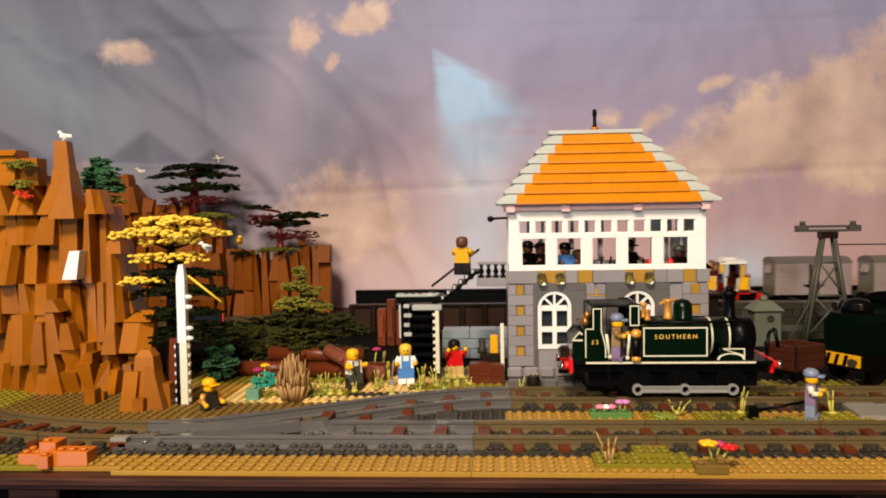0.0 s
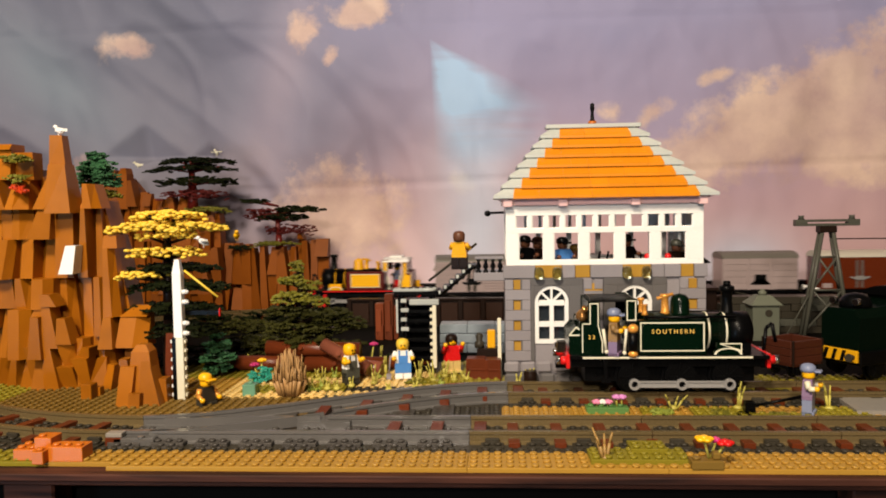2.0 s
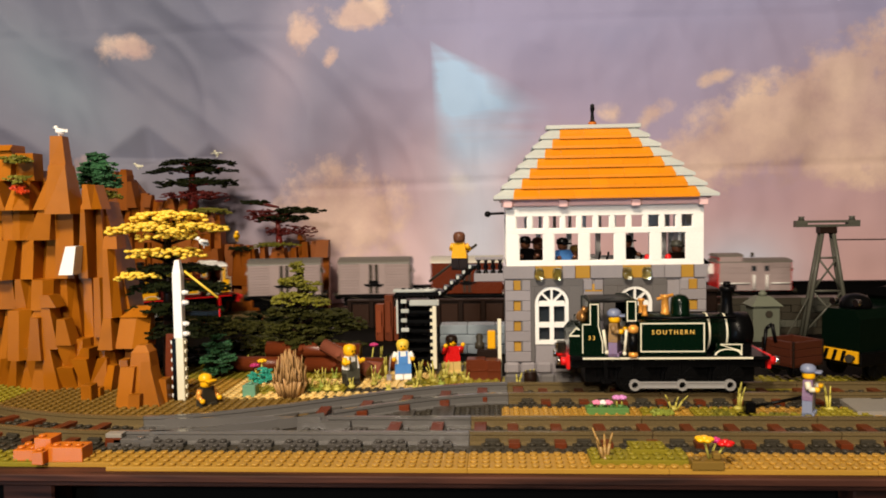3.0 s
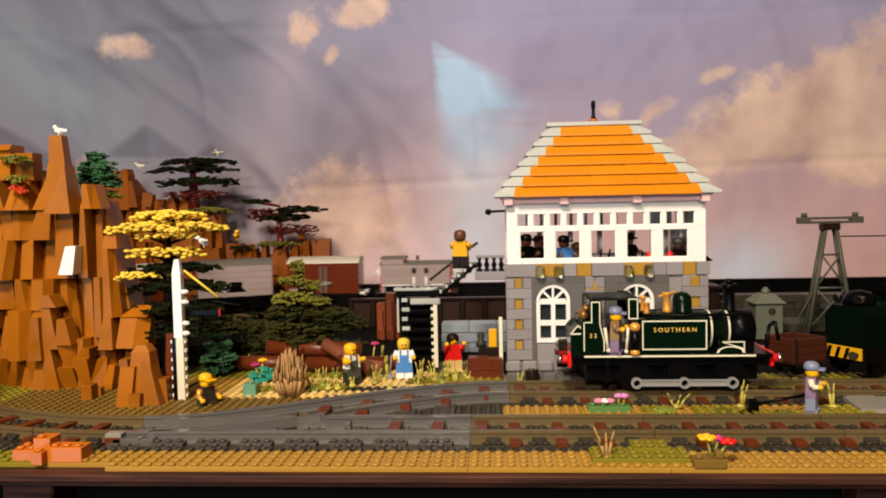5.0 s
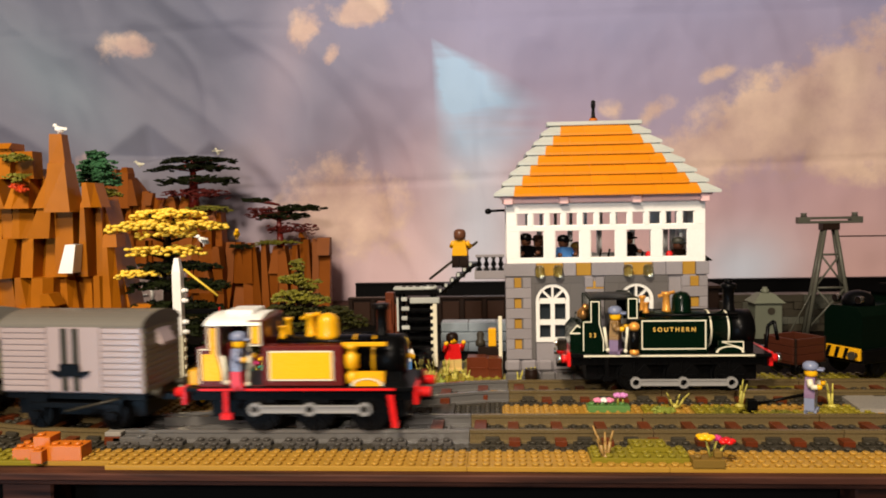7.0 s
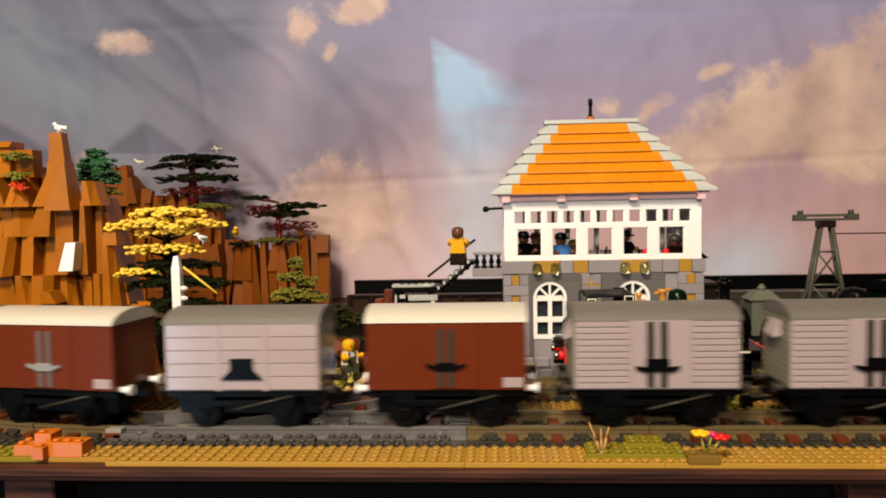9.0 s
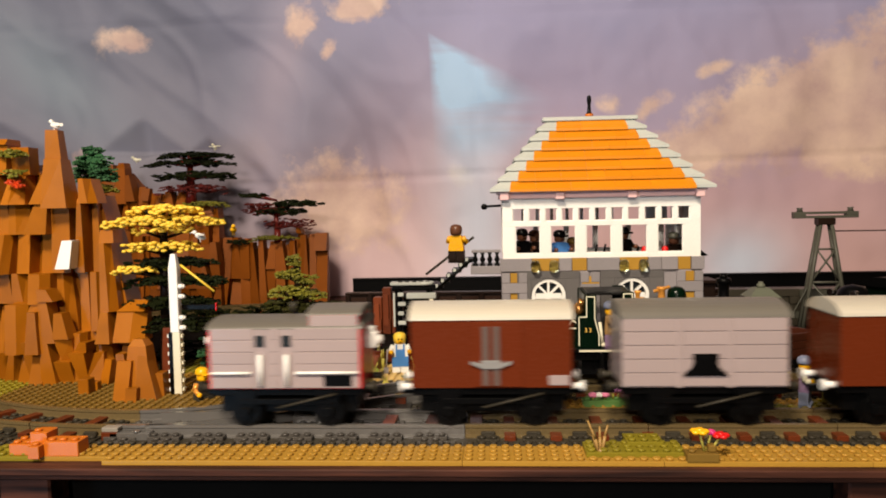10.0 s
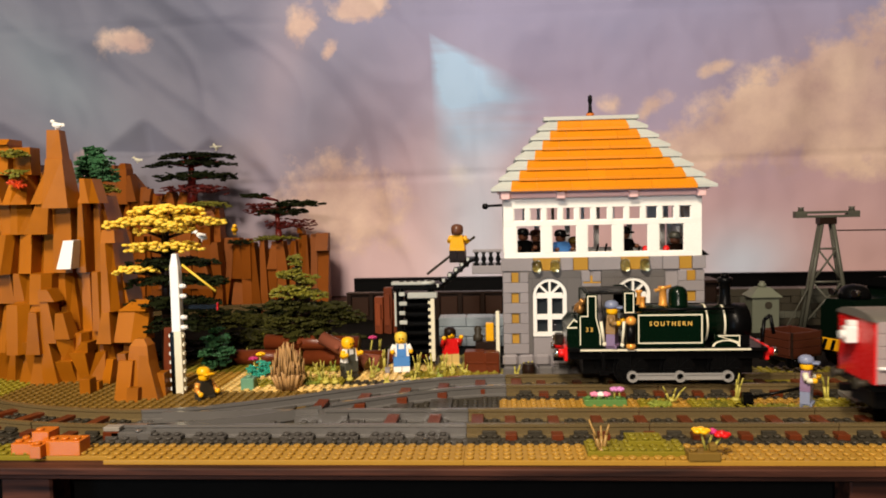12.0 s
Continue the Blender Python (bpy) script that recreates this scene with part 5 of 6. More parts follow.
for _b in ((-304, -278, 160, 182, 3.2, -300, -284, 165, 180, 49), (-300, -284, 165, 180, 49, -296, -288, 168, 178, 55), (-310, -297, 153, 172, 3.2, -308, -295, 160, 172, 37),
           (-291, -272, 156, 178, 3.2, -291, -284, 164, 178, 41), (-297, -287, 149, 157, 3.2, -297, -287, 151, 157, 15), (-310, -302, 162, 174, 37, -310, -303, 162, 174, 43), (-281, -270, 168, 182, 3.2, -281, -272, 170, 182, 24)):
    part("rock_piece", wedge(*_b), DORANGE, _out)
cliff("rock_outcrop", "slim reddish brown rock pillar", -281, -271, 190, stepped((-290, 62),), 3.2, (10,), (60,), BROWN, 1, 10)
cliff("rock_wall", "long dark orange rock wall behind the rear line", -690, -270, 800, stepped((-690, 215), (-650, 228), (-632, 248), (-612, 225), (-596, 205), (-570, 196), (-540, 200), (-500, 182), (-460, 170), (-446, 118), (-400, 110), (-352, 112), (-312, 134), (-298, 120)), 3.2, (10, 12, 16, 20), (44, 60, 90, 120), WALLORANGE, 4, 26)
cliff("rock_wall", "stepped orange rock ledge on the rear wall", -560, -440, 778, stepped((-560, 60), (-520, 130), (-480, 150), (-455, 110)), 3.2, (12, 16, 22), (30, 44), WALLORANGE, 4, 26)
thing("rock_block", Shape().box(-355, -345, 178, 190, 3.2, 17, 0.5).box(-352, -343, 190, 198, 3.2, 12, 0.5), DORANGE, at(0, 0), "small dark orange brick among studs", "brick")
_sp = empty("rock_spire", at(0, 0), "tall orange rock spire on the cliff top", "rock")
part("rock_piece", Shape().add([(-405, 216, 172), (-381, 219, 172), (-381, 246, 172), (-405, 246, 172), (-405, 226, 219), (-389, 227, 219), (-389, 244, 219), (-405, 244, 219)], [(0, 1, 5, 4), (1, 2, 6, 5), (2, 3, 7, 6), (3, 0, 4, 7), (4, 5, 6, 7), (3, 2, 1, 0)]), DORANGE, _sp)
part("rock_piece", Shape().add([(-405, 228, 219), (-390, 230, 219), (-390, 243, 219), (-405, 243, 219), (-404, 229, 247), (-393, 231, 247), (-393, 242, 247), (-404, 242, 247)], [(0, 1, 5, 4), (1, 2, 6, 5), (2, 3, 7, 6), (3, 0, 4, 7), (4, 5, 6, 7), (3, 2, 1, 0)]), DORANGE, _sp)
thing("white_slope", Shape().add([(-394, 217, 114), (-380, 217, 114), (-380, 232, 114), (-394, 232, 114), (-387, 219, 141), (-377, 219, 141), (-377, 232, 141), (-387, 232, 141)], [(0, 1, 5, 4), (1, 2, 6, 5), (2, 3, 7, 6), (3, 0, 4, 7), (4, 5, 6, 7), (3, 2, 1, 0)]), WHITE, at(0, 0), "single white slope piece in the orange cliff", "rock")
_pile = empty("brick_pile", at(0, 0), "small pile of bright orange studded bricks", "bricks")
for _b in ((-310, -294, 10, 26, 3.2, 11.0), (-296, -284, 12, 26, 3.2, 18.5), (-284, -260, 8, 22, 3.2, 13.5), (-292, -284, 2, 12, 3.2, 12)):
    _s = Shape().box(*_b, 0.4)
    _s.studs(_b[0] + 4, int((_b[1] - _b[0]) // 8), _b[2] + 4, max(1, int((_b[3] - _b[2]) // 8)), _b[5])
    part("brick", _s, BORANGE, _pile)


def leaf_pad(s, x, y, z, r, mat=0, round_ones=False):
    """One moulded leaf plate: uneven lobes, slightly tipped."""
    if round_ones:
        s.lathe([(r * 0.55, -1.3), (r, -0.6), (r, 0.9), (r * 0.6, 1.6)], (x, y, z), 8, mat)
        return
    n = random.choice((5, 6, 7))
    tip = Matrix.Translation((x, y, z)) @ Euler((random.uniform(-.35, .35), random.uniform(-.35, .35), random.uniform(0, 6.3))).to_matrix().to_4x4()
    poly = []
    for k in range(2 * n):
        q = r * (1.0 if k % 2 == 0 else 0.55) * random.uniform(0.75, 1.15)
        poly.append((q * math.cos(k * math.pi / n), q * math.sin(k * math.pi / n)))
    s.prism(poly, 2, -0.8, 0.8, mat, tip)


def layer(s, x, y, z, rx, ry, rz, count, r, mat=0, round_ones=False):
    for _ in range(count):
        a, q = random.uniform(0, math.tau), math.sqrt(random.random())
        # arms: the foliage gathers along a few directions
        q *= 0.62 + 0.38 * abs(math.cos(2.5 * a + x))
        leaf_pad(s, x + rx * q * math.cos(a), y + ry * q * math.sin(a), z + random.uniform(-rz, rz) - 0.10 * rx * q * q, r * random.uniform(0.7, 1.2), mat, round_ones)


def tree(name, label, x, y, z0, trunk_to, trunk_r, trunk_mat, layers, mats):
    """layers: (dx, dy, z, rx, ry, rz, count, leaf, slot, round)."""
    t = empty(name, at(x, y, z0), label, "tree")
    s = Shape()
    h = trunk_to - z0
    bend = random.uniform(-4, 4)
    pts = [(0, 0, 0), (bend * 0.5, 1, h * 0.35), (bend, 0, h * 0.7), (0, 0, h)]
    for k in range(3):
        s.cyl(pts[k], pts[k + 1], trunk_r * (1 - 0.24 * k), trunk_r * (1 - 0.24 * (k + 1)), n=9)
    part("trunk", s, trunk_mat, t)
    for dx, dy, z, rx, ry, rz, count, r, slot, rnd in layers:
        c = Shape()
        layer(c, dx, dy, z - z0, rx, ry, rz, count, r, 0, rnd)
        part("crown", c, mats[slot], t)
        for k in range(4):
            a = k * math.tau / 4 + random.uniform(-.5, .5)
            part("limb", Shape().cyl((0, 0, z - z0 - 10), (dx + 0.65 * rx * math.cos(a), dy + 0.65 * ry * math.sin(a), z - z0 - 1.5), 2.0, 0.9, n=6), trunk_mat, t)
    return t


random.seed(9)
tree("autumn_tree", "toy tree with yellow leaf tiers above dark green ones", -306, 262, 3.2, 176, 9, DBROWN,
     [(0, 0, 170, 40, 26, 3, 170, 3.2, 0, True), (0, -4, 160, 64, 32, 3, 300, 3.2, 0, True), (6, -6, 150, 40, 26, 3, 60, 3.2, 0, True), (2, -10, 134, 44, 24, 3.5, 120, 3.2, 0, True), (-26, -8, 111, 34, 22, 2.5, 90, 3.2, 0, True),
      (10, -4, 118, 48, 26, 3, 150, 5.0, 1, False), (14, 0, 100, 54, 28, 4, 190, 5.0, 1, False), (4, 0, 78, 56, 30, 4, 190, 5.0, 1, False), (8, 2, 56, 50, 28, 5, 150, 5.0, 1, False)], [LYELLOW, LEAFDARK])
tree("dark_tree", "dark green toy tree with dark red branches on the cliff", -492, 800, 178, 266, 10, DRED,
     [(6, 0, 262, 66, 30, 3, 170, 6.5, 0, False), (0, 0, 250, 86, 34, 3, 170, 6.5, 0, False), (8, 0, 228, 82, 34, 5, 170, 6.5, 0, False), (0, 0, 205, 62, 30, 6, 90, 6.5, 1, False)], [LEAFDARK, DREDLEAF])
tree("dark_tree", "small dark toy tree with bare red twigs on the ledge", -345, 806, 108, 176, 7, DRED,
     [(34, 0, 176, 46, 26, 4, 130, 6, 0, False), (6, 0, 163, 50, 26, 4, 110, 6, 0, False), (-42, 0, 190, 26, 18, 3, 46, 5.5, 0, False), (-30, 0, 168, 30, 22, 9, 80, 4.5, 1, False), (16, 0, 142, 52, 24, 8, 80, 4.5, 1, False)], [LEAFDARK, DREDLEAF])
# top tiers in plain olive; lower tiers carry their shade in the colour
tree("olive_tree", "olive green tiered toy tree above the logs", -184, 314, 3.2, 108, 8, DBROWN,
     [(-4, 0, 112, 7, 7, 5, 22, 4.5, 0, False), (-10, -2, 99, 14, 12, 5, 40, 5, 0, False), (6, 0, 92, 14, 12, 5, 34, 5, 0, False), (-8, -2, 80, 24, 18, 5, 70, 5, 0, False), (12, 0, 76, 18, 14, 4, 40, 5, 0, False), (-16, 0, 66, 26, 20, 5, 80, 5.5, 1, False), (24, 0, 62, 34, 22, 5, 110, 5.5, 1, False), (40, 2, 52, 30, 20, 5, 90, 5.5, 1, False), (-4, 0, 50, 40, 28, 5, 120, 5.5, 1, False), (2, 0, 38, 34, 26, 6, 90, 5.5, 1, False)], [LEAFOLIVE, LEAFSHADE])
tree("green_shrub", "small bluish green toy shrub on tan studs", -262, 272, 3.2, 44, 4, DBROWN,
     [(0, 0, 46, 7, 7, 3, 18, 4, 0, False), (0, 0, 36, 13, 11, 4, 36, 4.5, 0, False), (0, 0, 24, 18, 15, 5, 54, 4.5, 0, False), (0, 0, 13, 14, 12, 4, 30, 4.5, 0, False)], [GREEN])
tree("green_shrub", "bluish green toy pine on top of the cliff", -400, 304, 180, 234, 4, DBROWN,
     [(2, 0, 232, 9, 9, 4, 34, 4.5, 0, False), (2, 0, 221, 19, 16, 6, 110, 5, 0, False), (2, 0, 208, 25, 20, 7, 150, 5, 0, False), (6, 0, 193, 20, 16, 4, 60, 4.5, 1, False)], [GREEN, LEAFOLIVE])
# some low clumps use the olive darkened for shade
for _x, _y, _z, _r, _m, _n in ((-437, 228, 226, 18, LEAFOLIVE, 26), (-434, 224, 206, 14, LEAFOLIVE, 18), (-470, 796, 178, 46, LEAFOLIVE, 90), (-350, 798, 118, 44, LEAFOLIVE, 70), (-410, 796, 112, 26, LEAFDARK, 50), (-470, 780, 152, 40, LEAFOLIVE, 60), (-230, 420, 5, 60, LEAFSHADE, 120), (-320, 400, 5, 60, LEAFDARK, 120), (-180, 460, 5, 50, LEAFSHADE, 90), (-400, 600, 16, 60, LEAFDARK, 160), (-300, 640, 14, 70, LEAFDARK, 180), (-230, 620, 16, 60, LEAFDARK, 160), (-340, 560, 12, 70, LEAFSHADE, 140), (-250, 540, 12, 60, LEAFSHADE, 120), (-260, 360, 26, 40, LEAFOLIVE, 60), (-330, 330, 8, 40, LEAFDARK, 120), (-250, 346, 24, 50, LEAFSHADE, 130), (-130, 330, 10, 40, LEAFDARK, 110), (-75, 320, 14, 22, LEAFDARK, 70), (-432, 222, 196, 8, REDLEAF, 14)):
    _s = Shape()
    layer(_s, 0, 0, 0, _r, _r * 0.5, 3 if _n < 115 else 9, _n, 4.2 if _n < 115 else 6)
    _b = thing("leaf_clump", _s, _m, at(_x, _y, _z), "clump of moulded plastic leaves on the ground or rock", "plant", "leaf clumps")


def tuft(x, y, z, h, n, spread, mat, label="thin olive plastic grass blades", r=0.9):
    s = Shape()
    for k in range(n):
        a = random.uniform(0, math.tau)
        q = random.uniform(0.2, 1) * spread
        hh = h * random.uniform(0.65, 1)
        s.cyl((0.25 * q * math.cos(a), 0.25 * q * math.sin(a), 0), (0.6 * q * math.cos(a), 0.6 * q * math.sin(a), hh * 0.6), r * 1.2, r, n=5)
        s.cyl((0.6 * q * math.cos(a), 0.6 * q * math.sin(a), hh * 0.6), (q * math.cos(a), q * math.sin(a), hh), r, r * 0.55, n=5)
    s.lathe([(3.4, 0), (3.4, 2), (2, 3)], (0, 0, 0), 8)
    return thing("grass_tuft", s, mat, at(x, y, z), label, "grass", "grass tufts")


for _x, _y, _h in ((-142, 222, 20), (-152, 214, 15), (-96, 232, 20), (-54, 246, 22), (-40, 244, 20), (-88, 262, 24), (-100, 300, 26), (-20, 244, 14), (-8, 250, 12), (40, 226, 14), (48, 228, 16), (-240, 300, 18), (214, 140, 26), (285, 138, 22), (-120, 310, 22), (-30, 262, 18)):
    tuft(_x, _y, G, _h, 3 if _x > 100 else 4, 8, OLIVEBLADE)
tuft(163, 140, G, 16, 3, 12, OLIVEBLADE)
tuft(90, 14, G, 22, 4, 11, STRAWBLADE, "stiff straw coloured grass stalks", 1.1)
_s = Shape()
for _k in range(120):
    _a, _q = random.uniform(0, math.tau), random.random()
    _h = 43 * (1 - 0.42 * _q ** 3) * random.uniform(0.75, 1)
    _p = (13 * _q * math.cos(_a), 11 * _q * math.sin(_a))
    _s.cyl((_p[0] * 0.75, _p[1] * 0.75, 0), (_p[0] * 1.15, _p[1] * 1.15, _h * 0.55), 1.5, 1.3, n=5)
    _s.cyl((_p[0] * 1.15, _p[1] * 1.15, _h * 0.55), (_p[0] * 1.12 + random.uniform(-1.5, 1.5), _p[1] * 1.1, _h), 1.3, 0.4, n=5)
thing("straw_bush", _s, WICKER, at(-166, 190, G), "upright bushy clump of straw brown plastic stalks", "plant")

# low plants and flowers
_s = Shape()
for _k in range(26):
    leaf_pad(_s, random.uniform(-11, 11), random.uniform(-7, 7), random.uniform(1, 9), 4)
layer(_s, 1, 0, 12, 6, 5, 4, 14, 3.4)
thing("teal_plant", _s, TEAL, at(-206, 240, G), "low teal green toy plant", "plant")
thing("green_brick", Shape().box(-6, 6, -6, 6, -1.7, 9, 0.5).studs(0, 1, 0, 1, 9), SAND, at(-204, 196, G), "single sand green brick on the studs", "brick")


def flower(x, y, z, h, petal, lean=0, r=3.6, label="small toy flower on a stalk"):
    t = empty("flower", at(x, y, z), label, "flower", "toy flowers")
    part("stalk", Shape().cyl((0, 0, 0), (lean, 0, h), 0.9, n=6), OLIVEBLADE, t)
    s = Shape()
    for k in range(5):
        a = k * math.tau / 5
        s.lathe([(r * 0.4, -1), (r * 0.62, 0), (r * 0.62, 1), (r * 0.3, 1.8)], (lean + r * 0.75 * math.cos(a), r * 0.75 * math.sin(a), h), 8)
    s.lathe([(r * 0.5, -1), (r * 0.5, 2.4)], (lean, 0, h), 8)
    part("bloom", s, petal, t)
    return t


flower(-214, 250, G, 15, MAGENTA, -3)
flower(-212, 252, G, 19, YELLOW, 2)
flower(-112, 312, G, 24, MAGENTA, 4)
thing("flower_bed", Shape().box(142, 162, -1, 10, 3.2, 8.5, 0.4).studs(146, 1, 4, 1, 8.5).box(156, 161, 2, 9, 8.5, 13, 0.8), DTAN, at(0, 0), "dark tan brick holding toy flowers", "brick")
flower(154, 5, 8.5, 12.5, YELLOW, -3, 4.6, "large yellow toy flower on brown stalk")
flower(158, 5, 8.5, 10, RED, 6, 4.4, "large red toy flower on brown stalk")
flower(156, 8, 8.5, 11, MAGENTA, 3, 2.2, "small magenta toy flower")
plate("ground_patch", 80, 144, 8, 32, 3.2, OLIVE, "olive studded plate on the tan edge", h=3.2, clear=False)
plate("ground_patch", 108, 132, 20, 40, 6.4, OLIVE, "raised olive studded plate", h=3.2, clear=False)
thing("flower_bed", Shape().box(92, 126, 130, 142, 3.2, 8.5, 0.4).studs(96, 4, 136, 1, 8.5), GREENPLATE, at(0, 0), "green plate with pink and white flowers", "brick")
for _x, _m in ((101, PINK), (106, WHITE), (110, PINK), (117, LILAC), (121, LILAC)):
    flower(_x, 136, 8.5, 3 if _x < 112 else 7, _m, 0, 3.0, "tiny pale toy flower")
for _x, _y, _w, _d in ((176, 120, 48, 24), (208, 112, 56, 16), (270, 112, 40, 32), (136, 128, 24, 16), (-24, 232, 48, 32), (-64, 232, 32, 24), (-160, 208, 40, 24), (-216, 200, 32, 24)):
    plate("ground_patch", _x, _x + _w, _y, _y + _d, 3.2, OLIVE, "olive studded plate on the tan ground", h=2.0, clear=False)
for _x, _y, _w in ((-216, 232, 96), (-190, 186, 120), (-150, 240, 64)):
    plate("ground_patch", _x, _x + _w, _y, _y + 16, 3.2, CREAMTAN, "pale tan studded plate", h=1.2, clear=True)
thing("crossing_pad", Shape().prism([(300, 124), (420, 122), (420, 166), (304, 166)], 2, 3.2, 8.0), PAD, at(0, 0), "smooth light grey crossing slab", "slab")


random.seed(21)
for _k in range(13):
    _x, _y = random.uniform(-215, -30), random.uniform(200, 262)
    if near_track(_x, _y, 40):
        continue
    tuft(_x, _y, G, random.uniform(7, 13), 3, 5, random.choice((OLIVEBLADE, OLIVEBLADE, GRASSGREEN)), "short yellow-green plastic grass blades", 0.8)
for _x, _y in ((-56, 236), (-150, 204), (150, 128), (196, 124), (240, 118)):
    _s = Shape()
    layer(_s, 0, 0, 1.5, 9, 6, 1.5, 14, 3.6)
    thing("leaf_clump", _s, random.choice((GRASSGREEN, LEAFOLIVE)), at(_x, _y, G), "flat clump of yellow-green plastic leaves", "plant", "leaf clumps")


# ---- toy figures, each one plain body ----
def figure(name, x, y, z, turn, legs, torso, arms, head, hat, label, lift=0.0, cap=True, low=0.0, m=None, bib=None):
    """A toy figure 40 mm high: block legs, tapered body, arms, round head, hat or hair."""
    s = Shape()
    leg = 12.0 - low
    for a, b in ((-8, -0.3), (0.3, 8)):
        s.prism([(a, 0), (b, 0), (b, leg), (a, leg)], 1, -3.6, 3.6, 0)
        s.box(a, b, -5.2, 3.6, 0, 2.8, 0.3, 0)
    s.box(-7.8, 7.8, -3.8, 3.8, leg, leg + 3.2, 0.3, 1)
    b = leg + 3.2
    s.add([(-7.8, -3.8, b), (7.8, -3.8, b), (7.8, 3.8, b), (-7.8, 3.8, b), (-5.4, -3.4, b + 12.6), (5.4, -3.4, b + 12.6), (5.4, 3.4, b + 12.6), (-5.4, 3.4, b + 12.6)],
          [(0, 1, 5, 4), (1, 2, 6, 5), (2, 3, 7, 6), (3, 0, 4, 7), (4, 5, 6, 7), (3, 2, 1, 0)], 1)
    for sgn in (-1, 1):
        p, q = (sgn * 6.6, 0, b + 11), (sgn * 9.4, -1.5, b + 6)
        hnd = (sgn * 9.0, -6.5 - lift * 1.5, b + 2.5 + lift * 10)
        s.cyl(p, q, 2.5, 2.3, n=9, mat=2)
        s.cyl(q, hnd, 2.2, 1.9, n=9, mat=2)
        s.lathe([(1.2, -2), (2.3, -0.8), (2.3, 1), (1.2, 2)], hnd, 9, 3)
    s.lathe([(3.2, 0), (4.6, 1), (5.0, 2.5), (5.0, 7), (4.6, 8.4), (2.5, 9.2)], (0, 0, b + 12.6), 14, 3)
    if cap:
        s.lathe([(5.6, 0), (6.0, 2), (5.4, 4.6), (3.2, 6.2), (0.5, 6.6)], (0, 0.4, b + 18.0), 14, 4)
        s.box(-4.4, 4.4, -9.5, -4.5, b + 18.0, b + 19.6, 0.5, 4)
    else:
        s.lathe([(5.4, -4.5), (6.2, -1), (6.3, 2.5), (5.0, 5), (1.5, 6.2)], (0, 1.2, b + 17.6), 14, 4)
    if bib is not None:
        s.box(-4.6, 4.6, -4.3, -3.7, b, b + 7.5, 0.2, 5)
        for x0 in (-4.4, 2.8):
            s.box(x0, x0 + 1.6, -4.0, -3.5, b + 7.5, b + 12.5, 0.1, 5)
        s.box(-8.0, 8.0, -4.0, 4.0, leg - 6.5, b + 0.4, 0.3, 5)
    for x0 in (-2.2, 1.0):
        s.box(x0, x0 + 1.2, -5.3, -4.7, b + 17.0, b + 18.4, 0.0, 6)
    s.box(-1.6, 1.6, -5.2, -4.7, b + 14.6, b + 15.2, 0.0, 6)
    ob = new(name, s.mesh(name, [legs, torso, arms, head, hat, bib or torso, BLACK]))
    ob.matrix_world = m if m is not None else at(x, y, z, turn)
    return tagged(ob, label, "toy figure", "toy figures")


figure("toy_figure", -71, 258, G, 10, WHITE, WHITE, WHITE, YELLOW, LYELLOW, "toy figure in blue overalls with blond hair", 0.3, False, bib=BLUE)
figure("toy_figure", -118, 232, G, 50, DGREY, WHITE, YELLOW, YELLOW, YELLOW, "toy figure with yellow hair, white top, grey apron", 0.6, False, bib=DGREY2)
figure("toy_figure", -232, 160, 3.2, 60, DGREY, DGREY, GOLD, YELLOW, YELLOW, "stooping toy figure with yellow hat", 0.0, True, low=11.5)
figure("toy_figure", -24, 284, G, 20, CREAMTAN, RED, RED, YELLOW, DBROWN, "toy figure in red shirt with raised arm", 1.2, False)
figure("toy_figure", 264, 126, 5.2, 60, SANDBLUE, PURPLE, CREAM, YELLOW, SANDBLUE, "toy figure in purple with a blue-grey cap", 0.4, True)
figure("toy_figure", -15, 290, 109, 170, DBROWN, GOLDY, GOLDY, BARKBROWN, BARKBROWN, "toy figure in tan vest climbing black stairs", 0.4, False)
figure("toy_figure", GREEN_AT[0] - 48, GREEN_AT[1] - 23, RAIL_TOP + 32.5, 70, PURPLE, OLIVEBROWN, OLIVEBROWN, YELLOW, SANDBLUE, "toy engine driver in olive and purple with cap", 0.4, True)
# figures indoors: brown heads paint in the shade that makes them silhouettes
for _x, _y, _z, _m, _h in ((50, 262, 104, BLACK, BLACK), (63, 276, 102, DBROWN, BARKBROWN), (86, 262, 102, BLUE, BLACK), (101, 284, 94, LGREY, DTAN), (147, 262, 104, BLACK, BLACK), (196, 268, 98, DBROWN, DGREY2)):
    figure("toy_figure", _x, _y, 103.8, 30, DBROWN, _m, _m, BARKBROWN, _h, "toy figure inside the signal box, head darkened for shade", 0.3, True, low=max(0.0, 104.0 - _z))
_drv = figure("toy_figure", 0, 0, 0, 0, RED, SANDBLUE, SANDBLUE, YELLOW, SANDBLUE, "toy engine driver in grey-blue riding the engine", 0.3, True, m=seat(run_at(0)) @ at(-47, -25, 32.5, 85))
RIDERS.append((_drv, 0.0, at(-47, -25, 32.5, 85)))
thing("broom", Shape().cyl((222, 130, 10), (258, 124, 19), 1.3, n=7).box(216, 224, 126, 134, 5, 14, 0.8), BLACK, at(0, 0), "black toy broom held low", "broom")
thing("fire_can", Shape().lathe([(3.4, 0), (4.2, 2), (3.2, 5)], (0, 0, 0), 12, 1).lathe([(4.2, 5), (4.2, 20)], (0, 0, 0), 12, 0).lathe([(2.8, 20), (4.4, 22), (4.4, 25), (2.0, 27)], (0, 0, 0), 12, 1), [BLACK, GOLD], at(GREEN_AT[0] - 34, GREEN_AT[1] - 31.5, RAIL_TOP + 32.5), "black and orange canister beside the tank", "canister")
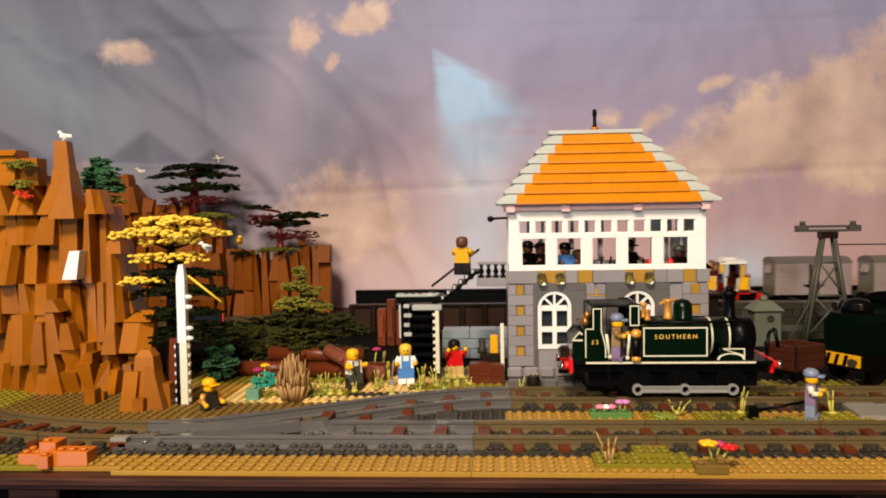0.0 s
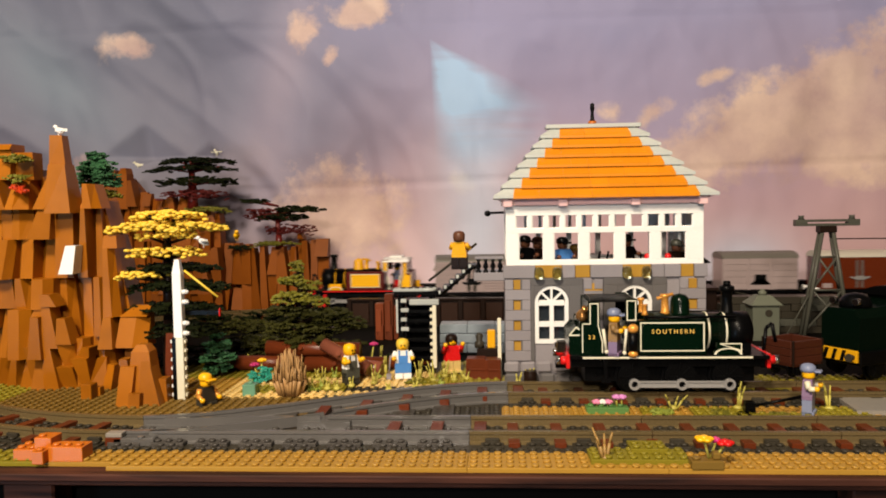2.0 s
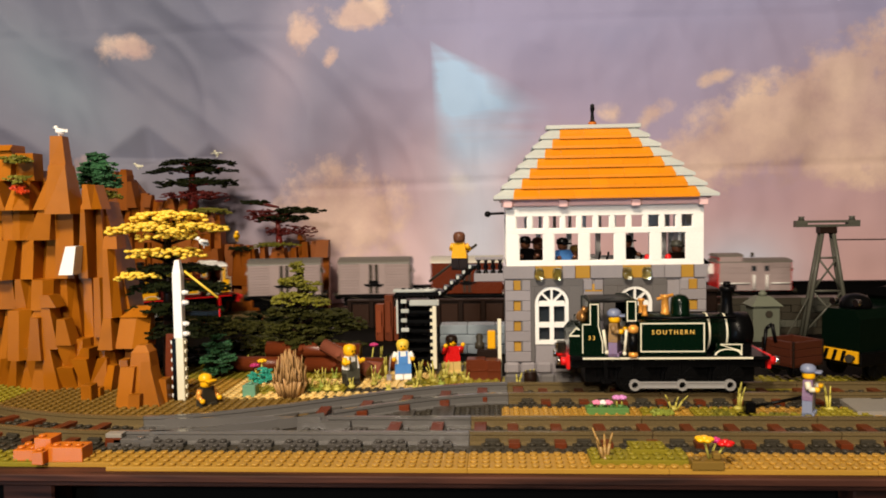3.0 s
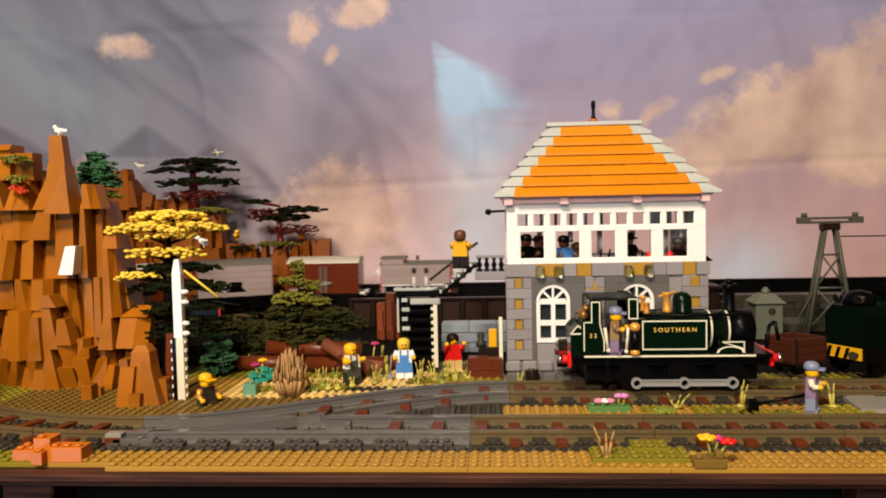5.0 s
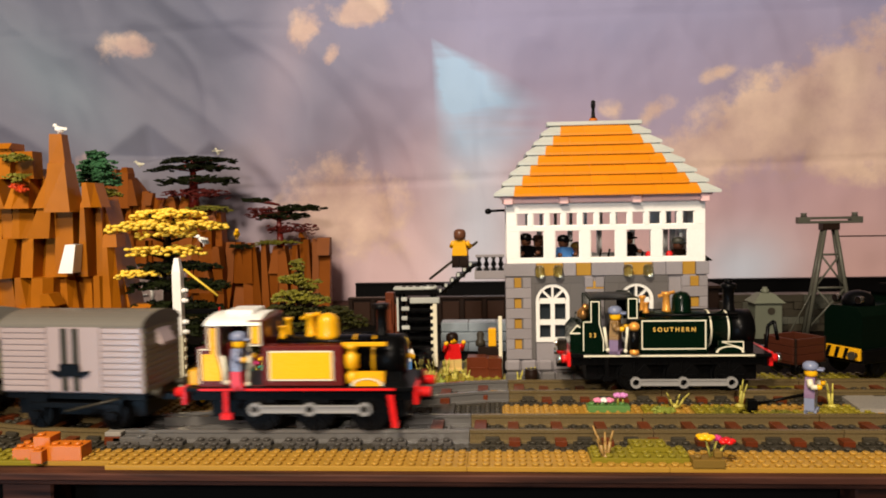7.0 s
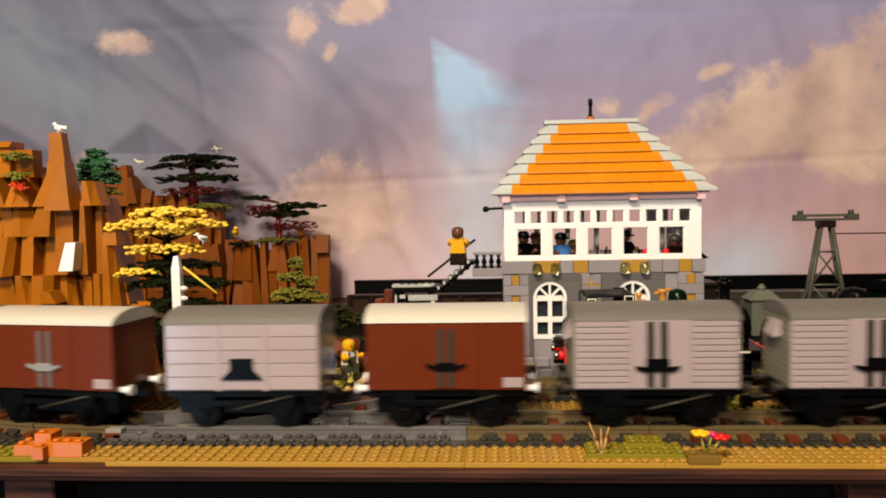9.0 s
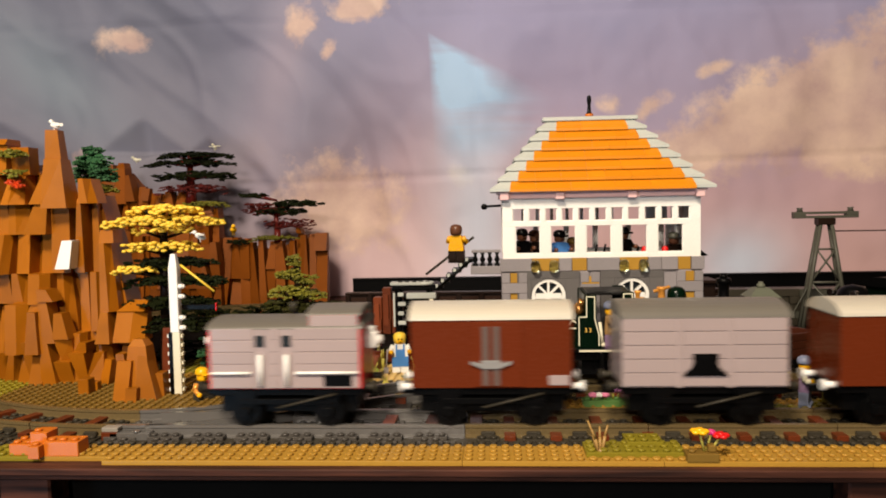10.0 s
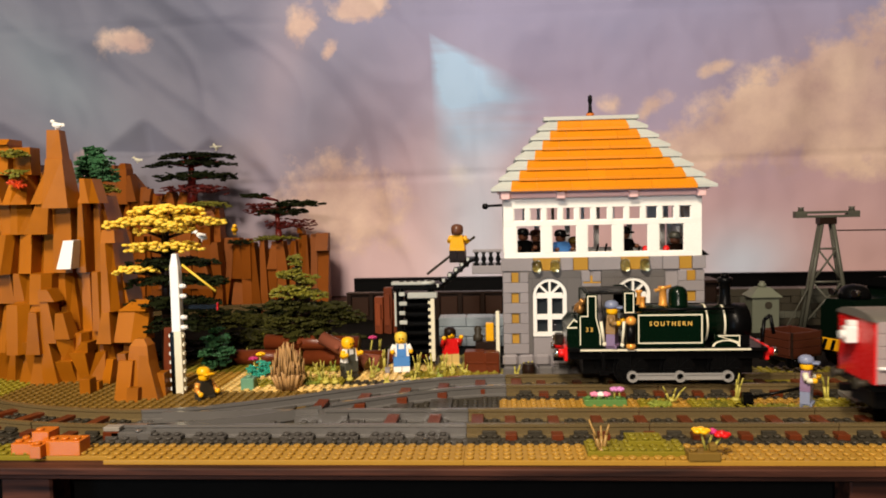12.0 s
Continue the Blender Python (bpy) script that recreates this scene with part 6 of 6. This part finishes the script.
thing("shovel", Shape().cyl((0, 0, 4), (2, 0, 24), 0.8, n=6).box(-2.4, 2.4, -0.6, 0.6, 0, 6, 0.3), LGREY, at(-84, 250, G), "light grey toy shovel with square blade", "shovel")


def bird(x, y, z, turn, mat, label, open_wings=False):
    s = Shape()
    s.lathe([(0.4, -6), (2.4, -3.5), (3.2, 0), (2.4, 3.5), (1.0, 5)], (0, 0, 0), 10)
    rot = Euler((0, 1.1, 0)).to_matrix().to_4x4()
    s.v = [tuple(rot @ Vector(p)) for p in s.v]
    s.lathe([(0.6, -2), (2.1, -0.8), (2.1, 1), (0.6, 2)], (5, 0, 4), 9)
    s.cyl((6.5, 0, 4), (9, 0, 3.6), 0.8, 0.2, n=6)
    for sgn in (-1, 1):
        if open_wings:
            s.prism([(-3, sgn * 2), (3, sgn * 2), (1, sgn * 12), (-4, sgn * 10)], 2, 1, 2.2)
        else:
            s.prism([(-8, sgn * 2.2), (2, sgn * 3.2), (3, sgn * 2.2), (0, sgn * 1.6)], 2, -1, 2)
    s.cyl((0, -1, -2), (0, -1, -5.5), 0.6, n=5).cyl((0, 1, -2), (0, 1, -5.5), 0.6, n=5)
    return thing("toy_bird", s, mat, at(x, y, z, turn), label, "toy bird", "toy birds")


bird(-399, 238, 252, 160, WHITE, "white toy gull on the rock top")
bird(-262, 244, 142, 200, WHITE, "white toy gull with spread wings on the tree", True)
bird(-248, 300, 146, -70, YELLOW, "yellow toy parrot on a branch")
bird(-446, 796, 272, 250, CREAM, "cream toy bird on the dark tree", True)
bird(-584, 796, 254, 200, CREAM, "cream toy bird on the dark tree")


# ---- signal post, stairs, logs, crates ----
def signal_post():
    t = empty("signal_post", at(-262, 180, 3.2), "white toy signal post with yellow cable and ladder", "signal")
    part("post", Shape().box(-4, 4, -4, 4, 56, 114, 0.5), WHITE, t)
    part("lower_post", Shape().box(-2.5, 4.5, -4, 4, 0, 56, 0.5), CREAM, t)
    part("post_back", Shape().box(-6.5, -2.7, -3, 3, 0, 56, 0.3), BLACK, t)
    for k in range(7):
        part("rung", Shape().box(-8, -6.3, -2, 2, 3 + 8 * k, 6 + 8 * k, 0.2), WHITE, t)
        part("rung", Shape().box(4.4, 6, -2, 2, 3 + 8 * k, 6 + 8 * k, 0.2), CREAM, t)
    part("cap", Shape().add([(-3.8, -3.8, 114), (3.8, -3.8, 114), (3.8, 3.8, 114), (-3.8, 3.8, 114), (-2, -2, 126), (2, -2, 126), (2, 2, 126), (-2, 2, 126)], [(0, 1, 5, 4), (1, 2, 6, 5), (2, 3, 7, 6), (3, 0, 4, 7), (4, 5, 6, 7), (3, 2, 1, 0)]), WHITE, t)
    for z in (97, 88, 69, 60):
        part("stud", Shape().cyl((4, -1, z), (8, -1, z), 2.2, n=10).cyl((8, -1, z), (9.5, -1, z), 1.5, n=8), WHITE, t)
    part("cable", Shape().cyl((6, 0, 116), (36, 0, 92), 1.1, n=7), LYELLOW, t)
    part("plate", Shape().box(3, 34, 6, 9, 75, 79.5, 0.4), BLACK, t)
    part("plate_end", Shape().box(34, 35, 6, 9, 74, 81, 0.2), RED, t)


signal_post()


def stair_tower():
    t = empty("stair_tower", at(0, 0), "black toy stair tower with pale platform top", "stairs")
    for x in (-78, -46):
        for y in (282, 312):
            part("post", Shape().box(x, x + 4, y, y + 4, 3.2, 84, 0.3), BLACK, t)
    part("corner_post", Shape().box(-79.5, -77.5, 279, 281, 46, 80, 0.3), CREAMGREY, t)
    for k in range(8):
        z = 8 + 9.6 * k
        part("step", Shape().box(-74 + (k % 2) * 3, -45, 283, 312, z, z + 3.2, 0.3), BLACK, t)
        part("edge_stud", Shape().box(-75, -67 - (k % 2) * 2, 281, 284, z + 1, z + 5, 0.5), CREAMGREY if k > 3 else BLACK, t)
    part("inner_wall", Shape().box(-72, -48, 306, 310, 3.2, 78), BLACK, t)
    part("serrated_post", Shape().box(-43, -39, 279, 283, 10, 76, 0.4), CREAM, t)
    for k in range(9):
        part("tooth", Shape().box(-45.5, -43, 279.5, 282.5, 12 + 7 * k, 15 + 7 * k, 0.3), CREAM, t)
    part("platform", Shape().box(-80, -36, 278, 316, 84, 88, 0.4), BLACK, t)
    part("platform_top", Shape().box(-82, -50, 276, 290, 88, 91, 0.5).lathe([(9, 0), (9, 2.4), (7, 3.2)], (-47, 284, 88.2), 18), CREAMGREY, t)
    part("bracket", Shape().box(-66, -36, 278, 286, 74, 80, 0.8), CREAMGREY, t)
    for k in range(5):
        part("stud", Shape().lathe([(2.4, 0), (2.0, 3), (2.6, 4)], (-72 + 7 * k, 281, 88), 9), BLACK, t)
    for k in range(6):
        x = -38 + 6.2 * k
        part("tread", Shape().box(x, x + 9, 280, 304, 84 + 5.2 * k, 88 + 5.2 * k, 0.3), BLACK, t)
        part("tread_tip", Shape().box(x + 1, x + 4, 278.5, 280, 85 + 5.2 * k, 88.5 + 5.2 * k, 0.3), CREAMGREY, t)
    part("handrail", Shape().cyl((-34, 278, 84), (-1, 278, 112), 1.6, n=8).lathe([(2.2, -2), (2.2, 2)], (-1, 278, 112), 8), BLACK, t)
    part("handrail", Shape().cyl((-48, 306, 96), (2, 306, 134), 1.3, n=8), DGREY, t)


stair_tower()


def log(x0, y0, z0, x1, y1, z1, r, mat, label):
    t = empty("log", at(0, 0), label, "log", "stacked toy logs")
    a, b = Vector((x0, y0, z0)), Vector((x1, y1, z1))
    d = (b - a).normalized()
    part("bark", Shape().cyl(a, b, r, n=16), mat, t)
    part("end_ring", Shape().cyl(b, b + d * 0.6, r * 0.8, n=14), DTAN, t)
    part("end_ring", Shape().cyl(a - d * 0.6, a, r * 0.8, n=14), DTAN, t)
    part("knot", Shape().cyl(a.lerp(b, 0.4) - Vector((0, r * 0.5, 0)), a.lerp(b, 0.4) + Vector((-2, -r - 3, 3)), 2.4, n=8), mat, t)
    return t


log(-262, 300, 12, -180, 296, 12, 8, BROWN, "long reddish brown toy log on the ground")
log(-176, 292, 12, -92, 290, 12, 8, BROWN, "long reddish brown toy log on the ground")
log(-220, 304, 27, -120, 300, 25, 8, BROWN, "reddish brown toy log lying on others")
log(-155, 284, 34, -105, 262, 12, 7, SHINYBROWN, "glossy brown toy log leaning on the pile")
log(-120, 282, 12, -92, 268, 12, 7, SHINYBROWN, "glossy brown toy log at the pile's end")
log(-90, 300, 12, -40, 300, 12, 7, BROWN, "reddish brown toy log beside the stairs")
for _b, _m, _l in (((-8, 10, 250, 266, 3.2, 25), BROWN, "reddish brown toy crate"), ((10, 25, 250, 266, 3.2, 24), BROWN, "reddish brown toy crate beside another"), ((2, 22, 276, 292, 3.2, 30), DBROWN, "dark brown toy crate with tools")):
    _c = empty("crate", at((_b[0] + _b[1]) / 2, (_b[2] + _b[3]) / 2, _b[4]), _l, "crate", "toy crates")
    _w, _d, _h = (_b[1] - _b[0]) / 2, (_b[3] - _b[2]) / 2, _b[5] - _b[4]
    part("body", Shape().box(-_w, _w, -_d, _d, 0, _h, 0.5), _m, _c)
    part("slat", Shape().box(-_w + 1, _w - 1, -_d - 0.8, -_d, _h * 0.5, _h * 0.5 + 1.2), _m, _c)
    part("slat", Shape().box(-_w - 0.6, -_w + 2.2, -_d - 0.8, -_d + 0.6, 0, _h), _m, _c)
thing("oil_can", Shape().lathe([(5, 0), (5, 5), (3, 7), (4, 12), (2, 15)], (0, 0, 0), 10, 0).box(8, 16, -5, 5, 0, 18, 0.8, 1), [DGREY, GOLDY], at(4, 284, 30), "grey and orange toy tools on a crate", "tools")
thing("flower_pot", Shape().lathe([(4.5, 0), (6.2, 4), (6.4, 11), (5.4, 13), (5.8, 14)], (0, 0, 0), 14), DBROWN, at(52, 225.5, G), "dark brown round toy pot by the wall", "pot")
thing("cream_post", Shape().box(-1.8, 1.8, -1.8, 1.8, 0, 58, 0.4), CREAM, at(24, 262, G), "upright cream toy post by the signal box", "post")

# pale blocks, brown wall and black girder behind
TIMBER = ((-128, 50), (-116, 62), (-104, 47))
_w = empty("stone_bank", at(0, 0), "pale blue-grey stacked toy blocks", "wall")
for _k in range(3):
    _x = -44.0
    while _x < 30:
        _l = random.choice((16, 24, 32))
        part("block", Shape().box(_x, min(_x + _l, 34) - 0.3, 396 + 3 * _k, 430, 3.2 + 11 * _k, 13.8 + 11 * _k, 0.8), BLUEGREY, _w)
        _x += _l
_w = empty("brown_wall", at(0, 0), "dark brown panelled toy retaining wall", "wall")
part("base", Shape().box(-190, 520, 606, 616, 3.2, 40, 0.5), DBROWN, _w)
part("coping", Shape().box(-192, 522, 602, 618, 40, 43, 0.4), DBROWN, _w)
for _k in range(22):
    _x = -188 + 32 * _k
    part("panel", Shape().box(_x + 4, _x + 28, 603.5, 606, 9, 36, 0.8), PANELBROWN, _w)
    part("pilaster", Shape().box(_x - 3, _x + 3, 601, 606, 3.2, 40, 0.4), DBROWN, _w)
for _x, _h in TIMBER:
    thing("timber_block", Shape().box(_x - 5.5, _x + 5.5, 490, 506, 3.2, _h, 0.6).box(_x - 4, _x + 3, 485, 490, 14, _h - 8, 0.4).box(_x - 2, _x + 5, 486, 490, 3.2, 22, 0.4), WARMBROWN, at(0, 0), "reddish brown toy timber block before the wall", "timber")
thing("black_girder", Shape().box(-215, 700, 790, 800, 3.2, 42, 0.5).box(-215, 700, 788, 802, 42, 46, 0.4), BLACK, at(0, 0), "long black toy girder behind the rear line", "girder")


# ---- right side: pylon, little house, shunter and open wagon ----
def pylon():
    t = empty("lattice_pylon", at(426, 480, 3.2), "grey toy lattice pylon with crossbar", "pylon")
    H = 135
    for sx in (-1, 1):
        for sy in (-1, 1):
            part("leg", Shape().cyl((sx * 28, sy * 5, 0), (sx * 6, sy * 4, H), 2.8, 2.4, n=6), DGREY2, t)
    for f0, f1 in ((0.08, 0.45), (0.45, 0.75)):
        for sy in (-1,):
            def px(f, sx):
                return (sx * (28 - 22 * f), sy * (5 - f), H * f)
            part("brace", Shape().cyl(px(f0, -1), px(f1, 1), 1.3, n=5), DGREY2, t)
            part("brace", Shape().cyl(px(f0, 1), px(f1, -1), 1.3, n=5), DGREY2, t)
            part("tie", Shape().cyl(px(f1, -1), px(f1, 1), 1.4, n=5), DGREY2, t)
    part("head", Shape().box(-10, 10, -7, 7, H - 4, H + 4, 0.5), DBROWN, t)
    part("crossbar", Shape().box(-38, 38, -5, 5, H + 4, H + 7, 0.4).box(-38, -24, -5, 5, H + 7, H + 12, 0.4).box(24, 38, -5, 5, H + 7, H + 12, 0.4).box(-24, 24, -4, 4, H + 9, H + 12, 0.3), DGREY2, t)
    part("insulator", Shape().lathe([(4, 0), (3, 3), (4, 5)], (-30, 0, H + 12), 9), DGREY2, t)
    part("insulator", Shape().lathe([(4, 0), (3, 3), (4, 5)], (30, 0, H + 12), 9), DGREY2, t)
    part("cable", Shape().cyl((10, 0, H - 12), (420, 10, H - 14), 0.9, n=6), DBROWN, t)
    part("guy_wire", Shape().cyl((-9, 0, H - 60), (-52, -6, 0), 0.8, n=5), DGREY2, t)


pylon()
_h = empty("little_house", at(350, 480, 3.2), "pale sand green toy kiosk with stepped roof", "hut")
part("body", Shape().box(-16, 16, -14, 14, 0, 44, 0.6), PALEGREEN, _h)
part("roof", Shape().add([(-19, -18, 44), (19, -18, 44), (19, 18, 44), (-19, 18, 44), (-8, -7, 55), (8, -7, 55), (8, 7, 55), (-8, 7, 55)], [(0, 1, 5, 4), (1, 2, 6, 5), (2, 3, 7, 6), (3, 0, 4, 7), (4, 5, 6, 7), (3, 2, 1, 0)]), PALEGREEN, _h)
part("knob", Shape().lathe([(5, 0), (5, 4), (3, 5), (3, 7)], (0, 0, 55), 12), PALEGREEN, _h)
part("round_window", Shape().cyl((3, -14.8, 34), (3, -14, 34), 4.5, n=14), DGREY, _h)
_w = empty("stone_wall", at(0, 0), "low dark grey and olive toy brick wall", "wall")
for _k in range(5):
    _x = 300.0 + 4 * _k
    while _x < 620:
        _l = random.choice((16, 24, 32, 32))
        part("block", Shape().box(_x, _x + _l - 0.3, 520 + random.uniform(-2, 2), 540, 3.2 + 9.6 * _k, 12.6 + 9.6 * _k, 0.5), random.choice((DGREY, DGREY2, DGREY, DGREY2)), _w)
        _x += _l
thing("dark_store", Shape().box(226, 318, 560, 600, 3.2, 56, 0.6).box(230, 320, 552, 604, 56, 60, 0.6), DBROWN, at(0, 0), "dark brown low toy store shed", "shed")


def shunter():
    m = at(384, 268, RAIL_TOP - 4, 208)
    t = empty("shunting_engine", m, "dark green toy engine with striped buffer beam", "locomotive")
    part("frame", Shape().box(-80, 56, -26, 26, 14, 26, 0.5), BLACK, t)
    part("bonnet", Shape().prism([(-20, 26), (20, 26), (20, 56), (13, 64), (-13, 64), (-20, 56)], 0, -20, 50), SHUNTGREEN, t)
    part("cab", Shape().box(-76, -22, -27, 27, 26, 72, 1.0), SHUNTGREEN, t)
    part("cab_roof", Shape().prism([(29 * math.sin(a), 71 + 10 * math.cos(a)) for a in [math.radians(-90 + 15 * k) for k in range(13)]], 0, -80, -18), BLACK, t)
    part("dome", Shape().lathe([(14, 0), (14, 4), (12, 9), (8, 12), (1, 13.5)], (30, 0, 64), 20), BLACK, t)
    for y in (-11, 11):
        part("headlight", Shape().cyl((41, y * 1.1, 70), (46, y * 1.1, 70), 3.4, n=14), CHROME, t, "shiny silver headlight")
    beam = part("buffer_beam", Shape().box(56, 59, -24, 24, 17, 28, 0.4), GOLDY, t, "yellow and black striped beam")
    for k in range(4):
        y = -20 + 9 * k
        part("stripe", Shape().prism([(y, 17.6), (y + 3.4, 17.6), (y + 6.4, 27.4), (y + 3, 27.4)], 0, 59, 59.6), BLACK, beam)
    for y in (-20, 20):
        part("buffer", Shape().cyl((59, y, 22), (63, y, 22), 2.4, n=12).cyl((63, y, 22), (65, y, 22), 3.8, n=14), DGREY, beam)
    for side in (-1, 1):
        part("panel_line", frame_lines(-70, -48, 30, 66, side * 27, 0.8, side), SAND, t)
        part("panel_line", frame_lines(-14, 46, 30, 54, side * 19, 0.8, side), SAND, t)
    for x in (-56, -14, 30):
        part("wheelset", SMALLWHEEL, None, t, m=at(x, 0, 10.5))


shunter()
TINYWHEEL = wheel_mesh(5.5, 13, BLACK, "wheelset", 6)
_w = empty("open_wagon", at(297, 246, RAIL_TOP, 208), "small reddish brown planked open toy wagon", "wagon")
part("underframe", Shape().box(-18, 18, -11, 11, 6, 9, 0.4), BLACK, _w)
part("floor_board", Shape().box(-18, 18, -17, 17, 9, 11.5, 0.3), WAGONBROWN, _w)
for _k in range(3):
    _z = 11 + 7.2 * _k
    for _y in (-18, 15.4):
        part("plank", Shape().box(-19, 19, _y, _y + 2.6, _z, _z + 6.9, 0.4), WAGONBROWN, _w)
    for _x in (-19, 16.4):
        part("plank", Shape().box(_x, _x + 2.6, -15.2, 15.2, _z, _z + 6.9, 0.4), WAGONBROWN, _w)
for _x, _y in ((-19.4, -18.4), (-19.4, 16.4), (17.4, -18.4), (17.4, 16.4)):
    part("corner_strap", Shape().box(_x, _x + 2, _y, _y + 2, 9, 33, 0.3), DBROWN, _w)
for _x in (-10, 10):
    part("wheelset", TINYWHEEL, None, _w, m=at(_x, 0, 5.5))
plate("ground_patch", 232, 296, 206, 238, 3.2, OLIVE, "olive studded plate beside the siding", h=3.2, clear=False)


# ---- movement ----
def motions():
    ticks = [0.1 * k for k in range(121)]
    for ob, off in TRAIN:
        walk(ob, [(t, seat(run_at(t) - off)) for t in ticks])
    for ob, off, m in RIDERS:
        walk(ob, [(t, seat(run_at(t) - off) @ m) for t in ticks])
    fast = [2 * k / 30 for k in range(181)]
    for ob, what, a, r, b, owner in MOVING:
        if owner is green_engine:
            continue
        if what == "wheel":
            walk(ob, [(t, pose(a * MM, 0, b * MM) @ Matrix.Rotation(run_at(t) / r, 4, "Y")) for t in fast])
        else:
            walk(ob, [(t, pose(b * MM * math.cos(run_at(t) / r - 1.53), a * MM, (r - b * math.sin(run_at(t) / r - 1.53)) * MM)) for t in fast])


motions()
